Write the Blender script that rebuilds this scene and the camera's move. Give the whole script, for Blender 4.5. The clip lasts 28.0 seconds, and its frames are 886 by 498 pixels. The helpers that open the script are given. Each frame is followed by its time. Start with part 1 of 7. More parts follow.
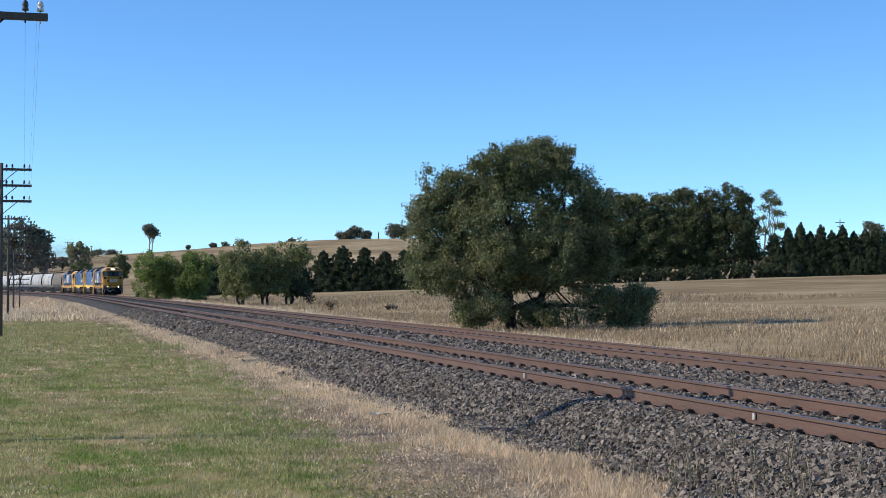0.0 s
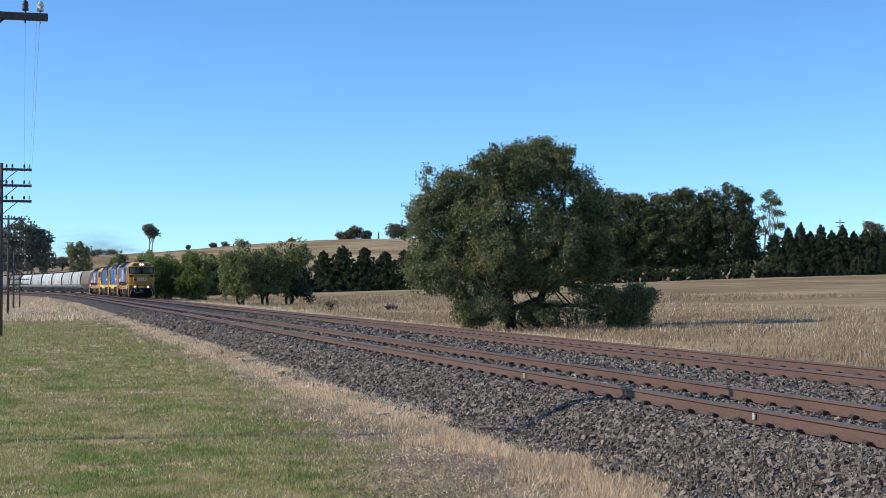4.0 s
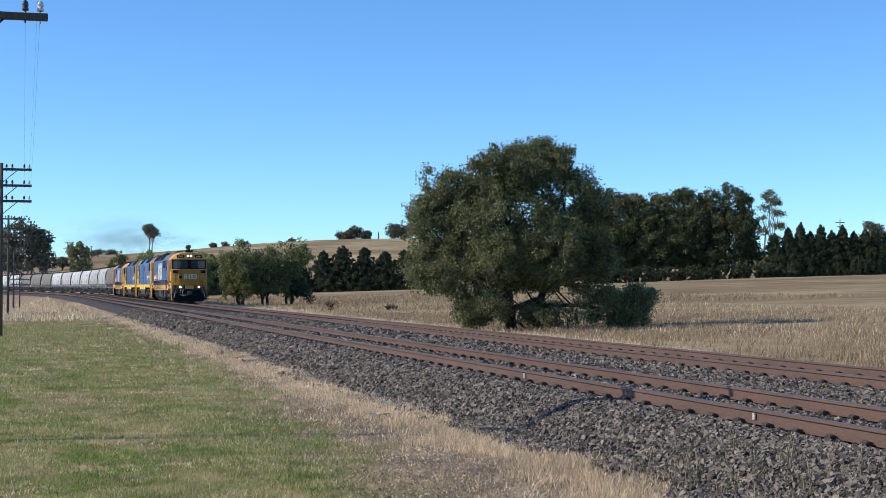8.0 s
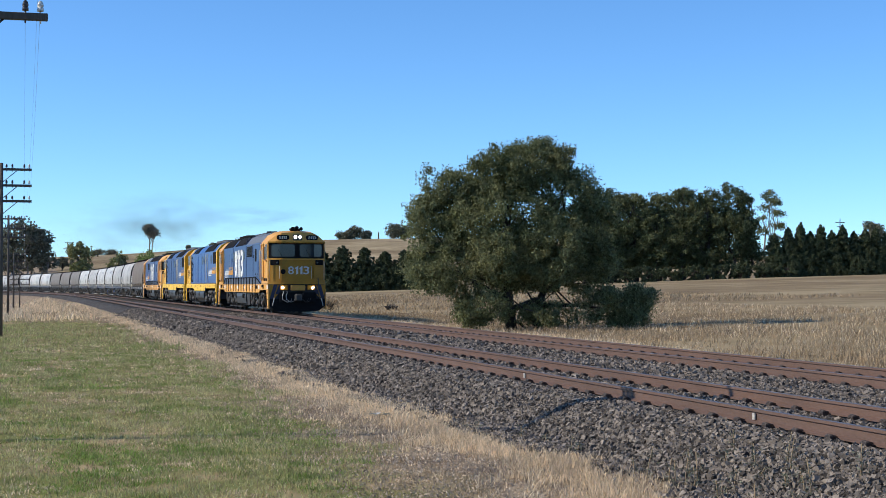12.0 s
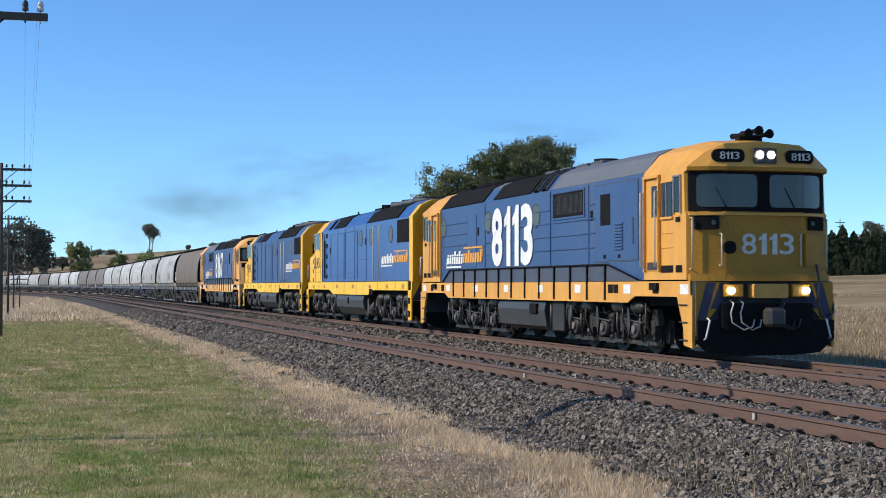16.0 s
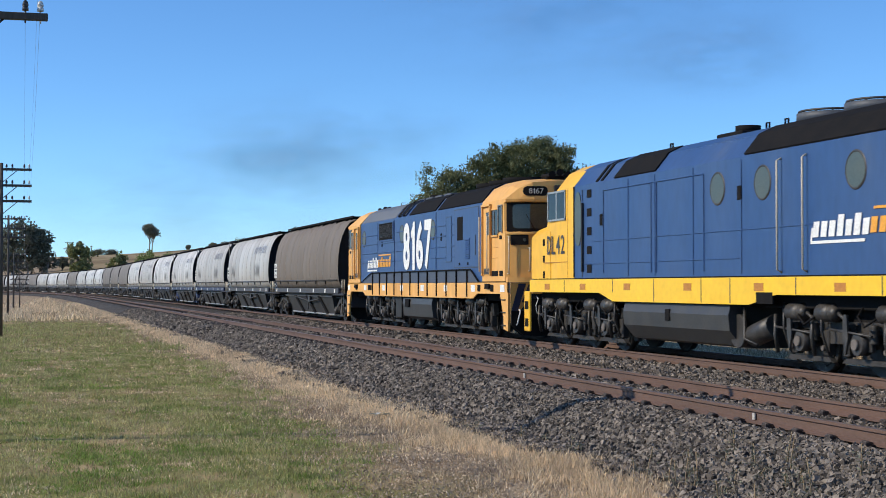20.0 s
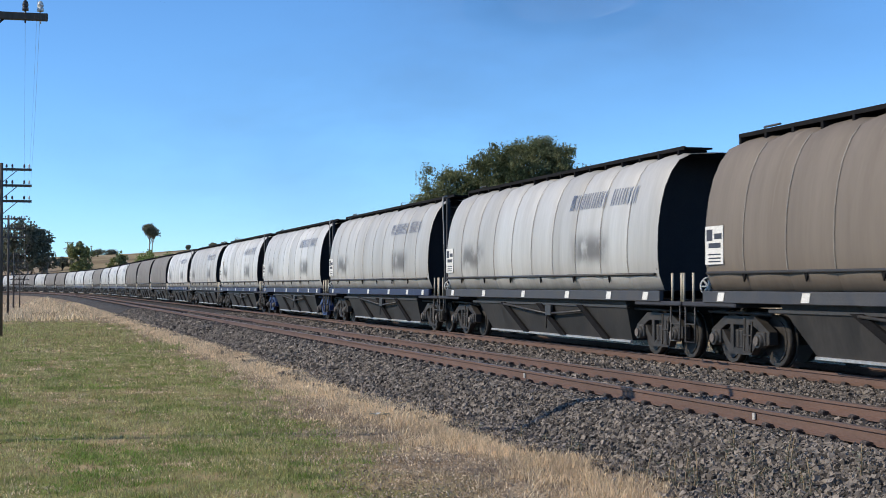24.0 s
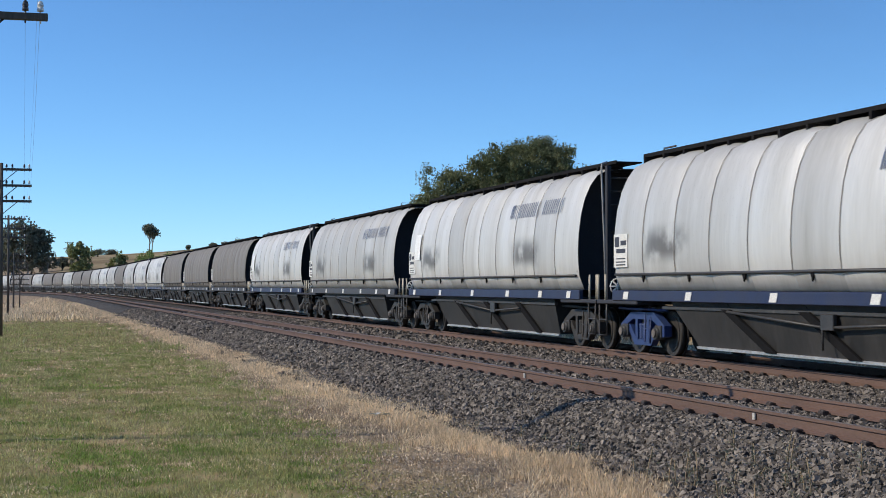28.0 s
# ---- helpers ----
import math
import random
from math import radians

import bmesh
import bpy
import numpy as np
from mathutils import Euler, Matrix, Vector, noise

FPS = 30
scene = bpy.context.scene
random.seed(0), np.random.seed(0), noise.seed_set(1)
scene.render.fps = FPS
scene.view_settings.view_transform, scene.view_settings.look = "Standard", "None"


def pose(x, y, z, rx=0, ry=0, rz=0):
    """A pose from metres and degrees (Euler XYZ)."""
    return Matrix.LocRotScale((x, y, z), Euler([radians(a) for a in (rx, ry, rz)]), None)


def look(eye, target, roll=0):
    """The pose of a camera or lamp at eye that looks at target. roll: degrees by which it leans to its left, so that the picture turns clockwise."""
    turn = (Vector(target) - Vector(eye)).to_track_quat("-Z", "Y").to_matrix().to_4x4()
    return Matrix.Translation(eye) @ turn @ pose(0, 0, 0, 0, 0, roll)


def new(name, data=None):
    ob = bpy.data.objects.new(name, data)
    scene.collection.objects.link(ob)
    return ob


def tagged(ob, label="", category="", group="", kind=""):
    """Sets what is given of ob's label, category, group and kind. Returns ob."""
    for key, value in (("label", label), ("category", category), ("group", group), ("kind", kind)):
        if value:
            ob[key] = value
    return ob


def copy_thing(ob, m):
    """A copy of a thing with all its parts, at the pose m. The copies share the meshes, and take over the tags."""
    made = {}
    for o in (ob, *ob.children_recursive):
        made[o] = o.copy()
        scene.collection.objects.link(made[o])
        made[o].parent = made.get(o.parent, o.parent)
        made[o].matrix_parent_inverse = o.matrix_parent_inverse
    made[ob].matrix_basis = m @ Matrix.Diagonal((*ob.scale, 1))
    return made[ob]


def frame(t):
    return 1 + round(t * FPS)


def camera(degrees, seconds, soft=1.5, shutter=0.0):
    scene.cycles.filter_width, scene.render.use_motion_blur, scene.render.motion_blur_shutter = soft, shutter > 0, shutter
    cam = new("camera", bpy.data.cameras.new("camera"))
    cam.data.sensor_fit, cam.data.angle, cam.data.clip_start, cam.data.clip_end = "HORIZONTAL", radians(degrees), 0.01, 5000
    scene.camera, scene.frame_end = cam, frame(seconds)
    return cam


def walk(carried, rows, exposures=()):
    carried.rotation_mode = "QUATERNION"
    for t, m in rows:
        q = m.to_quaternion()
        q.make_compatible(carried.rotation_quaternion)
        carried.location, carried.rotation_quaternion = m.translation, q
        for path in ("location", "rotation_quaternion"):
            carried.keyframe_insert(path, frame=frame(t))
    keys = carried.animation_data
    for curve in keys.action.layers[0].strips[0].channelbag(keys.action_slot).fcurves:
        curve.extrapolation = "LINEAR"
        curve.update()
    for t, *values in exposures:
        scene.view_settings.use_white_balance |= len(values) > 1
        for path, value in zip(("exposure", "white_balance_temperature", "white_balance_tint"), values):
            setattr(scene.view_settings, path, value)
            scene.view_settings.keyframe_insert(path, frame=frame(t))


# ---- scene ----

cam = camera(32.34, 28.0, soft=0.9, shutter=0.1)
CAM_POSE = pose(0.0, 0.0, 1.429, 91.385, 0.0, 74.519)
walk(cam, [(0.0, CAM_POSE), (28.0, CAM_POSE)],
     exposures=[(0.0, 0.0), (14.0, 0.0), (18.0, -0.15), (21.0, -0.10), (24.0, -0.06), (26.0, -0.14), (28.0, -0.22)])

# ---- light ----
SUN_AZ, SUN_EL = math.atan2(-0.17, -1.0), radians(33)
world = bpy.data.worlds.new("sky")
scene.world = world
world.use_nodes = True
wn = world.node_tree.nodes
sky = wn.new("ShaderNodeTexSky")
sky.sky_type = "NISHITA"
sky.sun_disc = False
sky.sun_elevation, sky.sun_rotation = SUN_EL, SUN_AZ
sky.air_density, sky.dust_density, sky.ozone_density, sky.altitude = 0.9, 0.5, 3.0, 2400
wn["Background"].inputs[1].default_value = 0.158
deep = wn.new("ShaderNodeHueSaturation")
deep.inputs["Saturation"].default_value, deep.inputs["Value"].default_value = 1.03, 1.0
clear = wn.new("ShaderNodeMix")
clear.data_type, clear.blend_type = "RGBA", "MULTIPLY"
clear.inputs[0].default_value, clear.inputs[7].default_value = 1.0, (0.745, 1.015, 1.222, 1)
world.node_tree.links.new(sky.outputs[0], clear.inputs[6])
world.node_tree.links.new(clear.outputs[2], deep.inputs["Color"])
world.node_tree.links.new(deep.outputs[0], wn["Background"].inputs[0])
sun_data = bpy.data.lights.new("sun", "SUN")
sun_data.energy, sun_data.angle, sun_data.color = 4.6, radians(0.5), (1.0, 0.89, 0.73)
sun = new("sun", sun_data)
sun.matrix_world = look((0, 0, 50), Vector((0, 0, 50)) - Vector((math.sin(SUN_AZ) * math.cos(SUN_EL), math.cos(SUN_AZ) * math.cos(SUN_EL), math.sin(SUN_EL))))


# ---- materials ----
def mat(name, a, b=None, rough=0.7, metal=0.0, scale=3.0, fine=40.0, bump=0.0, streak=(1, 1, 1), third=None, spread=0.0, island=0.0, coat=0.0, split=(0.35, 0.65), grain=0.22, spec=0.5, sooty=0.0):
    """Two colours mixed by coarse noise, darkened and lightened by fine noise, with fine relief."""
    m = bpy.data.materials.new(name)
    m.use_nodes = True
    n, l = m.node_tree.nodes, m.node_tree.links
    p = n["Principled BSDF"]
    b = b or tuple(c * 0.75 for c in a)
    tc, mp, inf = n.new("ShaderNodeTexCoord"), n.new("ShaderNodeMapping"), n.new("ShaderNodeObjectInfo")
    mp.inputs["Scale"].default_value = streak
    l.new(tc.outputs["Object"], mp.inputs["Vector"])
    mul = n.new("ShaderNodeMath"); mul.operation = "MULTIPLY"; mul.inputs[1].default_value = 37.0
    l.new(inf.outputs["Random"], mul.inputs[0])
    def nz(sc, det):
        t = n.new("ShaderNodeTexNoise"); t.noise_dimensions = "4D"
        t.inputs["Scale"].default_value, t.inputs["Detail"].default_value = sc, det
        l.new(mp.outputs[0], t.inputs["Vector"]); l.new(mul.outputs[0], t.inputs["W"])
        return t
    n1, n2 = nz(scale, 5.0), nz(fine, 3.0)
    r = n.new("ShaderNodeValToRGB")
    r.color_ramp.elements[0].position, r.color_ramp.elements[1].position = split
    r.color_ramp.elements[0].color, r.color_ramp.elements[1].color = (*a, 1), (*b, 1)
    if third:
        e = r.color_ramp.elements.new(0.78); e.color = (*third, 1)
    l.new(n1.outputs["Fac"], r.inputs[0])
    hsv = n.new("ShaderNodeHueSaturation")
    l.new(r.outputs[0], hsv.inputs["Color"])
    mr = n.new("ShaderNodeMapRange")
    mr.inputs[1].default_value, mr.inputs[2].default_value, mr.inputs[3].default_value, mr.inputs[4].default_value = 0.25, 0.75, 1 - grain, 1 + grain
    l.new(n2.outputs["Fac"], mr.inputs[0])
    val = mr.outputs[0]
    for amount, out in ((spread, inf.outputs["Random"]), (island, None)):
        if amount:
            if out is None:
                out = n.new("ShaderNodeNewGeometry").outputs["Random Per Island"]
            m2 = n.new("ShaderNodeMapRange"); m2.inputs[3].default_value, m2.inputs[4].default_value = 1 - amount, 1 + amount
            l.new(out, m2.inputs[0])
            mm = n.new("ShaderNodeMath"); mm.operation = "MULTIPLY"
            l.new(val, mm.inputs[0]); l.new(m2.outputs[0], mm.inputs[1]); val = mm.outputs[0]
    l.new(val, hsv.inputs["Value"])
    l.new(hsv.outputs[0], p.inputs["Base Color"])
    p.inputs["Metallic"].default_value = metal
    p.inputs["Specular IOR Level"].default_value = spec
    if sooty:
        # soot smudges low on the panels, where the loading gear rubs
        sep = n.new("ShaderNodeSeparateXYZ"); l.new(tc.outputs["Object"], sep.inputs[0])
        wave = n.new("ShaderNodeTexNoise"); wave.inputs["Scale"].default_value = 1.6; wave.inputs["Detail"].default_value = 6
        l.new(tc.outputs["Object"], wave.inputs["Vector"])
        def band(v, a, b):
            q = n.new("ShaderNodeMapRange"); q.interpolation_type = "SMOOTHSTEP"; q.inputs[1].default_value, q.inputs[2].default_value = a, b; l.new(v, q.inputs[0]); return q.outputs[0]
        def op(kind, v, w):
            q = n.new("ShaderNodeMath"); q.operation = kind; l.new(v, q.inputs[0]); q.inputs[1].default_value = w; return q.outputs[0]
        along = op("ABSOLUTE", op("SUBTRACT", op("ABSOLUTE", op("ADD", sep.outputs[0], 0.5), 0.0), 4.6), 0.0)
        k = None
        for o in (band(sep.outputs[2], 1.8, 2.15), band(sep.outputs[2], 2.75, 2.3), band(along, 1.5, 0.5), band(wave.outputs["Fac"], 0.33, 0.55)):
            if k is None:
                k = o
            else:
                q = n.new("ShaderNodeMath"); q.operation = "MULTIPLY"; l.new(k, q.inputs[0]); l.new(o, q.inputs[1]); k = q.outputs[0]
        q = n.new("ShaderNodeMath"); q.operation = "MULTIPLY"; q.inputs[1].default_value = sooty; l.new(k, q.inputs[0])
        mx = n.new("ShaderNodeMix"); mx.data_type = "RGBA"; mx.inputs[7].default_value = (0.11, 0.10, 0.09, 1)
        l.new(q.outputs[0], mx.inputs[0]); l.new(hsv.outputs[0], mx.inputs[6]); l.new(mx.outputs[2], p.inputs["Base Color"])
    p.inputs["Coat Weight"].default_value = coat
    rr = n.new("ShaderNodeMapRange"); rr.inputs[3].default_value, rr.inputs[4].default_value = max(0.02, rough - 0.12), min(1, rough + 0.12)
    l.new(n1.outputs["Fac"], rr.inputs[0]); l.new(rr.outputs[0], p.inputs["Roughness"])
    if bump:
        bp = n.new("ShaderNodeBump"); bp.inputs["Strength"].default_value, bp.inputs["Distance"].default_value = bump, 0.02
        l.new(n2.outputs["Fac"], bp.inputs["Height"]); l.new(bp.outputs[0], p.inputs["Normal"])
    return m


def glow(name, color, strength):
    m = bpy.data.materials.new(name); m.use_nodes = True
    p = m.node_tree.nodes["Principled BSDF"]
    p.inputs["Base Color"].default_value = (0.9, 0.9, 0.9, 1)
    p.inputs["Emission Color"].default_value, p.inputs["Emission Strength"].default_value = (*color, 1), strength
    return m


def leaf_mat(name, a, b, trans=0.25, rough=0.6, scale=0.35):
    m = mat(name, a, b, rough=rough, scale=scale, fine=2.5, island=0.45)
    n, l = m.node_tree.nodes, m.node_tree.links
    p, out = n["Principled BSDF"], n["Material Output"]
    t = n.new("ShaderNodeBsdfTranslucent"); mx = n.new("ShaderNodeMixShader"); mx.inputs[0].default_value = trans
    l.new(p.inputs["Base Color"].links[0].from_socket, t.inputs[0])
    l.new(p.outputs[0], mx.inputs[1]); l.new(t.outputs[0], mx.inputs[2]); l.new(mx.outputs[0], out.inputs[0])
    p.inputs["Specular IOR Level"].default_value = 0.25
    return m


M = {}
M["blue"] = mat("blue_paint", (0.020, 0.076, 0.262), (0.032, 0.102, 0.300), rough=0.34, scale=0.8, fine=5, streak=(1, 1, 0.35), grain=0.10, split=(0.38, 0.60), third=(0.055, 0.125, 0.30), bump=0.05)
M["blue_faded"] = mat("faded_blue_paint", (0.024, 0.070, 0.19), (0.040, 0.088, 0.205), rough=0.45, scale=0.9, fine=6, streak=(1, 1, 0.4), grain=0.12, split=(0.36, 0.62), third=(0.07, 0.10, 0.18))
M["blue_dusty"] = mat("dusty_blue_paint", (0.022, 0.066, 0.19), (0.036, 0.082, 0.20), rough=0.45, scale=0.9, fine=6, streak=(1, 1, 0.4), grain=0.12, split=(0.36, 0.62), third=(0.065, 0.098, 0.175))
M["blue_grey"] = mat("grimy_dark_blue_paint", (0.05, 0.065, 0.10), (0.065, 0.08, 0.11), rough=0.55, scale=2.5, fine=18)
M["yellow"] = mat("yellow_paint", (0.87, 0.485, 0.014), (0.80, 0.43, 0.018), rough=0.4, scale=0.7, fine=5, streak=(1, 1, 0.5), grain=0.11, split=(0.36, 0.64), third=(0.62, 0.33, 0.05))
M["ochre"] = mat("faded_ochre_paint", (0.71, 0.35, 0.06), (0.64, 0.31, 0.055), rough=0.5, scale=0.7, fine=5, streak=(1, 1, 0.5), grain=0.11, split=(0.36, 0.64), third=(0.50, 0.25, 0.06))
M["ochre_pale"] = mat("sun_bleached_ochre_paint", (0.76, 0.41, 0.115), (0.70, 0.365, 0.095), rough=0.55, scale=0.7, fine=5, streak=(1, 1, 0.5), grain=0.11, split=(0.36, 0.64), third=(0.56, 0.29, 0.09))
M["roof"] = mat("dark_roof_paint", (0.05, 0.06, 0.075), (0.07, 0.075, 0.085), rough=0.6, scale=2, fine=20)
M["roof_grey"] = mat("dusty_grey_roof_paint", (0.10, 0.115, 0.14), (0.13, 0.14, 0.155), rough=0.6, scale=2, fine=20)
M["black"] = mat("black_grille", (0.011, 0.011, 0.012), (0.017, 0.016, 0.016), rough=0.85, scale=4, fine=40, spec=0.06)
M["grime"] = mat("oily_grime", (0.026, 0.024, 0.022), (0.046, 0.041, 0.036), rough=0.65, scale=6, fine=40, bump=0.3, third=(0.10, 0.088, 0.075), spec=0.4)
M["bogie_black"] = mat("black_bogie_casting", (0.026, 0.024, 0.022), (0.045, 0.040, 0.036), rough=0.6, scale=5, fine=40, bump=0.3, third=(0.075, 0.066, 0.056), spec=0.4)
M["steel_dark"] = mat("dirty_dark_steel", (0.028, 0.026, 0.025), (0.052, 0.047, 0.042), rough=0.5, scale=7, fine=35, bump=0.2, third=(0.11, 0.10, 0.088))
M["tank"] = mat("dark_fuel_tank_paint", (0.035, 0.036, 0.038), (0.055, 0.053, 0.05), rough=0.5, scale=3, fine=30)
M["white"] = mat("white_paint", (0.80, 0.80, 0.78), (0.72, 0.72, 0.69), rough=0.5, scale=4, fine=30)
M["orange"] = mat("orange_paint", (0.80, 0.36, 0.03), (0.70, 0.31, 0.04), rough=0.5, scale=4, fine=30)
M["grey_text"] = mat("weathered_white_lettering", (0.72, 0.69, 0.62), (0.62, 0.58, 0.5), rough=0.6, scale=6)
M["beige"] = mat("pale_handrail_paint", (0.55, 0.48, 0.36), (0.48, 0.42, 0.32), rough=0.5)
# base lighter than the side glass, a painted stand-in for reflected sky
M["pale_glass"] = mat("sky_lit_cab_glass", (0.030, 0.040, 0.046), (0.042, 0.052, 0.056), rough=0.10, scale=1)
M["reflector"] = mat("dull_orange_brown_reflector", (0.50, 0.20, 0.03), (0.42, 0.17, 0.03), rough=0.5, scale=6)
M["sill_yellow"] = mat("lemon_yellow_paint", (0.89, 0.56, 0.018), (0.83, 0.50, 0.025), rough=0.4, scale=1.2, fine=8, grain=0.08, split=(0.25, 0.7))
M["silver"] = mat("silver_window_frame", (0.42, 0.42, 0.40), (0.34, 0.34, 0.33), rough=0.4, metal=0.5, scale=6)
M["glass"] = mat("dark_cab_glass", (0.012, 0.014, 0.016), (0.016, 0.018, 0.02), rough=0.14, scale=1)
M["glass"].node_tree.nodes["Principled BSDF"].inputs["Specular IOR Level"].default_value = 0.18
M["disc"] = mat("greenish_port_cover", (0.06, 0.085, 0.08), (0.08, 0.10, 0.09), rough=0.4)
M["lamp"] = glow("lit_headlight", (1.0, 0.95, 0.88), 24.0)
M["lamp_dim"] = glow("lit_lower_headlight", (1.0, 0.92, 0.84), 12.0)
M["hop_light"] = mat("weathered_aluminium_light", (0.60, 0.585, 0.55), (0.49, 0.475, 0.44), rough=0.5, metal=0.3, scale=0.9, fine=9, streak=(2.2, 1, 0.2), third=(0.37, 0.345, 0.31), spread=0.13, grain=0.07, sooty=0.85)
M["hop_grey"] = mat("weathered_aluminium_grey", (0.49, 0.475, 0.44), (0.39, 0.375, 0.345), rough=0.52, metal=0.3, scale=0.9, fine=9, streak=(2.2, 1, 0.2), third=(0.23, 0.21, 0.185), spread=0.10, grain=0.07, sooty=0.85)
M["hop_brown"] = mat("brown_grimed_wagon_side", (0.165, 0.135, 0.105), (0.135, 0.11, 0.086), rough=0.65, scale=0.9, fine=9, streak=(2.2, 1, 0.2), third=(0.22, 0.185, 0.15), spread=0.06, grain=0.08)
M["hop_dark"] = mat("dark_grimed_wagon_side", (0.18, 0.165, 0.145), (0.145, 0.132, 0.116), rough=0.65, scale=0.9, fine=9, streak=(2.2, 1, 0.2), third=(0.23, 0.21, 0.185), spread=0.06, grain=0.08)
M["seam"] = mat("stained_panel_seam", (0.20, 0.185, 0.165), (0.30, 0.28, 0.25), rough=0.7, scale=4, fine=20)
M["hop_end"] = mat("black_wagon_end", (0.020, 0.021, 0.028), (0.03, 0.03, 0.036), rough=0.7, scale=3)
M["sill_blue"] = mat("navy_sill_paint", (0.014, 0.020, 0.060), (0.024, 0.029, 0.062), rough=0.5, scale=3)
M["sill_dark"] = mat("dark_sill_paint", (0.04, 0.042, 0.05), (0.06, 0.058, 0.058), rough=0.6, scale=3)
M["bogie_blue"] = mat("blue_bogie_paint", (0.018, 0.040, 0.14), (0.026, 0.045, 0.12), rough=0.5, scale=5)
M["chute"] = mat("dark_hopper_chute", (0.022, 0.021, 0.020), (0.040, 0.037, 0.034), rough=0.6, scale=2, fine=12, streak=(1, 1, 0.4), spec=0.3)
M["chute_rim"] = mat("worn_bare_chute_rim", (0.62, 0.60, 0.57), (0.42, 0.40, 0.38), rough=0.4, metal=0.6, scale=6)
M["placard"] = mat("white_placard", (0.72, 0.70, 0.65), (0.62, 0.60, 0.55), rough=0.5, scale=5)
M["ink"] = mat("dark_lettering", (0.03, 0.035, 0.05), (0.05, 0.05, 0.06), rough=0.6)
M["ink_faded"] = mat("faded_blue_grey_lettering", (0.09, 0.11, 0.17), (0.16, 0.18, 0.23), rough=0.6, scale=5)
M["pole_grey"] = mat("galvanised_pipe", (0.30, 0.29, 0.27), (0.20, 0.19, 0.175), rough=0.5, metal=0.3, scale=5)
# the cab ochre darkened: shade on the leading nose is put into the colour
M["ochre_shaded"] = mat("shaded_ochre_paint", (0.45, 0.215, 0.012), (0.38, 0.18, 0.012), rough=0.6, scale=2.2, fine=26, grain=0.16, third=(0.30, 0.155, 0.03))
M["rail"] = mat("rusty_rail_side", (0.13, 0.075, 0.054), (0.10, 0.06, 0.045), rough=0.75, scale=2.5, fine=60, streak=(0.3, 1, 1), bump=0.15)
M["rail_top"] = mat("worn_rail_head", (0.22, 0.165, 0.135), (0.17, 0.125, 0.10), rough=0.42, metal=0.5, scale=2, fine=40, streak=(0.2, 1, 1))
M["clip"] = mat("dark_rail_clip", (0.03, 0.022, 0.018), (0.05, 0.035, 0.028), rough=0.6, scale=30)
M["clip_pale"] = mat("pale_clip_insulator", (0.45, 0.43, 0.38), (0.35, 0.32, 0.28), rough=0.6, scale=30)
M["sleeper"] = mat("weathered_concrete_sleeper", (0.15, 0.13, 0.115), (0.11, 0.098, 0.088), rough=0.85, scale=5, fine=40, bump=0.3, spread=0.15)
M["stone"] = mat("basalt_ballast_stone", (0.185, 0.158, 0.13), (0.115, 0.097, 0.081), rough=0.85, scale=12, fine=60, island=0.85, third=(0.25, 0.205, 0.16), spec=0.3, grain=0.1)
M["timber"] = mat("weathered_pole_timber", (0.10, 0.085, 0.072), (0.07, 0.06, 0.05), rough=0.85, scale=4, fine=30, streak=(3, 3, 0.3), bump=0.3)
M["porcelain"] = mat("white_porcelain", (0.75, 0.75, 0.72), (0.65, 0.65, 0.62), rough=0.2)
M["insul_dark"] = mat("brown_porcelain", (0.05, 0.045, 0.05), (0.07, 0.06, 0.06), rough=0.25)
M["wire"] = mat("weathered_wire", (0.30, 0.31, 0.32), (0.36, 0.36, 0.36), rough=0.5, metal=0.5)
M["bark"] = mat("dark_bark", (0.045, 0.036, 0.028), (0.07, 0.055, 0.042), rough=0.9, scale=5, fine=30, bump=0.5, streak=(2, 2, 0.5))
M["bark_pale"] = mat("pale_gum_bark", (0.30, 0.26, 0.21), (0.2, 0.17, 0.14), rough=0.8, scale=3, fine=20)
M["leaf_big"] = leaf_mat("grey_green_foliage", (0.14, 0.16, 0.072), (0.215, 0.225, 0.108), trans=0.35)
M["leaf_dark"] = leaf_mat("dark_conifer_foliage", (0.052, 0.072, 0.038), (0.086, 0.104, 0.054), trans=0.25)
M["leaf_pine"] = leaf_mat("pine_foliage", (0.085, 0.108, 0.05), (0.14, 0.15, 0.07), trans=0.3)
M["leaf_willow"] = leaf_mat("bright_willow_foliage", (0.165, 0.225, 0.062), (0.23, 0.275, 0.085), trans=0.4)
M["leaf_mid"] = leaf_mat("olive_foliage", (0.18, 0.205, 0.085), (0.25, 0.255, 0.11), trans=0.35)
# grey-green lightened so that distance haze is painted into the leaves
M["leaf_gum"] = leaf_mat("hazed_gum_foliage", (0.135, 0.142, 0.10), (0.18, 0.18, 0.125), trans=0.3)
M["blade_green"] = leaf_mat("green_grass_blades", (0.205, 0.255, 0.072), (0.54, 0.49, 0.25), trans=0.4, rough=0.7, scale=1.3)
M["blade_fresh"] = leaf_mat("fresh_green_blades", (0.17, 0.27, 0.055), (0.26, 0.34, 0.09), trans=0.4, rough=0.7)
M["litter"] = leaf_mat("brown_dead_litter", (0.33, 0.26, 0.19), (0.56, 0.45, 0.33), trans=0.1, rough=0.9)
M["blade_dry"] = leaf_mat("dry_straw_blades", (0.86, 0.70, 0.48), (0.64, 0.50, 0.33), trans=0.35, rough=0.75)
M["blade_brown"] = leaf_mat("withered_brown_blades", (0.42, 0.32, 0.20), (0.32, 0.24, 0.15), trans=0.3, rough=0.8)


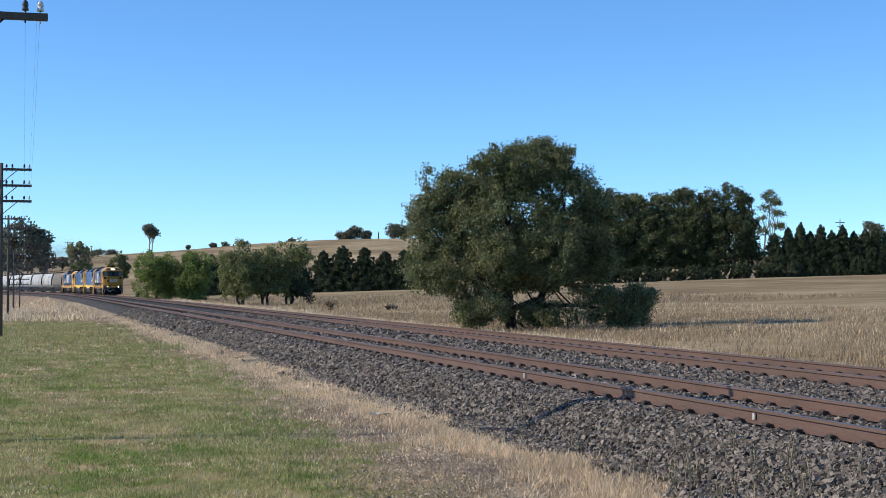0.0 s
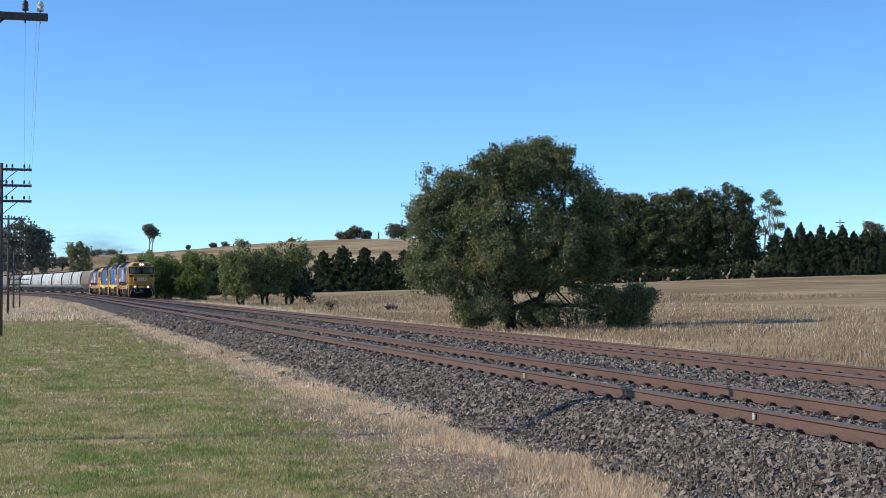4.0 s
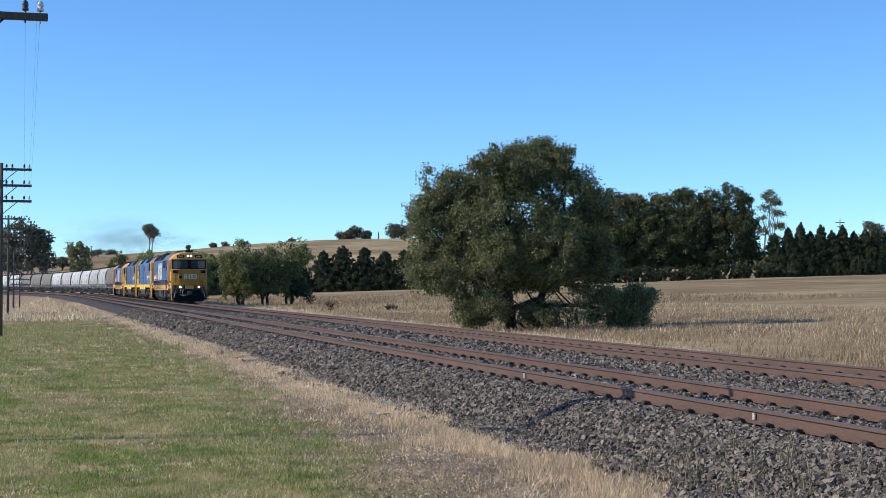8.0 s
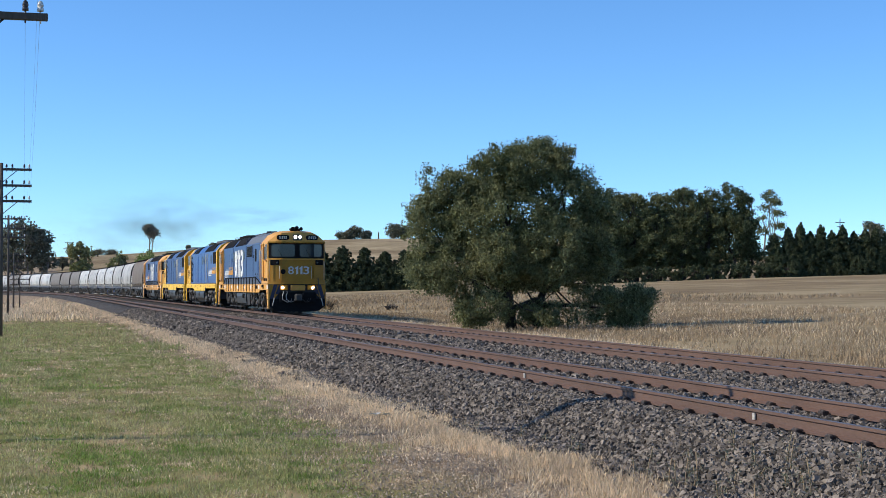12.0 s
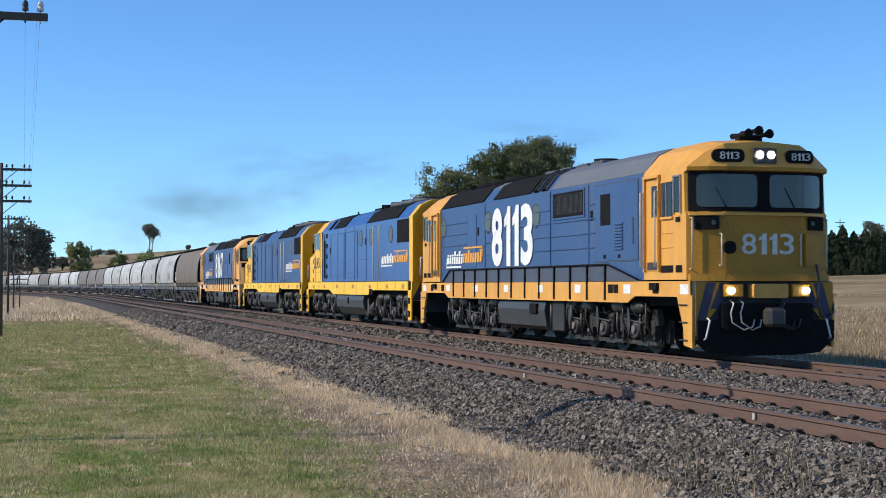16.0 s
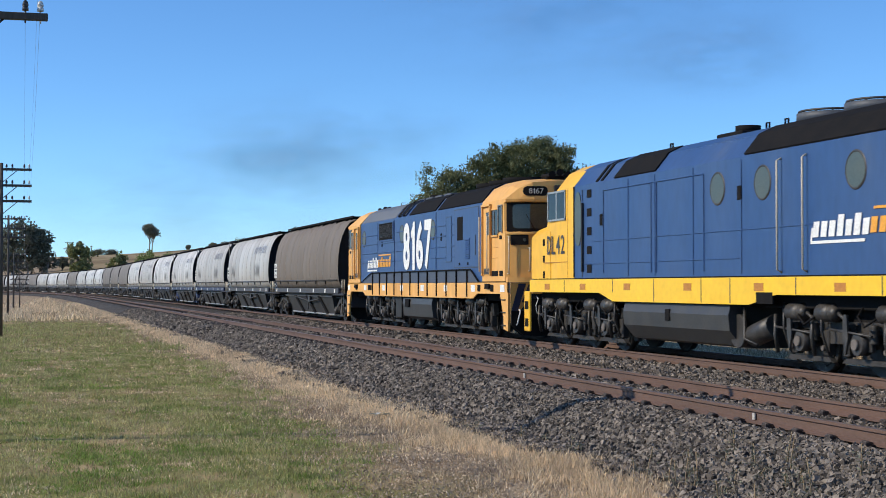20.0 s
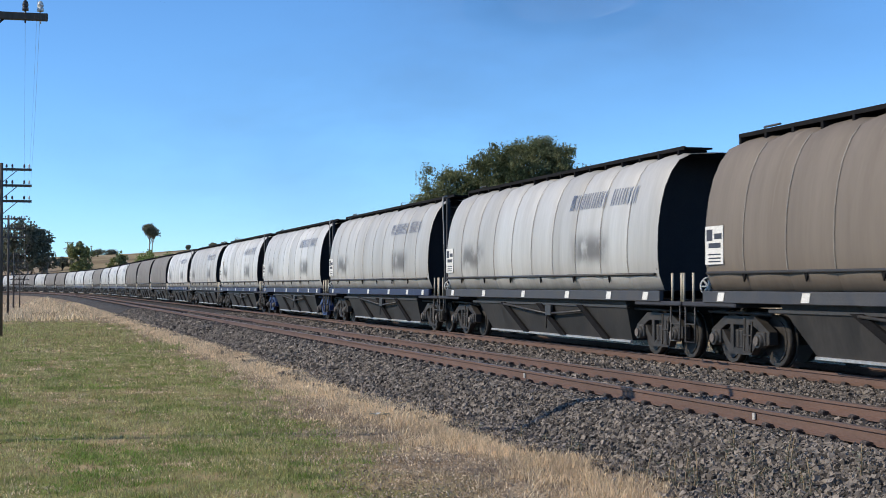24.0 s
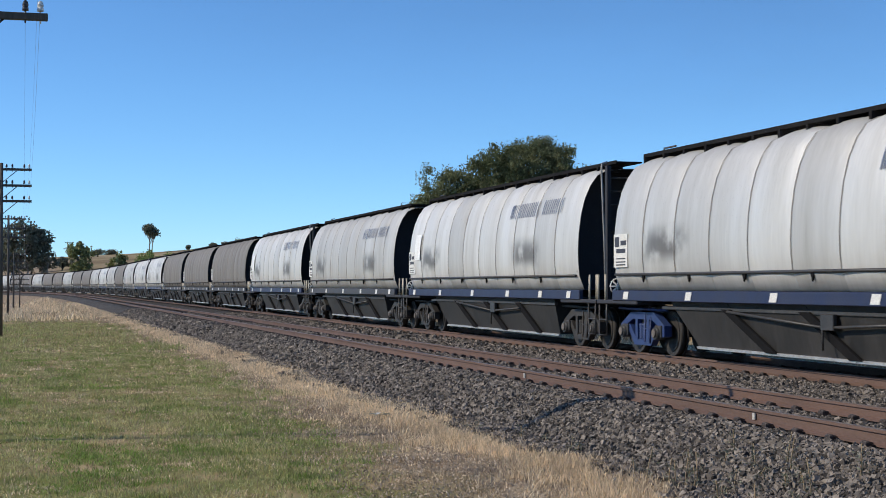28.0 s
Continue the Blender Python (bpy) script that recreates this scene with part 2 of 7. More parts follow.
def ground_mat():
    """Mown green verge, dry straw strip beside the ballast, pale stubble paddock beyond the line."""
    m = bpy.data.materials.new("paddock_ground"); m.use_nodes = True
    n, l = m.node_tree.nodes, m.node_tree.links
    p = n["Principled BSDF"]; p.inputs["Roughness"].default_value = 0.95; p.inputs["Specular IOR Level"].default_value = 0.1
    tc = n.new("ShaderNodeTexCoord"); sep = n.new("ShaderNodeSeparateXYZ"); l.new(tc.outputs["Object"], sep.inputs[0])
    def nz(sc, det, sx=1.0, sy=1.0):
        mp = n.new("ShaderNodeMapping"); mp.inputs["Scale"].default_value = (sx, sy, 1); l.new(tc.outputs["Object"], mp.inputs[0])
        t = n.new("ShaderNodeTexNoise"); t.inputs["Scale"].default_value, t.inputs["Detail"].default_value = sc, det
        l.new(mp.outputs[0], t.inputs["Vector"]); return t.outputs["Fac"]
    def ramp(f, stops):
        r = n.new("ShaderNodeValToRGB"); l.new(f, r.inputs[0])
        r.color_ramp.elements[0].position, r.color_ramp.elements[0].color = stops[0][0], (*stops[0][1], 1)
        r.color_ramp.elements[1].position, r.color_ramp.elements[1].color = stops[-1][0], (*stops[-1][1], 1)
        for q, c in stops[1:-1]:
            e = r.color_ramp.elements.new(q); e.color = (*c, 1)
        return r.outputs[0]
    def step(v, a, b):
        r = n.new("ShaderNodeMapRange"); r.interpolation_type = "SMOOTHSTEP"
        r.inputs[1].default_value, r.inputs[2].default_value = a, b; l.new(v, r.inputs[0]); return r.outputs[0]
    def math(op, a, b):
        q = n.new("ShaderNodeMath"); q.operation = op
        for i, v in enumerate((a, b)):
            if isinstance(v, (int, float)): q.inputs[i].default_value = v
            else: l.new(v, q.inputs[i])
        return q.outputs[0]
    def mix(f, a, b):
        q = n.new("ShaderNodeMix"); q.data_type = "RGBA"; l.new(f, q.inputs[0]); l.new(a, q.inputs[6]); l.new(b, q.inputs[7]); return q.outputs[2]
    green = ramp(nz(0.9, 6), [(0.3, (0.165, 0.18, 0.05)), (0.47, (0.25, 0.235, 0.085)), (0.60, (0.36, 0.285, 0.145)), (0.78, (0.45, 0.33, 0.19))])
    dry = ramp(nz(1.3, 6), [(0.3, (0.17, 0.125, 0.088)), (0.48, (0.27, 0.205, 0.14)), (0.6, (0.36, 0.28, 0.185)), (0.75, (0.48, 0.38, 0.25))])
    field = ramp(nz(0.035, 9, 1.0, 1.0), [(0.3, (0.20, 0.145, 0.085)), (0.45, (0.28, 0.21, 0.12)), (0.56, (0.35, 0.275, 0.16)), (0.70, (0.48, 0.385, 0.235))])
    streaks = ramp(nz(0.35, 9, 1.0, 1.0), [(0.25, (0.7, 0.7, 0.7)), (0.75, (1.15, 1.15, 1.15))])
    mul = n.new("ShaderNodeMix"); mul.data_type = "RGBA"; mul.blend_type = "MULTIPLY"; mul.inputs[0].default_value = 1.0
    l.new(field, mul.inputs[6]); l.new(streaks, mul.inputs[7])
    wob = math("MULTIPLY", math("SUBTRACT", nz(0.5, 4), 0.5), 3.4)
    yy = math("ADD", sep.outputs[1], wob)
    near = mix(step(yy, 3.6, 4.8), green, dry)
    # beyond the mown strip along the line it is all dry
    far_left = step(math("ADD", sep.outputs[0], math("MULTIPLY", wob, 6.0)), -85.0, -110.0)
    near = mix(far_left, near, dry)
    col = mix(step(sep.outputs[1], 13.0, 16.0), near, mul.outputs[2])
    l.new(col, p.inputs["Base Color"])
    bp = n.new("ShaderNodeBump"); bp.inputs["Strength"].default_value, bp.inputs["Distance"].default_value = 0.8, 0.06
    l.new(nz(14, 5), bp.inputs["Height"]); l.new(bp.outputs[0], p.inputs["Normal"])
    return m


M["ground"] = ground_mat()


def ballast_mat():
    # darker than the loose stones: shade in the gaps is painted into the bed
    m = mat("basalt_ballast", (0.060, 0.052, 0.045), (0.038, 0.033, 0.029), rough=0.9, scale=1.2, fine=16, bump=0.0)
    n, l = m.node_tree.nodes, m.node_tree.links
    tc = n.new("ShaderNodeTexCoord")
    v = n.new("ShaderNodeTexVoronoi"); v.inputs["Scale"].default_value = 17
    l.new(tc.outputs["Object"], v.inputs["Vector"])
    bp = n.new("ShaderNodeBump"); bp.inputs["Strength"].default_value, bp.inputs["Distance"].default_value = 1.0, 0.05; bp.invert = True
    l.new(v.outputs["Distance"], bp.inputs["Height"]); l.new(bp.outputs[0], n["Principled BSDF"].inputs["Normal"])
    return m


M["ballast"] = ballast_mat()


# ---- mesh helpers ----
def face(bm, vs, smooth=False):
    f = bm.faces.new(vs); f.smooth = smooth
    return f


def box(bm, x0, x1, y0, y1, z0, z1, bev=0.0):
    lo, hi = (x0, y0, z0), (x1, y1, z1)
    if bev <= 0:
        v = [bm.verts.new((x, y, z)) for x in (x0, x1) for y in (y0, y1) for z in (z0, z1)]
        for q in ((0, 1, 3, 2), (4, 6, 7, 5), (0, 4, 5, 1), (2, 3, 7, 6), (0, 2, 6, 4), (1, 5, 7, 3)):
            face(bm, [v[i] for i in q])
        return
    vs = {}
    for sx in (0, 1):
        for sy in (0, 1):
            for sz in (0, 1):
                s = (sx, sy, sz)
                for a in range(3):
                    c = [(hi if s[i] else lo)[i] + (0 if i == a else (-bev if s[i] else bev)) for i in range(3)]
                    vs[s, a] = bm.verts.new(c)
    def key(a, sa, b, sb, c, sc):
        s = [0, 0, 0]; s[a], s[b], s[c] = sa, sb, sc
        return tuple(s)
    for a in range(3):
        b, c = (a + 1) % 3, (a + 2) % 3
        for sa in (0, 1):
            face(bm, [vs[key(a, sa, b, i, c, j), a] for i, j in ((0, 0), (1, 0), (1, 1), (0, 1))])
            for sb in (0, 1):
                face(bm, [vs[key(a, sa, b, sb, c, 0), a], vs[key(a, sa, b, sb, c, 1), a], vs[key(a, sa, b, sb, c, 1), b], vs[key(a, sa, b, sb, c, 0), b]])
    for s in {k[0] for k in vs}:
        face(bm, [vs[s, 0], vs[s, 1], vs[s, 2]])


def prism(bm, prof, axis, c0, c1, smooth=False):
    """A polygon of (a, b) pairs drawn along axis 'x', 'y' or 'z' from c0 to c1."""
    def P(a, b, c):
        return {"x": (c, a, b), "y": (a, c, b), "z": (a, b, c)}[axis]
    v0 = [bm.verts.new(P(a, b, c0)) for a, b in prof]
    v1 = [bm.verts.new(P(a, b, c1)) for a, b in prof]
    n = len(prof)
    for i in range(n):
        face(bm, [v0[i], v0[(i + 1) % n], v1[(i + 1) % n], v1[i]], smooth)
    face(bm, v0); face(bm, v1[::-1])


def loft(bm, rings, smooth=False, closed=True, caps=True):
    vs = [[bm.verts.new(p) for p in r] for r in rings]
    n = len(vs[0])
    for a, b in zip(vs, vs[1:]):
        for i in range(n if closed else n - 1):
            face(bm, [a[i], a[(i + 1) % n], b[(i + 1) % n], b[i]], smooth)
    if caps and closed:
        face(bm, vs[0][::-1]); face(bm, vs[-1])


def tube(bm, p0, p1, r, seg=10, r2=None, smooth=True):
    p0, p1 = Vector(p0), Vector(p1)
    d = (p1 - p0).normalized()
    u = d.orthogonal().normalized(); w = d.cross(u)
    r2 = r if r2 is None else r2
    rings = [[p + (u * math.cos(t) + w * math.sin(t)) * q for t in [2 * math.pi * i / seg for i in range(seg)]] for p, q in ((p0, r), (p1, r2))]
    loft(bm, rings, smooth)


def bent(bm, pts, r, seg=6):
    """One connected tube through the points."""
    pts = [Vector(p) for p in pts]
    d0 = (pts[1] - pts[0]).normalized()
    u = d0.orthogonal().normalized()
    rings = []
    for i, p in enumerate(pts):
        d = (pts[min(i + 1, len(pts) - 1)] - pts[max(i - 1, 0)]).normalized()
        u = (u - d * u.dot(d)).normalized()
        w = d.cross(u)
        rings.append([p + (u * math.cos(t) + w * math.sin(t)) * r for t in [2 * math.pi * k / seg for k in range(seg)]])
    loft(bm, rings, True)


def disc(bm, c, axis, r, depth, seg=20):
    d = {"x": (1, 0, 0), "y": (0, 1, 0), "z": (0, 0, 1)}[axis]
    d = Vector(d) * depth / 2
    tube(bm, Vector(c) - d, Vector(c) + d, r, seg)


def mesh_of(name, bm, material):
    bmesh.ops.recalc_face_normals(bm, faces=bm.faces)
    me = bpy.data.meshes.new(name)
    bm.to_mesh(me); bm.free()
    me.materials.append(M[material])
    return me


def part(name, bm, material, parent, label="", m=None):
    ob = new(name, mesh_of(name, bm, material))
    ob.parent = parent
    if m is not None:
        ob.matrix_basis = m
    if label:
        tagged(ob, label)
    return ob


def shape(fn, *args, **kw):
    bm = bmesh.new(); fn(bm, *args, **kw)
    return bm


def boxp(name, dims, material, parent, label="", bev=0.01):
    return part(name, shape(box, *dims, bev), material, parent, label)


def fast_mesh(name, verts, faces, material):
    """verts (n, 3), faces (m, k): one mesh from arrays."""
    me = bpy.data.meshes.new(name)
    verts, faces = np.asarray(verts, np.float32), np.asarray(faces, np.int32)
    k = faces.shape[1]
    me.vertices.add(len(verts)); me.vertices.foreach_set("co", verts.ravel())
    me.loops.add(faces.size); me.loops.foreach_set("vertex_index", faces.ravel())
    me.polygons.add(len(faces)); me.polygons.foreach_set("loop_start", np.arange(0, faces.size, k, dtype=np.int32))
    me.polygons.foreach_set("use_smooth", np.zeros(len(faces), bool))
    me.update(calc_edges=True)
    me.materials.append(M[material])
    return me


def words(name, body, material, parent, m, width, height, bold=0.0):
    """Lettering in the built-in font, fitted to width and height, centred at the pose m."""
    cu = bpy.data.curves.new(name, "FONT")
    cu.body, cu.size, cu.offset, cu.extrude, cu.resolution_u = body, 1.0, bold, 0.003, 3
    tmp = new(name + "_tmp", cu)
    bpy.context.view_layer.update()
    me = bpy.data.meshes.new_from_object(tmp.evaluated_get(bpy.context.evaluated_depsgraph_get()))
    bpy.data.objects.remove(tmp); bpy.data.curves.remove(cu)
    co = np.array([v.co[:] for v in me.vertices])
    lo, hi = co.min(0), co.max(0)
    mid = (lo + hi) / 2
    for v in me.vertices:
        v.co = ((v.co.x - mid[0]) / (hi[0] - lo[0]) * width, (v.co.y - mid[1]) / (hi[1] - lo[1]) * height, v.co.z)
    me.materials.clear(); me.materials.append(M[material])
    ob = new(name, me); ob.parent = parent; ob.matrix_basis = m
    return ob


def lettering(name, body, material, parent, m, width, height, bold=0.0, slim="1I", gap=0.05):
    """Each character a part of its own, set side by side."""
    share = [0.55 if c in slim else 1.0 for c in body]
    free = width * (1 - gap * (len(body) - 1))
    x = -width / 2
    for c, q in zip(body, share):
        w = free * q / sum(share)
        at = m @ Matrix.Translation((x + w / 2, 0, 0))
        if c == "1":
            bm = bmesh.new()
            prism(bm, [((px - 0.5) * w, (pz - 0.5) * height) for px, pz in ((0.36, 0.0), (1.0, 0.0), (1.0, 1.0), (0.55, 1.0), (0.42, 0.9), (0.0, 0.8), (0.0, 0.66), (0.36, 0.7))], "z", -0.003, 0.003)
            part(name, bm, material, parent, m=at)
        else:
            words(name, c, material, parent, at, w, height, bold)
        x += w + gap * width


def on_side(x, y, z):
    return pose(x, y, z, 90, 0, 0)


def on_front(x, y, z):
    return Matrix.Translation((x, y, z)) @ Matrix(((0, 0, 1, 0), (1, 0, 0, 0), (0, 1, 0, 0), (0, 0, 0, 1)))


def on_rear(x, y, z):
    return Matrix.Translation((x, y, z)) @ Matrix(((0, 0, -1, 0), (-1, 0, 0, 0), (0, 1, 0, 0), (0, 0, 0, 1)))


# ---- the line: straight past the camera, easing into a bend behind ----
Y_FAR, Y_NEAR = 13.69, 9.04          # centres of the two tracks
BEND_X, BEND_K, BEND_EASE = -184.9, 0.000849, 70.3
_u = np.arange(0.0, 640.0, 0.5)
_th = np.where(_u < BEND_EASE, BEND_K * _u ** 2 / (2 * BEND_EASE), BEND_K * BEND_EASE / 2 + BEND_K * (_u - BEND_EASE))
_cx = BEND_X - np.concatenate(([0], np.cumsum(np.cos(_th[:-1] / 2 + _th[1:] / 2)) * 0.5))
_cy = -np.concatenate(([0], np.cumsum(np.sin(_th[:-1] / 2 + _th[1:] / 2)) * 0.5))


def line_at(s):
    """Point and heading of the far track's centre at s metres along it (s is x on the straight)."""
    u = max(BEND_X - s, 0.0)
    if u <= 0:
        return s, Y_FAR, 0.0
    return float(np.interp(u, _u, _cx)), Y_FAR + float(np.interp(u, _u, _cy)), float(np.interp(u, _u, _th))


def off_line(s, lat):
    x, y, th = line_at(s)
    return x - lat * math.sin(th), y + lat * math.cos(th)


S_TABLE = [s for s in np.concatenate((np.arange(60, BEND_X, -20.0), np.arange(BEND_X, -760, -8.0)))]
LINE_XY = np.array([line_at(s)[:2] for s in np.arange(200, -760, -4.0)])
LINE_TH = np.array([line_at(s)[2] for s in np.arange(200, -760, -4.0)])


def lateral(x, y):
    """Signed distance from the far track's centre, positive on the paddock side."""
    i = int(np.argmin((LINE_XY[:, 0] - x) ** 2 + (LINE_XY[:, 1] - y) ** 2))
    th = LINE_TH[i]
    return -(x - LINE_XY[i, 0]) * math.sin(th) + (y - LINE_XY[i, 1]) * math.cos(th)


def ease(v, a, b):
    t = min(max((v - a) / (b - a), 0.0), 1.0)
    return t * t * (3 - 2 * t)


def land(x, y):
    """Height of the ground."""
    lat = lateral(x, y)
    z = -0.62
    if lat > 5:
        e = lat - 5
        z += 0.031 * (e if e < 150 else 150 + (e - 150) * 0.3)
        z += (13.0 + 9.5 * ease(y, 10, 190)) * (1 - ease(y, 240, 460)) * ease(-x, 330, 860) * ease(lat, 6, 90) * (1 - 0.6 * ease(-x, 950, 2400))
    if lat < -8:
        z -= 1.1 * ease(-x, 105, 200) * ease(-lat, 8, 13)
    z += 0.05 * noise.noise((x * 0.12, y * 0.12, 0)) * (1 if abs(lat) > 8 else 0.5)
    if lat > 25:
        z += 0.5 * noise.noise((x * 0.012, y * 0.02, 3)) * ease(lat, 25, 90)
    return z


def build_ground():
    def axis(lo, hi, fine_lo, fine_hi, step, grow):
        v, q = [], fine_lo
        while q < fine_hi:
            v.append(q); q += step
        d = step
        while q < hi:
            v.append(q); d *= grow; q += d
        v.append(hi)
        q, d = fine_lo, step
        w = []
        while q > lo:
            d *= grow; q -= d; w.append(max(q, lo))
        return sorted(set(w + v))
    xs, ys = axis(-3600, 2500, -75, 5, 1.2, 1.07), axis(-2500, 3500, -4, 24, 1.0, 1.09)
    v = [(x, y, land(x, y)) for x in xs for y in ys]
    n = len(ys)
    f = [(i * n + j, (i + 1) * n + j, (i + 1) * n + j + 1, i * n + j + 1) for i in range(len(xs) - 1) for j in range(n - 1)]
    me = fast_mesh("ground", v, f, "ground")
    for q in me.polygons:
        q.use_smooth = True
    return tagged(new("ground", me), "mown green verge, dry straw strip and pale stubble paddock", "ground", kind="structure")


build_ground()


def sweep(prof, s_list, closed, rough_amp=0.0):
    rings = []
    for s in s_list:
        r = []
        for lat, z in prof:
            x, y = off_line(s, lat)
            dz = rough_amp * noise.noise((x * 1.7, y * 1.7, 1)) if rough_amp else 0
            r.append((x, y, z + dz))
        rings.append(r)
    n = len(prof)
    v = [p for r in rings for p in r]
    f = [(a * n + i, a * n + (i + 1) % n, (a + 1) * n + (i + 1) % n, (a + 1) * n + i) for a in range(len(rings) - 1) for i in range(n if closed else n - 1)]
    return v, f


LAT_NEAR = Y_NEAR - Y_FAR
BALLAST = [(-7.25, -0.66), (-6.9, -0.56), (-6.55, -0.38), (-6.2, -0.24), (-5.9, -0.205), (-5.0, -0.20), (-4.3, -0.205), (-3.5, -0.20), (-2.6, -0.23), (-2.0, -0.235), (-1.3, -0.205), (-0.4, -0.2), (0.4, -0.2), (1.3, -0.21), (1.8, -0.26), (2.5, -0.5), (2.9, -0.66)]


def build_ballast():
    s_list = list(np.arange(40, -70, -0.5)) + list(np.arange(-70, -640, -4.0))
    v, f = sweep(BALLAST, s_list, False, 0.03)
    ob = new("ballast_bed", fast_mesh("ballast_bed", v, f, "ballast"))
    tagged(ob, "crushed basalt ballast bed under two tracks, darkened as shade between stones", "ballast", kind="structure")


build_ballast()
HEAD = [(-0.036, -0.002), (-0.03, 0.0), (0.03, 0.0), (0.036, -0.002), (0.036, -0.036), (0.012, -0.045), (0.011, -0.13), (0.073, -0.158), (0.073, -0.170), (-0.073, -0.170), (-0.073, -0.158), (-0.011, -0.13), (-0.012, -0.045), (-0.036, -0.036)]


def build_track(name, lat0, label):
    root = tagged(new(name), label, "railway track", kind="structure")
    s_list = list(np.arange(60, BEND_X, -12.0)) + list(np.arange(BEND_X, -640, -5.0))
    for side in (-0.7525, 0.7525):
        v, f = sweep([(lat0 + side + a, b) for a, b in HEAD], s_list, True)
        me = fast_mesh("rail", v, f, "rail")
        me.materials.append(M["rail_top"])
        for i, q in enumerate(me.polygons):
            if i % len(HEAD) in (0, 1, 2):
                q.material_index = 1
        ob = new("rail", me); ob.parent = root
    # sleepers: singly near the camera, the rest in one mesh
    proto = mesh_of("sleeper", shape(box, -0.115, 0.115, -1.25, 1.25, -0.12, 0.0, 0.015), "sleeper")
    bm = bmesh.new()
    box(bm, -0.055, 0.055, -0.03, 0.03, 0.0, 0.018, 0.004)
    bent(bm, [(-0.05, 0.02, 0.02), (-0.05, 0.06, 0.045), (0.0, 0.075, 0.05), (0.05, 0.06, 0.045), (0.05, 0.0, 0.03), (0.01, -0.03, 0.02)], 0.016, 5)
    box(bm, -0.06, 0.06, 0.02, 0.09, -0.01, 0.045, 0.008)
    clip = mesh_of("rail_clip", bm, "clip")
    rng = np.random.RandomState(7 if lat0 else 8)
    far_v, far_f, s, k = [], [], 6.0, 0
    while s > -420:
        x, y = off_line(s, lat0)
        th = line_at(s)[2]
        if s > -66:
            o = new("sleeper", proto); o.parent = root
            o.matrix_basis = Matrix.Translation((x, y, -0.182 + rng.uniform(-0.006, 0.004))) @ pose(0, 0, 0, 0, 0, rng.uniform(-1, 1))
            for side in (-0.7525, 0.7525):
                for flip in (0, 180):
                    c = new("rail_clip", clip); c.parent = root
                    c.matrix_basis = Matrix.Translation((x + rng.uniform(-0.01, 0.01), y + side + (-0.095 if flip else 0.095), -0.170)) @ pose(0, 0, 0, 0, 0, flip + rng.uniform(-6, 6))
        else:
            for side in (-0.7525, 0.7525):
                for dlt in (-0.1, 0.1):
                    qx, qy = off_line(s, lat0 + side + dlt)
                    b = len(far_v)
                    for px in (-0.07, 0.07):
                        for py in (-0.05, 0.05):
                            for pz in (-0.18, -0.105):
                                far_v.append((qx + px, qy + py, pz))
                    far_f += [tuple(b + i for i in q) for q in ((0, 1, 3, 2), (4, 6, 7, 5), (0, 4, 5, 1), (2, 3, 7, 6), (1, 5, 7, 3))]
        s -= 0.7; k += 1
    far = new("far_rail_clips", fast_mesh("far_rail_clips", far_v, far_f, "clip")); far.parent = root
    tagged(far, kind="stuff")
    return root


track_near = build_track("track_near", LAT_NEAR, "rusty railway track beside the verge")
track_far = build_track("track_far", 0.0, "railway track that carries the train")
boxp("tag_plate", (-24.66, -24.60, 8.245, 8.268, -0.13, -0.05), "clip_pale", track_near, "small white plate on the rail web", 0.003)
boxp("tag_plate", (-16.26, -16.20, 8.245, 8.268, -0.13, -0.05), "clip_pale", track_near, "small white plate on the rail web", 0.003)

# ---- locomotives ----
HALF = 1.45
ARCH = [(-HALF, 1.55), (-HALF, 3.70), (-1.14, 4.08), (-0.80, 4.24), (0.0, 4.30), (0.80, 4.24), (1.14, 4.08), (HALF, 3.70), (HALF, 1.55)]
WHEELS = []
CAB_W = 1.485                        # the cabs stand a little proud of the body


def wheelset(parent, x, r, z=None):
    bm = bmesh.new()
    for s in (-1, 1):
        disc(bm, (0, s * 0.745, 0), "y", r, 0.12, 24)
        disc(bm, (0, s * 0.66, 0), "y", r + 0.03, 0.03, 24)
        disc(bm, (0, s * 0.815, 0), "y", r * 0.82, 0.02, 20)
    tube(bm, (0, -1.05, 0), (0, 1.05, 0), 0.085, 10)
    ob = part("wheelset", bm, "bogie_black", parent, m=Matrix.Translation((x, 0, r)))
    ob["roll"] = r
    WHEELS.append(ob)
    return ob


def spring(bm, x, y, z0, z1, r, coils):
    """One coil spring as a ribbed column."""
    rings = []
    for i in range(coils * 2 + 1):
        q = r if i % 2 else r * 0.72
        rings.append([(x + q * math.cos(t), y + q * math.sin(t), z0 + (z1 - z0) * i / (coils * 2)) for t in [2 * math.pi * j / 9 for j in range(9)]])
    loft(bm, rings, True)


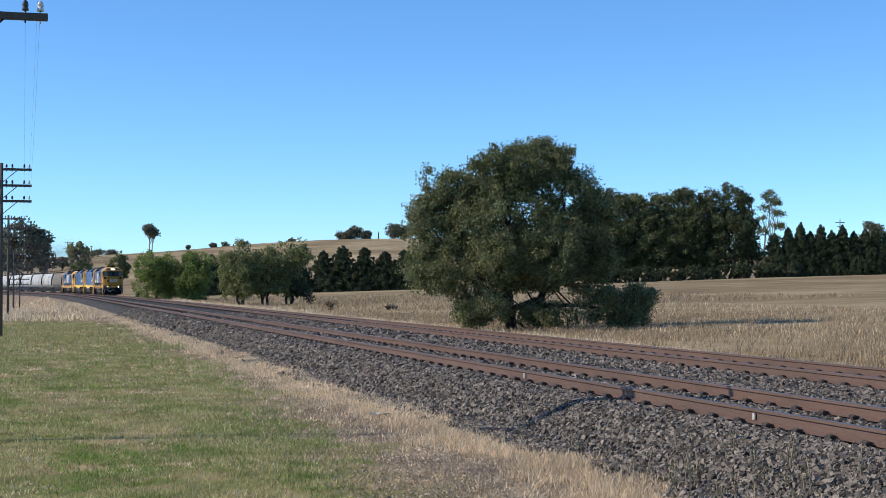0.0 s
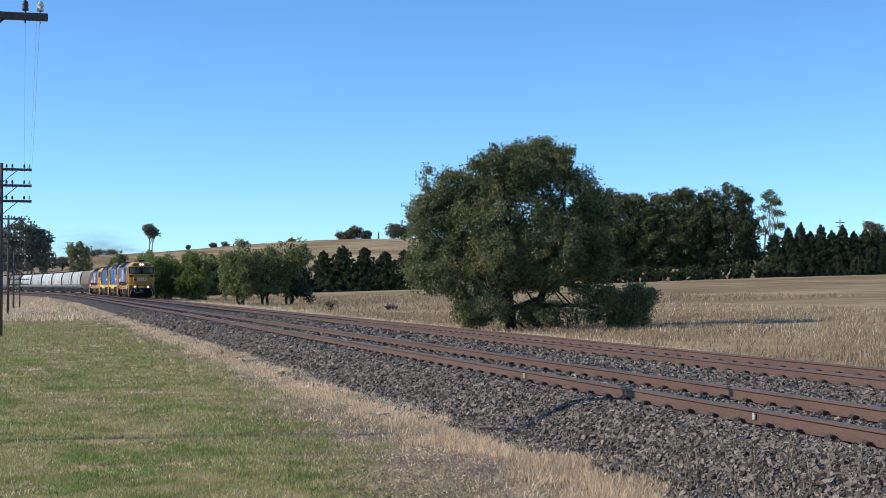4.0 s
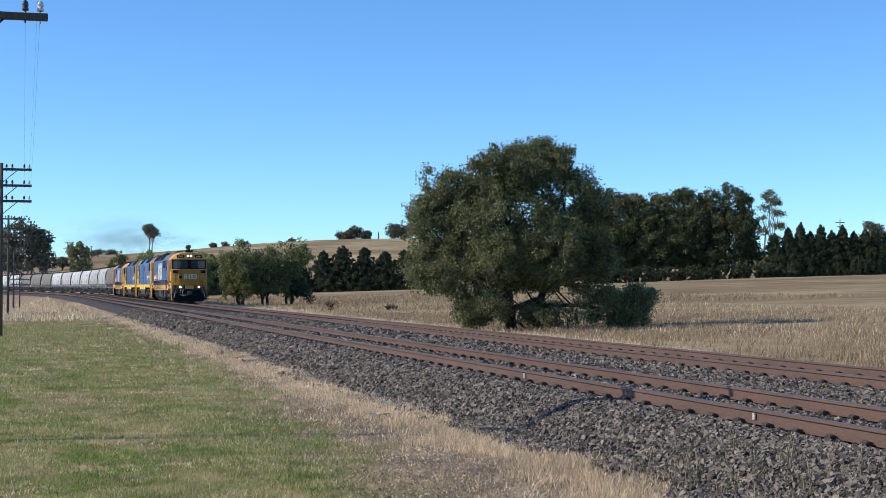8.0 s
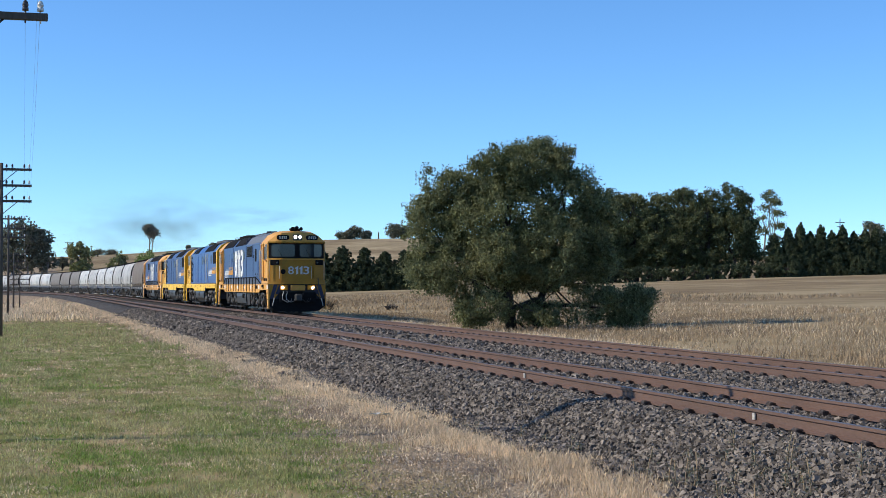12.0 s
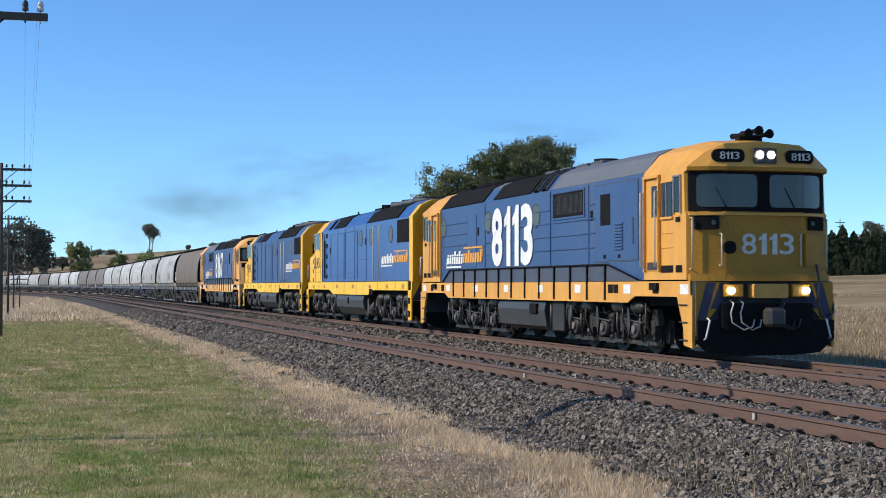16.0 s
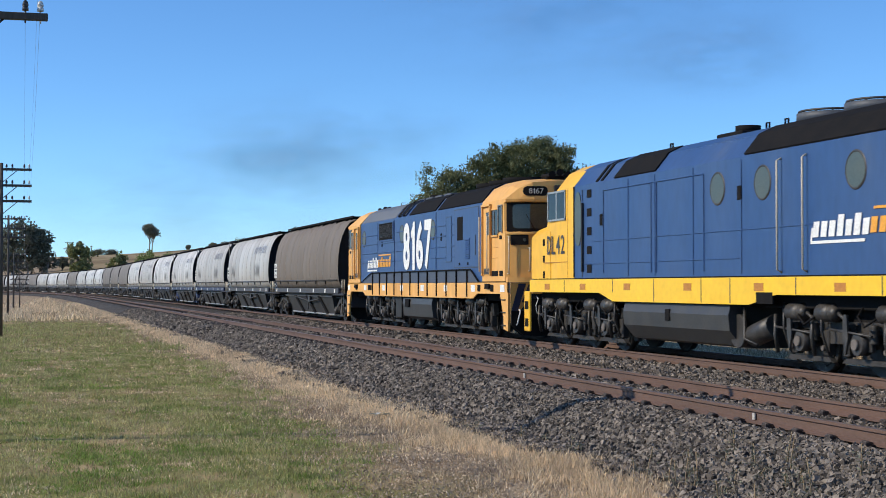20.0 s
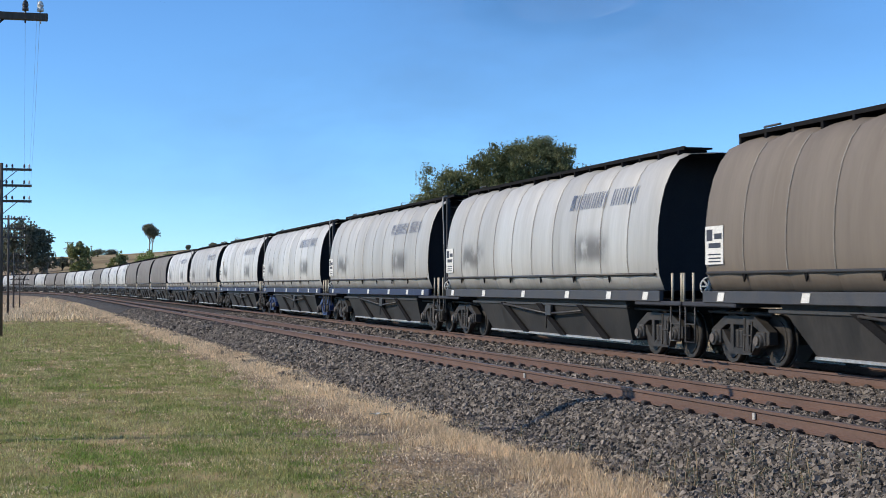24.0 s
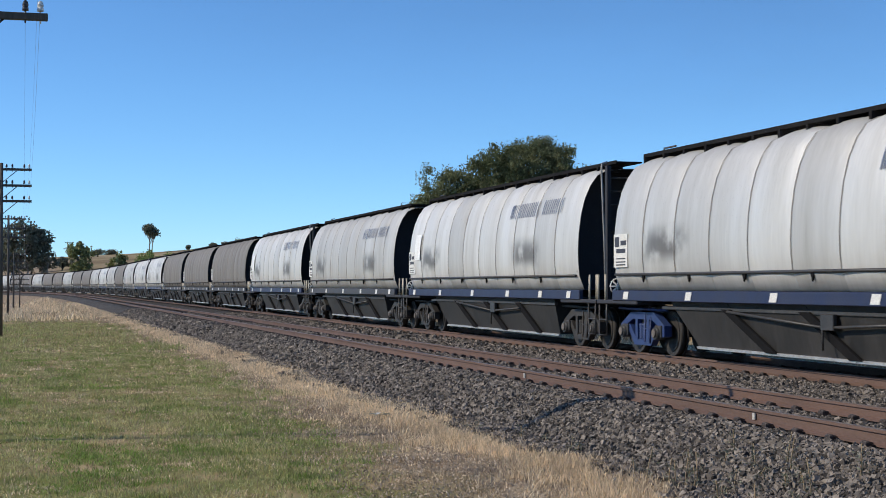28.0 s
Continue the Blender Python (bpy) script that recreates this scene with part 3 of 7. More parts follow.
def co_bogie(parent, cx):
    """Three-axle bogie: cast side frames, axle boxes, springs, brake cylinders."""
    bog = new("bogie"); bog.parent = parent; bog.matrix_basis = Matrix.Translation((cx, 0, 0))
    for s in (-1, 1):
        y = s * 0.99
        bm = bmesh.new()
        prof = [(-2.55, 0.62), (-2.45, 0.95), (-1.2, 1.0), (-0.9, 0.86), (0.9, 0.86), (1.2, 1.0), (2.45, 0.95), (2.55, 0.62), (2.2, 0.58), (2.05, 0.72), (1.5, 0.72), (1.3, 0.5), (0.55, 0.5), (0.4, 0.68), (-0.4, 0.68), (-0.55, 0.5), (-1.3, 0.5), (-1.5, 0.72), (-2.05, 0.72), (-2.2, 0.58)]
        prism(bm, prof, "y", y - 0.07, y + 0.07)
        for x in (-2.3, -1.25, -0.62, 0.62, 1.25, 2.3):
            box(bm, x - 0.09, x + 0.09, y - 0.1 if s < 0 else y - 0.06, y + 0.06 if s < 0 else y + 0.1, 0.30, 0.72, 0.02)
        part("side_frame", bm, "bogie_black", bog)
        for x in (-1.8, 0.0, 1.8):
            bm = bmesh.new()
            disc(bm, (x, s * 1.17, 0.52), "y", 0.17, 0.2, 14)
            box(bm, x - 0.22, x + 0.22, s * 1.1 - 0.05, s * 1.1 + 0.05, 0.40, 0.70, 0.02)
            cap = part("axle_box", bm, "steel_dark", bog)
            # cap in a lighter grey, which paints a highlight on the axle box
            part("axle_cap", shape(disc, (x, s * 1.29, 0.52), "y", 0.085, 0.06, 12), "sleeper", cap, "round axle cap, paler as a painted highlight")
            for dx in (-0.34, 0.34):
                part("coil_spring", shape(spring, x + dx, s * 1.15, 0.53, 0.83, 0.085, 5), "bogie_black", bog)
        for x in (-1.95, -0.95, 0.9, 1.95):
            bm = bmesh.new()
            tube(bm, (x - 0.22, s * 1.2, 1.0), (x + 0.2, s * 1.2, 1.0), 0.15, 12)
            tube(bm, (x + 0.2, s * 1.2, 1.0), (x + 0.3, s * 1.2, 1.0), 0.15, 12, 0.06)
            tube(bm, (x + 0.28, s * 1.2, 1.0), (x + 0.5, s * 1.2, 0.9), 0.03, 6)
            part("brake_cylinder", bm, "steel_dark", bog)
        for x in (-1.8, 0.0, 1.8):
            for dx in (-0.58, 0.58):
                boxp("brake_block", (x + dx - 0.07, x + dx + 0.07, s * 0.72 - 0.07, s * 0.72 + 0.07, 0.22, 0.72), "steel_dark", bog, "", 0.02)
            bm = bmesh.new(); prism(bm, [(x - 0.75, 0.20), (x + 0.75, 0.20), (x + 0.62, 0.28), (x - 0.62, 0.28)], "y", *sorted((s * 0.98, s * 1.08)))
            part("brake_beam", bm, "bogie_black", bog)
        for x in (-2.35, -1.1, 1.1, 2.35):
            part("sand_pipe", shape(bent, [(x, s * 1.25, 1.15), (x + 0.1, s * 1.3, 0.7), (x - 0.05, s * 1.1, 0.35), (x - 0.15, s * 0.85, 0.12)], 0.022, 5), "steel_dark", bog)
            part("brake_hanger", shape(bent, [(x - 0.3, s * 1.24, 0.95), (x - 0.25, s * 1.28, 0.6), (x - 0.3, s * 1.2, 0.3)], 0.035, 5), "steel_dark", bog)
        # brake rigging, traction motor leads and worn pins
        for x in (-2.1, -0.3, 1.5):
            bm = bmesh.new()
            tube(bm, (x - 0.5, s * 1.27, 0.74), (x + 0.75, s * 1.27, 0.66), 0.022, 6)
            prism(bm, [(x - 0.05, 0.98), (x + 0.05, 0.98), (x + 0.1, 0.62), (x + 0.02, 0.36), (x - 0.06, 0.62)], "y", *sorted((s * 1.26, s * 1.30)))
            part("brake_lever", bm, "steel_dark", bog)
        for x in (-1.5, 0.35, 2.05):
            part("cable", shape(bent, [(x - 0.3, s * 1.12, 1.18), (x - 0.22, s * 1.32, 0.95), (x, s * 1.34, 0.80), (x + 0.25, s * 1.30, 0.92), (x + 0.32, s * 1.15, 1.16)], 0.02, 5), "black", bog, "looped black cable")
        for x in (-2.3, -1.25, 0.62, 1.25):
            part("pin", shape(disc, (x, s * 1.13, 0.42), "y", 0.045, 0.05, 8), "sleeper", bog, "worn bright pin")
    bm = bmesh.new(); box(bm, -2.3, 2.3, -0.95, 0.95, 0.7, 1.1, 0.03)
    part("bolster", bm, "black", bog)
    for x in (-1.8, 0.0, 1.8):
        wheelset(bog, x, 0.52)
    return bog


def coupler(parent, x, s):
    bm = bmesh.new()
    box(bm, min(x, x + s * 0.45), max(x, x + s * 0.45), -0.13, 0.13, 0.72, 0.98, 0.03)
    box(bm, min(x + s * 0.4, x + s * 0.72), max(x + s * 0.4, x + s * 0.72), -0.2, 0.16, 0.66, 1.02, 0.06)
    part("coupler", bm, "steel_dark", parent, "grimy knuckle coupler")


def roof_panel(parent, x0, x1, name, material, inset=0.0, lift=0.012, sides=(-1, 1)):
    for s in sides:
        bm = bmesh.new()
        pts = [(s * (HALF - 0.02), 3.72), (s * 1.14, 4.08), (s * 0.82, 4.23)]
        out = [(y + s * lift * 0.7, z + lift) for y, z in pts]
        prism(bm, pts + out[::-1], "x", x0, x1)
        part(name, bm, material, parent)


def logo(parent, x0, x1, z0, z1, y):
    """Two-tone name panel in plain bars: white bars to the rear, orange to the front."""
    xm = x0 + (x1 - x0) * 0.47
    h = z1 - z0
    def bar(x_a, x_b, z_a, z_b, material, lean=0.05):
        bm = bmesh.new()
        prism(bm, [(x_a, z_a), (x_b, z_a), (x_b + lean * (z_b - z_a) * 4, z_b), (x_a + lean * (z_b - z_a) * 4, z_b)], "y", y - 0.004, y)
        part("name_bar", bm, material, parent, material + " name panel bar")
    w = (xm - x0) / 7
    for i in range(7):
        bar(x0 + 0.07 + i * w, x0 + 0.07 + (i + 0.72) * w, z0 + 0.2 * h, z0 + (0.84 if i in (3, 5) else 0.68) * h, "white")
    bar(x0, xm - 0.1, z0, z0 + 0.09 * h, "white")
    bar(x0, x0 + 0.05, z0 + 0.09 * h, z0 + 0.5 * h, "white")
    w = (x1 - xm) / 8
    for i in range(8):
        bar(xm + 0.05 + i * w, xm + 0.05 + (i + 0.72) * w, z0 + 0.24 * h, z0 + (0.84 if i in (2, 7) else 0.70) * h, "orange")
    bar(xm + 0.15, x1 + 0.1, z0 + 0.92 * h, z1, "orange")
    bar(x1 + 0.02, x1 + 0.07, z0 + 0.3 * h, z0 + 0.92 * h, "orange")


def port(parent, x, z, s=-1):
    bm = bmesh.new()
    disc(bm, (x, s * (HALF + 0.006), z), "y", 0.27, 0.012, 24)
    p = part("port_cover", bm, "disc", parent, "round greenish port cover")
    bm = bmesh.new()
    ring = []
    for r, d in ((0.27, 0.0), (0.29, 0.016), (0.31, 0.0)):
        ring.append([(x + r * math.cos(a), s * (HALF + d + 0.004), z + r * math.sin(a)) for a in [2 * math.pi * i / 24 for i in range(24)]])
    loft(bm, ring, True, True, False)
    part("rim", bm, "steel_dark", p)


def cab_end(root, s, L, paint, lead, number):
    """One full-width cab of the boxy locomotive; s = +1 or -1 is the end it faces."""
    x_f, x_b = s * 10.0, s * (10.0 - L)
    # plan of the front: flat in the middle, swept back to the corners; rows: height, how far proud
    bow = lambda y: 10.14 - 0.28 * (max(0.0, abs(y) - 0.8) / 0.65) ** 1.4
    rows = [(1.55, 0.0), (2.80, 0.0), (2.86, -0.06), (3.60, -0.10), (3.63, 0.04), (3.70, 0.05)]
    tops = [(-1.14, 4.08), (-0.80, 4.24), (0.0, 4.30), (0.80, 4.24), (1.14, 4.08)]
    rim = [(-CAB_W, z) for z, d in rows] + tops + [(CAB_W, z) for z, d in rows[::-1]]
    bm = bmesh.new()
    rear, fore = [[bm.verts.new((x, y, z)) for y, z in rim] for x in (x_b, s * 9.35)]
    cols = [-CAB_W, -1.14, -0.80, 0.0, 0.80, 1.14, CAB_W]
    grid = [[bm.verts.new((s * (bow(y) + d), y, z)) for z, d in rows] for y in cols]
    crest = [bm.verts.new((s * (bow(y) - 0.08), y, z - 0.10)) for y, z in tops]
    edge = grid[0] + crest + grid[-1][::-1]
    for p, q in ((rear, fore), (fore, edge)):
        for n in range(len(rim) - 1):
            face(bm, [p[n], p[n + 1], q[n + 1], q[n]])
        face(bm, [p[-1], p[0], q[0], q[-1]])
    face(bm, rear)
    nose_faces = []
    for c in range(6):
        for r in range(5):
            nose_faces.append(face(bm, [grid[c][r], grid[c + 1][r], grid[c + 1][r + 1], grid[c][r + 1]]))
    face(bm, [grid[0][5], grid[1][5], crest[0]]); face(bm, [grid[5][5], grid[6][5], crest[4]])
    for c in range(1, 5):
        face(bm, [grid[c][5], grid[c + 1][5], crest[c], crest[c - 1]])
    # the leading front takes the darker ochre with its shade painted in
    front = paint if not lead else "ochre_shaded"
    for q in nose_faces:
        q.material_index = 1
    cab = part("cab", bm, paint, root, "ochre yellow full-width cab")
    cab.data.materials.append(M[front])
    e = s * 10.144
    def f(name, y0, y1, z0, z1, d, material, label="", bev=0.03, base=0.0):
        """A plate laid on the bowed front, with rounded corners."""
        bm, rings = bmesh.new(), []
        for t in (0.0, 0.02, 0.05, 0.09, 0.14, 0.2, 0.27, 0.36, 0.5, 0.64, 0.73, 0.8, 0.86, 0.91, 0.95, 0.98, 1.0):
            y = y0 + (y1 - y0) * t
            g = max(0.0, 1 - min(y - y0, y1 - y) / bev)
            g = bev * (1 - math.sqrt(max(0.0, 1 - g * g)))
            x = bow(y) + base
            rings.append([(s * (x + d), y, z1 - g), (s * (x + d), y, z0 + g), (s * (x - 0.02), y, z0 + g), (s * (x - 0.02), y, z1 - g)])
        loft(bm, rings)
        return part(name, bm, material, cab, label)
    f("windscreen_surround", -1.43, 1.43, 2.84, 3.62, 0.012, "black", "black windscreen band", 0.02, -0.06)
    for y0, y1 in ((-1.30, -0.13), (0.13, 1.30)):
        f("windscreen", y0, y1, 2.93, 3.56, 0.045, "pale_glass", "windscreen pane with rounded corners, sky reflection painted in", 0.10, -0.08)
        part("wiper", shape(bent, [(s * (bow(y0 + 0.5) - 0.02), y0 + 0.55, 2.88), (s * (bow(y0 + 0.3) - 0.03), y0 + 0.32, 3.30)], 0.010, 5), "black", cab)
    f("marker_box", -1.36, -0.94, 2.50, 2.76, 0.04, "black", "black marker light box")
    f("marker_box", 0.94, 1.36, 2.50, 2.76, 0.04, "black", "black marker light box")
    for y in (-1.04, 1.04):
        part("marker_lens", shape(disc, (s * (bow(y) + 0.045), y, 2.63), "x", 0.045, 0.02, 10), "disc", cab)
    f("sill_ledge", -1.45, 1.45, 2.77, 2.82, 0.06, paint, "", 0.01)
    f("lower_ledge", -1.46, 1.46, 1.52, 1.66, 0.12, front, "", 0.01)
    f("nose_hatch", 0.84, 1.38, 1.80, 2.42, 0.06, front, "raised nose hatch")
    f("socket_box", -0.86, -0.62, 2.04, 2.28, 0.06, "black", "", 0.10)
    f("headlight_box", -0.24, 0.24, 3.76, 4.06, 0.05, "steel_dark", "twin headlight housing")
    for y in (-1.06, 0.44):
        f("number_board", y, y + 0.64, 3.78, 4.03, 0.035, "black", "black number board with white digits", 0.11)
    turn = on_front if s > 0 else on_rear
    for y in (-0.74, 0.76):
        lettering("digit", number, "grey_text", cab, turn(s * (bow(y) + 0.042), y, 3.905), 0.40, 0.14, 0.0)
    if lead:
        lettering("digit", number, "grey_text", cab, turn(e + s * 0.006, 0.07, 2.23), 1.10, 0.40, 0.008)
    for y in (-0.12, 0.12):
        bm = shape(disc, (e + s * 0.05, y, 3.93), "x", 0.072, 0.03, 16)
        part("headlight", bm, "lamp" if lead else "glass", cab, "lit round headlight" if lead else "unlit round headlight")
    for y in (-0.78, 0.78):
        bm = shape(disc, (e + s * 0.16, y, 1.34), "x", 0.065, 0.08, 14)
        part("ditch_light", bm, "lamp_dim" if lead else "glass", cab, "lit lower headlight" if lead else "unlit lower headlight")
    for y in (-1.42, -0.92, 0.72, 1.42):
        z0, z1 = (1.75, 2.72) if abs(y) > 1 else (1.82, 2.42)
        bm = bmesh.new(); q = s * bow(y); bent(bm, [(q - s * 0.01, y, z0), (q + s * 0.09, y, z0), (q + s * 0.09, y, z1), (q - s * 0.01, y, z1)], 0.017, 6)
        part("handrail", bm, "beige", cab, "thin pale handrail")
    boxp("horn_base", (s * 9.5 - 0.1, s * 9.5 + 0.1, -0.25, 0.25, 4.24, 4.36), "black", cab, "", 0.02)
    for dy, z in ((-0.22, 4.36), (0.0, 4.42), (0.22, 4.36)):
        bm = bmesh.new()
        loft(bm, [[(s * x, dy + r * math.cos(t), z + r * math.sin(t)) for t in [2 * math.pi * i / 10 for i in range(10)]] for x, r in ((9.25, 0.06), (9.5, 0.04), (9.8, 0.05), (9.95, 0.095))], True)
        part("air_horn", bm, "black", cab, "black roof horn")
    # buffer beam: black middle, striped outer panels, black pilot below
    bm = bmesh.new(); box(bm, min(x_f - s * 0.4, x_f + s * 0.14), max(x_f - s * 0.4, x_f + s * 0.14), -1.44, 1.44, 0.60, 1.52, 0.02)
    beam = part("buffer_beam", bm, "hop_end", cab, "black buffer beam")
    for sy in (-1, 1):
        xx = x_f + s * 0.144
        bm = bmesh.new(); prism(bm, [(sy * 1.44, 1.50), (sy * 0.74, 1.50), (sy * 0.98, 1.02), (sy * 1.44, 0.48)], "x", min(xx, xx + s * 0.012), max(xx, xx + s * 0.012))
        part("striped_panel", bm, front, cab, "ochre panel with dark blue stripes")
        for y0 in (1.22, 0.94):
            bm = bmesh.new(); xx = x_f + s * 0.160
            lo = 0.78 if y0 > 1 else 1.0
            prism(bm, [(sy * q, z) for q, z in ((y0, 1.49), (y0 - 0.20, 1.49), (y0 + 0.02, lo), (y0 + 0.20, lo))], "x", min(xx, xx + s * 0.004), max(xx, xx + s * 0.004))
            part("chevron", bm, "sill_blue", cab, "dark blue warning chevron")
        yy = sy * 0.70
        boxp("light_box", (min(e, e + s * 0.13), max(e, e + s * 0.13), yy - 0.19, yy + 0.19, 1.22, 1.47), front, cab, "ochre lower light box", 0.015)
        part("step_rail", shape(bent, [(e + s * 0.08, sy * 1.30, 0.42), (e + s * 0.16, sy * 1.30, 0.45), (e + s * 0.16, sy * 1.22, 0.78), (e + s * 0.06, sy * 1.22, 0.82)], 0.018, 6), "white", cab, "short white step rail")
    bm = bmesh.new()
    prism(bm, [(-1.43, 0.78), (1.43, 0.78), (1.43, 0.42), (1.12, 0.16), (0.5, 0.11), (-0.5, 0.11), (-1.12, 0.16), (-1.43, 0.42)], "x", min(x_f - s * 0.05, x_f + s * 0.22), max(x_f - s * 0.05, x_f + s * 0.22))
    part("pilot", bm, "black", cab, "black pilot plate")
    f("coupler_plate", -0.36, 0.36, 1.20, 1.47, 0.26, paint, "ochre plate over the coupler")
    f("draft_pocket", -0.95, 0.95, 0.60, 1.10, 0.16, "black", "black draft gear pocket")
    for y0, y1 in ((-0.55, -0.2), (-0.75, -0.35), (0.25, 0.5), (0.3, 0.62)):
        part("air_hose", shape(bent, [(e + s * 0.05, y0, 1.16), (e + s * 0.16, y0 + 0.02, 1.10), (e + s * 0.20, y0 - 0.06, 0.92), (e + s * 0.22, y0 - 0.04, 0.74), (e + s * 0.22, (y0 + y1) / 2, 0.60), (e + s * 0.19, y1, 0.66), (e + s * 0.16, y1 + 0.05, 0.80)], 0.013, 6), "placard" if y0 < -0.5 else "steel_dark", cab, "hanging air hose")
    bm = bmesh.new()
    bent(bm, [(e + s * 0.06, 1.06, 1.84), (e + s * 0.14, 1.08, 1.5), (e + s * 0.12, 1.05, 1.1), (e + s * 0.12, 1.12, 0.86), (e + s * 0.10, 1.28, 0.80), (e + s * 0.06, 1.42, 0.92), (e - s * 0.02, 1.46, 1.12)], 0.026, 6)
    part("jumper_cable", bm, "steel_dark", cab)
    for sy in (-1, 1):
        y = sy * (CAB_W + 0.004)
        k = lambda name, u0, u1, z0, z1, d, material, label="", par=cab: part(name, shape(box, min(s * (10 - u0), s * (10 - u1)), max(s * (10 - u0), s * (10 - u1)), min(y, y + sy * d), max(y, y + sy * d), z0, z1, 0.006), material, par, label)
        k("quarter_window", 0.40, 0.68, 2.86, 3.52, 0.016, "glass", "narrow dark quarter window")
        k("quarter_frame", 0.36, 0.40, 2.82, 3.56, 0.03, "pole_grey"); k("quarter_frame", 0.68, 0.72, 2.82, 3.56, 0.03, "pole_grey"); k("quarter_frame", 0.36, 0.72, 3.53, 3.57, 0.03, "pole_grey")
        k("side_window", 0.78, 1.28, 2.78, 3.45, 0.016, "glass", "dark sliding cab side window")
        k("window_frame", 1.02, 1.05, 2.78, 3.45, 0.03, "pole_grey"); k("window_frame", 0.75, 1.31, 3.45, 3.49, 0.03, paint); k("window_frame", 0.75, 1.31, 2.73, 2.78, 0.04, paint)
        k("cab_door", 1.40, 2.06, 1.72, 3.56, 0.006, paint, "ochre cab door set in a frame")
        k("door_window", 1.52, 1.78, 2.80, 3.42, 0.016, "glass")
        k("door_jamb", 1.34, 1.40, 1.70, 3.60, 0.06, paint); k("door_jamb", 2.06, 2.12, 1.70, 3.60, 0.06, paint); k("door_jamb", 1.34, 2.12, 3.57, 3.63, 0.07, paint)
        k("door_kickplate", 1.46, 2.0, 1.74, 1.90, 0.014, "steel_dark")
        k("door_seam", 1.41, 1.425, 1.74, 3.54, 0.012, "grime")
        for z in (2.18, 2.46):
            k("cab_rib", 0.76, 1.28, z - 0.012, z + 0.012, 0.012, paint)
        k("step_recess", 0.34, 0.62, 1.69, 1.83, 0.012, "black")
        k("step_recess", 0.76, 1.30, 1.69, 1.83, 0.012, "black")
        k("latch_plate", 0.42, 0.62, 2.66, 2.76, 0.014, "black")
        k("marker_lamp", 1.45, 1.82, 1.35, 1.49, 0.06, "black", "small black side lamp")
        bm = bmesh.new()
        for u in (1.37, 2.09):
            bent(bm, [(s * (10 - u), y, 1.78), (s * (10 - u), y + sy * 0.12, 1.82), (s * (10 - u), y + sy * 0.12, 3.3), (s * (10 - u), y, 3.33)], 0.017, 6)
        part("grab_rail", bm, "beige", cab, "pale vertical grab rail")
        bm = bmesh.new()
        x0, x1 = sorted((x_f + s * 0.1, x_f - s * 0.42))
        prism(bm, [(s * 10.1, 1.25), (s * 9.40, 1.25), (s * 9.70, 0.62), (s * 9.72, 0.30), (s * 10.1, 0.25)], "y", sy * 1.46 - 0.03, sy * 1.46 + 0.03)
        part("step_post", bm, paint, cab, "ochre corner step plate")
        for z in (0.38, 0.72, 1.05):
            boxp("footstep", (min(s * 9.55, s * 9.9), max(s * 9.55, s * 9.9), sy * 1.42 - 0.1, sy * 1.42 + 0.02, z, z + 0.03), "steel_dark", cab)
    return cab


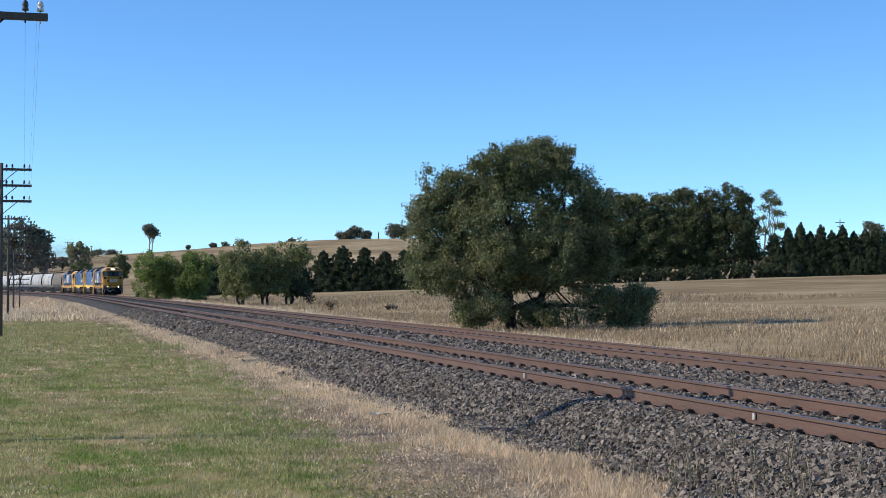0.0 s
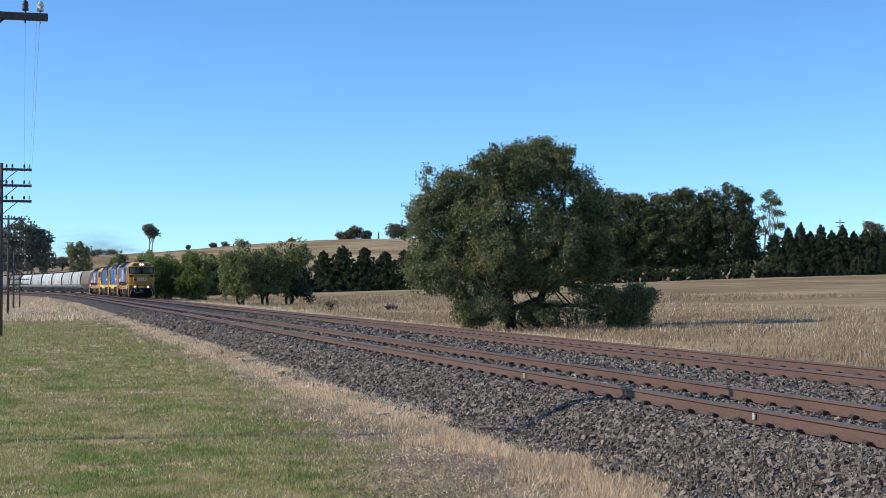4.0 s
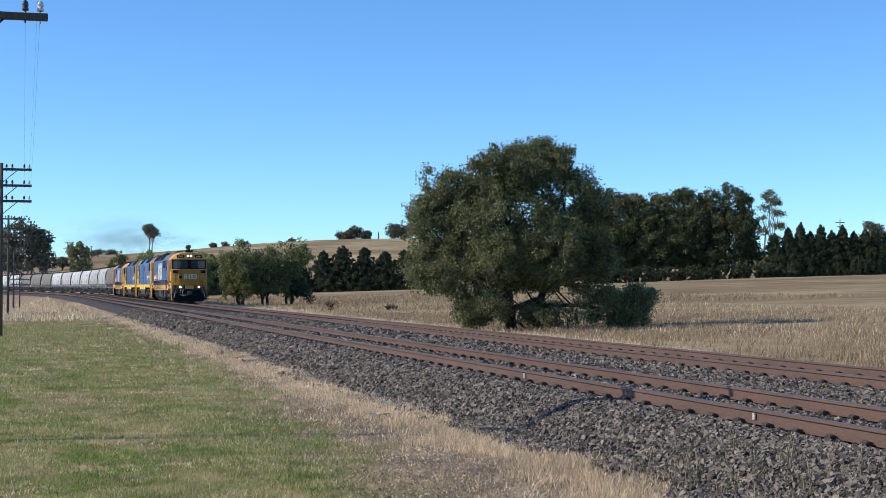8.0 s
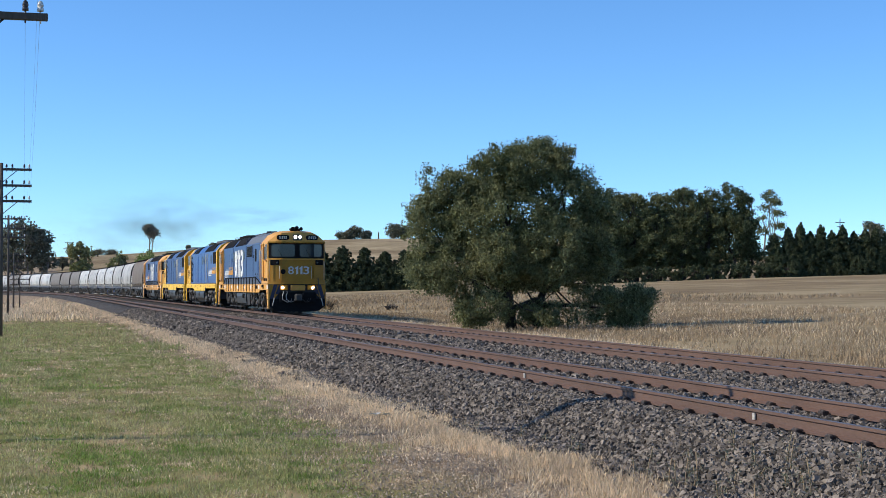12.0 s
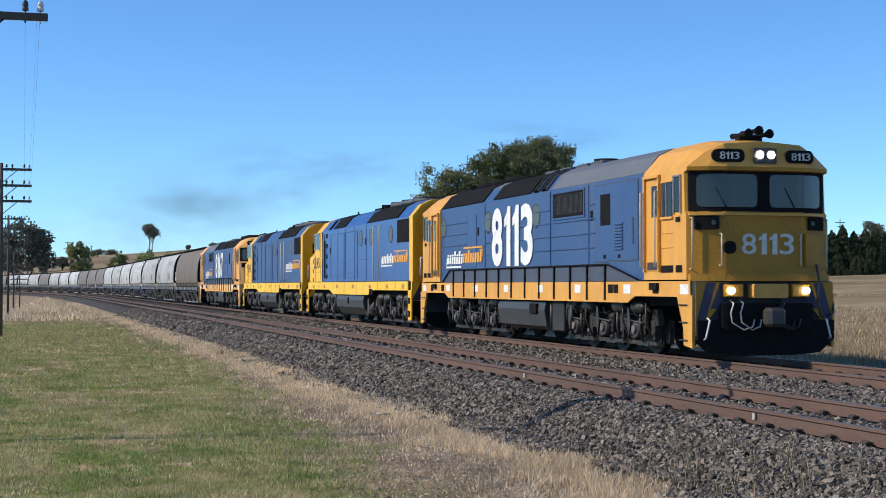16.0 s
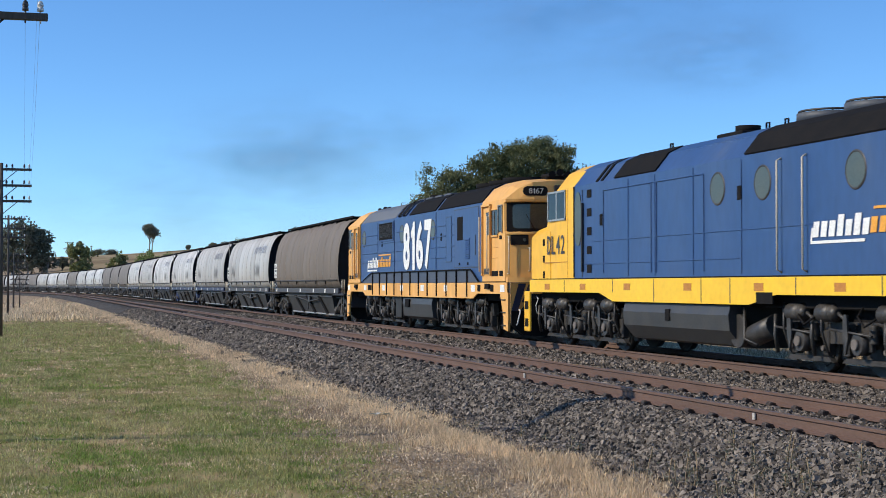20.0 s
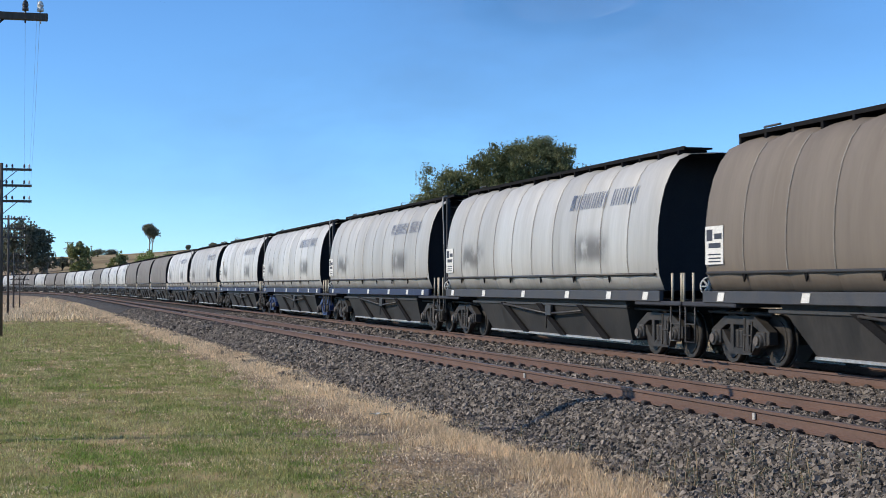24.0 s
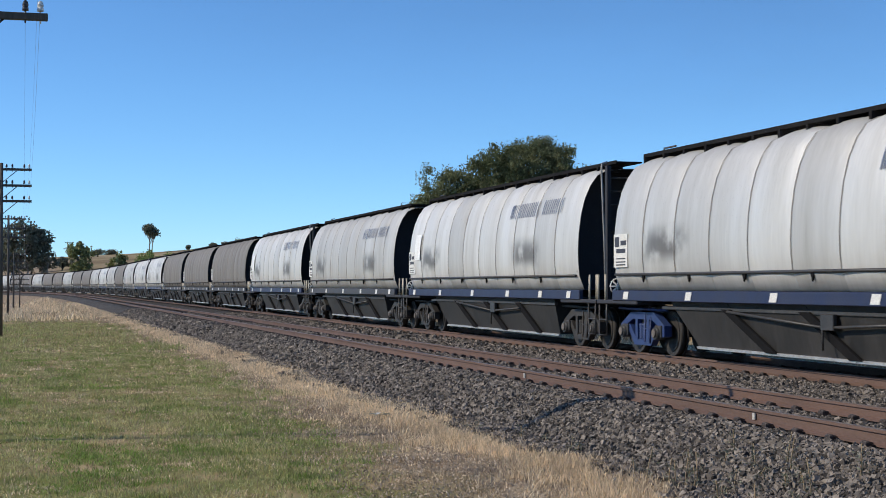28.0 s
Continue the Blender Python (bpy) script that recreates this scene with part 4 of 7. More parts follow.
def boxy_loco(number, way, blue, lead, num_x, logo_x, label):
    """Twin-cab full-width locomotive; way = +1 with its radiator to the rear, -1 with it to the front."""
    root = tagged(new("locomotive"), label, "locomotive", "locomotives at the head of the train")
    X = lambda u: way * (10 - u)
    span = lambda a, b: sorted((X(a), X(b)))
    bm = bmesh.new()
    loft(bm, [[(x, y, z) for y, z in ARCH] for x in (-7.8, 7.75)])
    body = part("body", bm, blue, root, "blue ribbed body side")
    coat = "ochre" if lead else "ochre_pale"
    cab_end(root, 1, 2.2, coat, lead, number)
    cab_end(root, -1, 2.2, coat, False, number)
    # roof: grey skin, black radiator and dynamic brake grilles, hatches
    bm = bmesh.new()
    x0, x1 = -7.75, 7.55
    top = [(-1.14, 4.095), (-0.80, 4.255), (0, 4.315), (0.80, 4.255), (1.14, 4.095)]
    prism(bm, top + [(y, z - 0.02) for y, z in top[::-1]], "x", x0, x1)
    part("roof_skin", bm, "roof_grey", root, "dusty grey roof")
    a, b = (-7.75, -3.5) if way > 0 else (3.07, 7.7)
    roof_panel(root, a, b, "radiator_grille", "black", lift=0.03)
    a, b = (-2.55, 0.55) if way > 0 else (-0.5, 2.75)
    roof_panel(root, a, b, "brake_grille", "black", lift=0.03)
    a, b = (2.0, 7.75) if way > 0 else (-7.7, -2.4)
    roof_panel(root, a, b, "roof_slope", "roof_grey", lift=0.010)
    for x in ((0.75, 1.35) if way > 0 else (-2.0, -1.35)):
        roof_panel(root, x, x + 0.42, "roof_hatch", "blue_grey", lift=0.045)
        roof_panel(root, x + 0.06, x + 0.36, "hatch_opening", "black", lift=0.056)
    for u in (13.9, 15.3, 16.7) if way > 0 else (14.4, 15.7, 17.0):
        bm = shape(disc, (X(u), 0, 4.38), "z", 0.62, 0.16, 20)
        part("radiator_fan", bm, "black", root, "round roof fan")
    for u in (7.4, 8.4, 9.6, 10.7):
        bm = bmesh.new(); box(bm, X(u) - 0.4, X(u) + 0.4, -0.5, 0.5, 4.28, 4.40, 0.03)
        part("roof_box", bm, "roof", root)
    bm = bmesh.new(); disc(bm, (X(8.0), 0.0, 4.42), "z", 0.3, 0.16, 16); box(bm, X(8.0) - 0.5, X(8.0) + 0.5, -0.2, 0.2, 4.2, 4.3, 0.02)
    part("exhaust_stack", bm, "black", root)
    for s in (-1, 1):
        y = s * (HALF + 0.004)
        k = lambda name, u0, u1, z0, z1, d, material, label="": part(name, shape(box, *span(u0, u1), min(y, y + s * d), max(y, y + s * d), z0, z1, min(0.006, d * 0.4)), material, root, label)
        G = (2.26, 4.30) if way > 0 else (-4.76, -2.72)       # air intake, door and ports along the side
        K = lambda name, x0, x1, *rest: k(name, way * -x1 + 10 if way > 0 else 10 + x0, way * -x0 + 10 if way > 0 else 10 + x1, *rest)
        g = K("side_grille", G[0], G[1], 3.03, 3.60, 0.012, "black", "dark louvred air intake")
        bm = bmesh.new()
        xa, xb = G[0] + 0.05, G[1] - 0.05
        for x0, x1, z0, z1 in ((G[0] - 0.06, G[1] + 0.06, 3.60, 3.65), (G[0] - 0.06, G[1] + 0.06, 2.98, 3.03), (G[0] - 0.06, G[0], 3.03, 3.60), (G[1], G[1] + 0.06, 3.03, 3.60)):
            K("grille_frame", x0, x1, z0, z1, 0.02, blue)
        for i in range(24):
            x = xa + (xb - xa) * (i + 0.5) / 24
            box(bm, x - 0.012, x + 0.012, min(y, y + s * 0.02), max(y, y + s * 0.02), 3.1, 3.55)
        part("louvre", bm, "steel_dark", g)
        d0, d1 = (5.02, 7.42) if way > 0 else (4.93, 7.34)
        K("access_door", d0, d1, 1.97, 3.62, 0.012, blue, "flat blue access door")
        K("door_window", d0 + 0.32, d0 + 0.90, 2.74, 3.42, 0.018, "black", "dark door window grille")
        vent = K("door_vent", d0 + 1.14, d0 + 1.64, 2.18, 2.80, 0.016, blue, "louvred door vent")
        for i in range(9):
            xa2, xb2 = d0 + 1.17, d0 + 1.61
            part("louvre", shape(prism, [(s * (HALF + 0.020), 2.20 + i * 0.066), (s * (HALF + 0.050), 2.20 + i * 0.066), (s * (HALF + 0.020), 2.245 + i * 0.066)], "x", xa2, xb2), blue, vent)
        for x in (d0 + 0.5, d0 + 1.34):
            K("door_latch", x, x + 0.14, 2.02, 2.10, 0.022, "black")
        K("door_handle", d1 - 0.28, d1 - 0.22, 2.3, 2.86, 0.03, "blue_grey")
        for x0, x1, z0, z1 in ((d0 - 0.03, d0, 1.95, 3.65), (d1, d1 + 0.03, 1.95, 3.65), (d0, d1, 3.62, 3.65), (d0, d1, 1.94, 1.97)):
            K("door_edge", x0, x1, z0, z1, 0.008, "blue_grey")
        for u in (1.6, 3.72, 4.02, 17.5, 18.7):
            x = X(u); yy = y + s * 0.03
            part("vent_box", shape(box, x - 0.12, x + 0.12, min(yy, yy + s * 0.02), max(yy, yy + s * 0.02), 1.28, 1.46, 0.006), "black", root)
        if way > 0:
            K("panel_door", -5.0, -4.1, 1.95, 3.40, 0.008, blue); K("door_edge", -5.02, -5.0, 1.95, 3.42, 0.012, "blue_grey")
            seams, holds, ports = (2.04, 4.60, -3.29), ((4.72, 2.98), (-4.0, 2.93)), (-7.53, -3.03, 0.98)
            ribs = ((-7.6, -5.1), (-3.2, 1.95), (2.15, 4.5), (7.5, 7.72), (4.66, 4.95))
        else:
            K("panel_door", 4.04, 4.57, 2.15, 3.46, 0.008, blue)
            for x0, x1, z0, z1 in ((4.02, 4.04, 2.13, 3.48), (4.57, 4.59, 2.13, 3.48), (4.02, 4.59, 3.46, 3.48), (4.02, 4.59, 2.13, 2.15)):
                K("door_edge", x0, x1, z0, z1, 0.012, "blue_grey")
            seams, holds, ports = (2.86, -2.5, -5.0), ((3.40, 2.89), (-4.4, 2.90)), (-7.23, -1.45, 2.48)
            ribs = ((-7.6, -5.1), (-4.9, -2.6), (-2.4, 2.8), (2.95, 4.0), (4.62, 4.9), (7.4, 7.7))
        for x in seams:
            K("seam_strip", x - 0.02, x + 0.02, 1.9, 3.68, 0.016, blue)
        for z in (2.28, 2.60, 2.92, 3.24):
            for x0, x1 in ribs:
                if not (z > 3.0 and x0 < G[1] and x1 > G[0]):
                    k("body_rib", *sorted((10 - way * x0, 10 - way * x1)), z - 0.016, z + 0.016, 0.018, blue)
        for x, z in holds:
            K("hand_hold", x, x + 0.13, z - 0.10, z + 0.12, 0.012, "black")
        for x in ports:
            port(root, x, 3.15, s)
        # walkway band, black stanchions, ochre sill with reflectors
        part("walkway_band", shape(prism, [(X(u), z) for u, z in ((2.42, 1.53), (4.2, 1.88), (16.7, 1.88), (17.5, 1.53))], "y", *sorted((y, y + s * 0.02))), "blue_grey", root, "grimy blue walkway band")
        part("handrail", shape(bent, [(X(u), y + s * 0.045, z) for u, z in ((2.5, 1.56), (4.15, 1.89), (16.7, 1.89), (17.45, 1.56))], 0.022, 6), "black", root, "long black side handrail")
        for i in range(12):
            k("stanchion", 4.3 + i * 1.09, 4.36 + i * 1.09, 1.12, 1.89, 0.06, "black")
        bm = bmesh.new()
        prism(bm, [(-10.0, 1.52), (10.0, 1.52), (10.0, 1.22), (7.3, 1.22), (6.9, 1.08), (-6.9, 1.08), (-7.3, 1.22), (-10.0, 1.22)], "y", min(y, y + s * 0.03), max(y, y + s * 0.03))
        sill = part("side_sill", bm, coat, root, "ochre side sill with white reflectors")
        for u in (0.25, 3.1, 6.03, 8.62, 11.32, 14.05, 16.9, 19.6):
            bm = bmesh.new(); x = X(u); yy = y + s * 0.03
            box(bm, x - 0.19, x + 0.19, min(yy, yy + s * 0.006), max(yy, yy + s * 0.006), 1.27, 1.46)
            part("reflector", bm, "white", sill, "white reflector patch")
    logo(root, logo_x[0], logo_x[1], 1.95, 2.53, -HALF - 0.016)
    lettering("digit", number, "white", root, on_side((num_x[0] + num_x[1]) / 2, -HALF - 0.020, 2.72), num_x[1] - num_x[0], 1.56, 0.035)
    # underframe
    boxp("underframe", (-9.7, 9.7, -1.2, 1.2, 1.02, 1.5), "black", root, "", 0.02)
    a, b = span(8.5, 12.2)
    bm = bmesh.new()
    prism(bm, [(-1.38, 1.04), (1.38, 1.04), (1.42, 0.85), (1.36, 0.45), (1.05, 0.34), (-1.05, 0.34), (-1.36, 0.45), (-1.42, 0.85)], "x", a, b)
    tank = part("fuel_tank", bm, "tank", root, "dark grey fuel tank")
    a, b = span(9.0, 9.5)
    boxp("gauge", (a, b, -1.47, -1.40, 0.75, 1.0), "black", tank)
    a, b = span(7.3, 8.1)
    boxp("battery_box", (a, b, -1.36, 1.36, 0.36, 1.06), "chute", root, "grey equipment box", 0.02)
    for u in (6.9, 8.3):
        bm = bmesh.new(); tube(bm, (X(u), -1.3, 0.4), (X(u), -1.3, 1.06), 0.05, 8)
        part("pipe", bm, "steel_dark", root)
    for cx in (5.0, -5.0):
        co_bogie(root, cx)
    coupler(root, 10.0, 1); coupler(root, -10.0, -1)
    return root


def hood_loco(number, blue, yellow, label):
    """Single-cab streamlined locomotive running cab last: flat end forward, nose behind."""
    root = tagged(new("locomotive"), label, "locomotive", "locomotives at the head of the train")
    bm = bmesh.new()
    loft(bm, [[(x, y, z) for y, z in ARCH] for x in (-5.82, 9.0)])
    part("body", bm, blue, root, "smooth blue body side")
    # flat yellow end with raised hood rim
    bm = bmesh.new()
    loft(bm, [[(x, y, z) for y, z in ARCH] for x in (9.0, 9.2)])
    end = part("end_wall", bm, yellow, root, "flat yellow end with striped skirt")
    bm = bmesh.new()
    outer = [(9.45, y, z) for y, z in ARCH]; inner = [(9.45, y * 0.93, z - 0.09 if z > 3 else z) for y, z in ARCH]
    outer0 = [(9.2, y, z) for y, z in ARCH]; inner0 = [(9.2, y * 0.93, z - 0.09 if z > 3 else z) for y, z in ARCH]
    loft(bm, [outer0, outer, inner, inner0], False, False, False)
    part("hood_rim", bm, yellow, end, "projecting yellow rim")
    boxp("end_window", (9.2, 9.23, -0.95, -0.45, 2.9, 3.35), "glass", end)
    boxp("end_window", (9.2, 9.23, 0.45, 0.95, 2.9, 3.35), "glass", end)
    boxp("end_door", (9.2, 9.225, -0.36, 0.36, 1.6, 3.5), yellow, end)
    bm = bmesh.new()
    for s in (-1, 1):
        bent(bm, [(9.22, s * 1.2, 1.75), (9.5, s * 1.2, 1.75), (9.5, s * 1.2, 2.35), (9.5, s * 0.75, 2.4), (9.22, s * 0.75, 2.4)], 0.022, 6)
    part("handrail", bm, "white", end, "white end handrail")
    bm = bmesh.new(); box(bm, 9.2, 9.34, -1.45, 1.45, 0.95, 1.58, 0.01)
    skirt = part("end_skirt", bm, yellow, end)
    for i in range(5):
        y0 = -1.45 + i * 0.6
        bm = bmesh.new(); prism(bm, [(y0, 0.96), (y0 + 0.28, 0.96), (min(y0 + 0.6, 1.45), 1.57), (min(y0 + 0.32, 1.45), 1.57)], "x", 9.342, 9.347)
        part("chevron", bm, "sill_blue", skirt, "dark blue warning chevron")
    bm = bmesh.new(); prism(bm, [(-1.35, 0.95), (1.35, 0.95), (1.35, 0.5), (1.0, 0.2), (-1.0, 0.2), (-1.35, 0.5)], "x", 9.15, 9.25)
    part("pilot", bm, "black", end)
    # cab and nose
    bm = bmesh.new()
    def ring(x, drop, w):
        return [(x, y / HALF * w, (z - drop if z > 3 else z)) for y, z in ARCH]
    loft(bm, [ring(-5.82, 0.0, HALF + 0.002), ring(-6.95, 0.0, HALF + 0.002), ring(-7.55, 0.30, HALF - 0.03), ring(-7.86, 0.95, HALF - 0.04)])
    cab = part("cab", bm, yellow, root, "yellow cab with sloping roof")
    bm = bmesh.new()
    def nose(x, top, w):
        return [(x, -w, 1.55), (x, -w, top - 0.22), (x, -w * 0.88, top - 0.05), (x, 0, top), (x, w * 0.88, top - 0.05), (x, w, top - 0.22), (x, w, 1.55)]
    loft(bm, [nose(-7.5, 2.95, HALF - 0.015), nose(-8.05, 2.94, HALF - 0.02), nose(-8.95, 2.86, HALF - 0.05), nose(-9.2, 2.78, HALF - 0.12), nose(-9.32, 2.60, HALF - 0.28)])
    part("nose", bm, yellow, root, "short rounded yellow nose")
    for s in (-1, 1):
        y = s * (HALF + 0.004)
        k = lambda name, x0, x1, z0, z1, d, material, label="", par=root: part(name, shape(box, x0, x1, min(y, y + s * d), max(y, y + s * d), z0, z1, min(0.006, d * 0.4)), material, par, label)
        w = k("side_window", -7.56, -6.42, 3.0, 3.64, 0.012, "glass", "dark cab side window in a silver frame")
        k("window_bar", -7.02, -6.96, 3.0, 3.64, 0.02, "silver")
        for x0, x1, z0, z1 in ((-7.61, -6.37, 3.62, 3.67), (-7.61, -6.37, 2.96, 3.01), (-7.61, -7.56, 2.96, 3.67), (-6.42, -6.37, 2.96, 3.67)):
            k("window_frame", x0, x1, z0, z1, 0.022, "silver")
        bm = bmesh.new()
        pr = [(-5.92 + 0.2 * math.cos(t), 2.95 + 0.62 * (1 if math.sin(t) > 0 else -1) * abs(math.sin(t)) ** 0.5) for t in [2 * math.pi * i / 20 for i in range(20)]]
        prism(bm, [(x + 0.36, z) for x, z in pr], "y", min(y, y + s * 0.012), max(y, y + s * 0.012))
        part("door_window", bm, "disc", root)
        k("door_seam", -5.83, -5.80, 1.62, 3.7, 0.02, "black")
        k("cab_seam", -6.25, -6.235, 1.62, 3.66, 0.006, "reflector")
        k("cab_seam", -7.9, -6.26, 1.98, 1.995, 0.006, "reflector")
        k("door_seam", -5.30, -5.28, 1.62, 3.6, 0.012, "blue_grey")
        k("grab_rail", -5.24, -5.20, 1.75, 3.3, 0.06, "steel_dark")
        for i in range(5):
            k("step_hole", -4.98, -4.72, 1.72 + i * 0.42, 1.90 + i * 0.42, 0.012, "black", "square black foothold")
        k("end_grille", 7.4, 9.0, 2.88, 3.64, 0.014, "black", "large black side grille")
        k("hand_hold", -4.2, -4.05, 2.75, 3.0, 0.012, "black")
        k("hand_hold", 2.45, 2.62, 2.95, 3.2, 0.012, "black")
        for x in (6.43, 3.4, 1.65):
            port(root, x, 3.2, s)
        for x in (4.06, 4.92):
            bm = bmesh.new(); bent(bm, [(x, y, 1.66), (x, y + s * 0.08, 1.7), (x, y + s * 0.08, 3.52), (x, y, 3.56)], 0.019, 6)
            part("grab_rail", bm, "beige", root, "long pale vertical grab rail")
        for x in (-2.6, -1.2, 0.6, 2.6):
            k("panel_seam", x - 0.012, x + 0.012, 1.64, 3.66, 0.012, blue)
        for x0, x1, z in ((-5.2, 2.5, 1.92), (-4.6, 9.0, 2.42), (-2.5, 0.5, 3.52)):
            k("panel_seam", x0, x1, z - 0.011, z + 0.011, 0.010, blue)
        for x0, x1 in ((-1.13, 1.06), (-4.0, -1.4)):
            for a0, a1, z0, z1 in ((x0, x0 + 0.02, 1.7, 3.5), (x1, x1 + 0.02, 1.7, 3.5), (x0, x1, 3.5, 3.52)):
                k("door_edge", a0, a1, z0, z1, 0.016, blue)
        # thin black strip paints a shadow line along the top of the sill
        k("sill_shadow_gap", -8.85, 8.95, 1.585, 1.605, 0.014, "black")
        k("end_box", 8.98, 9.16, 1.26, 1.60, 0.012, "black", "black recess at the corner")
        part("reservoir_end", shape(disc, (2.1, s * 1.24, 0.62), "y", 0.30, 0.10, 16), "bogie_black", root)
        # sill
        bm = bmesh.new()
        prism(bm, [(-8.9, 1.58), (8.95, 1.58), (8.95, 1.28), (3.9, 1.28), (2.9, 1.10), (-3.4, 1.10), (-4.2, 1.28), (-8.9, 1.28)], "y", min(y, y + s * 0.03), max(y, y + s * 0.03))
        sill = part("side_sill", bm, "sill_yellow", root, "bright lemon yellow side sill")
        for z in (1.70, 2.08, 2.48):
            part("step_hole", shape(box, -8.06, -7.90, *sorted((s * 1.36, s * 1.435)), z - 0.09, z + 0.09, 0.01), "black", root, "square black foothold")
        part("nose_rail", shape(bent, [(-8.9, s * 1.0, 2.70), (-8.85, s * 1.05, 2.92), (-7.95, s * 1.12, 3.02), (-7.85, s * 1.12, 2.85)], 0.02, 6), "black", root, "dark grab rail on the nose")
        for x in (-7.6, -5.2, -2.6, 0.4, 3.3, 6.0, 8.3):
            bm = bmesh.new(); yy = y + s * 0.03
            box(bm, x - 0.17, x + 0.17, min(yy, yy + s * 0.006), max(yy, yy + s * 0.006), 1.34, 1.48)
            part("reflector", bm, "reflector", sill, "dull orange-brown reflector patch")
        for x in (-6.4, -3.4, -1.2, 1.0, 2.2, 4.6, 7.2):
            bm = bmesh.new(); yy = y + s * 0.03
            box(bm, x - 0.014, x + 0.014, min(yy, yy + s * 0.004), max(yy, yy + s * 0.004), 1.12 if abs(x) < 3 else 1.29, 1.57)
            part("sill_joint", bm, "ink", sill)
        k("sill_step", 3.2, 3.8, 1.12, 1.32, 0.036, "black")
        for x0, m0 in ((9.18, yellow), (-9.1, yellow)):
            bm = bmesh.new(); box(bm, x0 - 0.22, x0 + 0.2, s * 1.46 - 0.03, s * 1.46 + 0.03, 0.3, 1.3, 0.02)
            post = part("step_post", bm, m0, root, "yellow corner step plate")
            for z in (0.42, 0.85):
                bm = bmesh.new(); box(bm, x0 - 0.13, x0 + 0.11, s * 1.495 - 0.006, s * 1.495 + 0.006, z, z + 0.2)
                part("step_hole", bm, "black", post)
        bm = bmesh.new(); box(bm, -9.0, -8.75, s * 1.25 - 0.16, s * 1.25 + 0.16, 1.32, 1.62, 0.03)
        part("ditch_light", bm, "white", root, "white corner light box")
    lettering("letter", number, "ink", root, on_side(-7.06, -HALF - 0.010, 2.40), 1.22, 0.44, 0.006)
    logo(root, 5.05, 8.75, 2.10, 2.62, -HALF - 0.012)
    bm = bmesh.new()
    top = [(-1.14, 4.095), (-0.80, 4.255), (0, 4.315), (0.80, 4.255), (1.14, 4.095)]
    prism(bm, top + [(y, z - 0.02) for y, z in top[::-1]], "x", -5.95, 8.95)
    part("roof_skin", bm, blue, root)
    roof_panel(root, 2.7, 7.45, "radiator_grille", "black", lift=0.03)
    roof_panel(root, -3.4, -1.2, "brake_grille", "black", lift=0.03)
    for x in (-4.5, -4.2):
        roof_panel(root, x, x + 0.14, "roof_slot", "black", lift=0.02)
    for x in (3.4, 5.0, 6.6):
        bm = bmesh.new(); disc(bm, (x, -0.1, 4.35), "z", 0.62, 0.14, 22)
        fan = part("radiator_fan", bm, "roof", root, "round roof fan")
        bm = bmesh.new()
        for i in range(12):
            a = math.pi * i / 6
            box(bm, x + 0.56 * math.cos(a) - 0.015, x + 0.56 * math.cos(a) + 0.015, -0.1 + 0.56 * math.sin(a) - 0.015, -0.1 + 0.56 * math.sin(a) + 0.015, 4.40, 4.45)
        bm2 = [(x + 0.58 * math.cos(math.pi * i / 12), -0.1 + 0.58 * math.sin(math.pi * i / 12), 4.45) for i in range(25)]
        bent(bm, bm2, 0.02, 5)
        part("fan_guard", bm, "steel_dark", fan)
    bm = bmesh.new(); box(bm, -0.6, 0.5, -0.4, 0.4, 4.28, 4.42, 0.03); disc(bm, (0, 0, 4.48), "z", 0.25, 0.14, 14)
    part("exhaust_stack", bm, "black", root)
    for x in (2.2, 2.9, -2.0):
        part("lifting_eye", shape(bent, [(x, -0.75, 4.23), (x, -0.75, 4.36), (x + 0.12, -0.75, 4.36), (x + 0.12, -0.75, 4.23)], 0.02, 5), "black", root)
    boxp("underframe", (-8.8, 9.0, -1.2, 1.2, 1.05, 1.56), "black", root, "", 0.02)
    bm = bmesh.new()
    prism(bm, [(-1.4, 1.08), (1.4, 1.08), (1.45, 0.9), (1.42, 0.62), (1.2, 0.36), (0.9, 0.30), (-0.9, 0.30), (-1.2, 0.36), (-1.42, 0.62), (-1.45, 0.9)], "x", -2.9, 2.05)
    tank = part("fuel_tank", bm, "tank", root, "large black fuel tank")
    boxp("gauge", (-0.7, -0.5, -1.47, -1.43, 0.75, 0.98), "black", tank)
    for s in (-1, 1):
        bm = bmesh.new(); tube(bm, (2.5, s * 1.15, 0.55), (3.3, s * 1.15, 0.75), 0.2, 12)
        bent(bm, [(2.4, s * 1.3, 1.05), (2.5, s * 1.35, 0.5), (2.9, s * 1.3, 0.4)], 0.03, 5)
        part("air_reservoir", bm, "steel_dark", root)
    for cx in (6.1, -6.2):
        co_bogie(root, cx)
    coupler(root, 9.2, 1); coupler(root, -9.2, -1)
    return root


# ---- grain wagons ----
W_SIDE = [(-1.30, 1.34), (-1.42, 1.64), (-1.455, 1.95), (-1.46, 2.25), (-1.44, 2.65), (-1.385, 3.05), (-1.29, 3.42), (-1.15, 3.74), (-0.98, 3.97), (-0.72, 4.09), (0.0, 4.13)]
PITCH, BODY = 17.765, 7.78


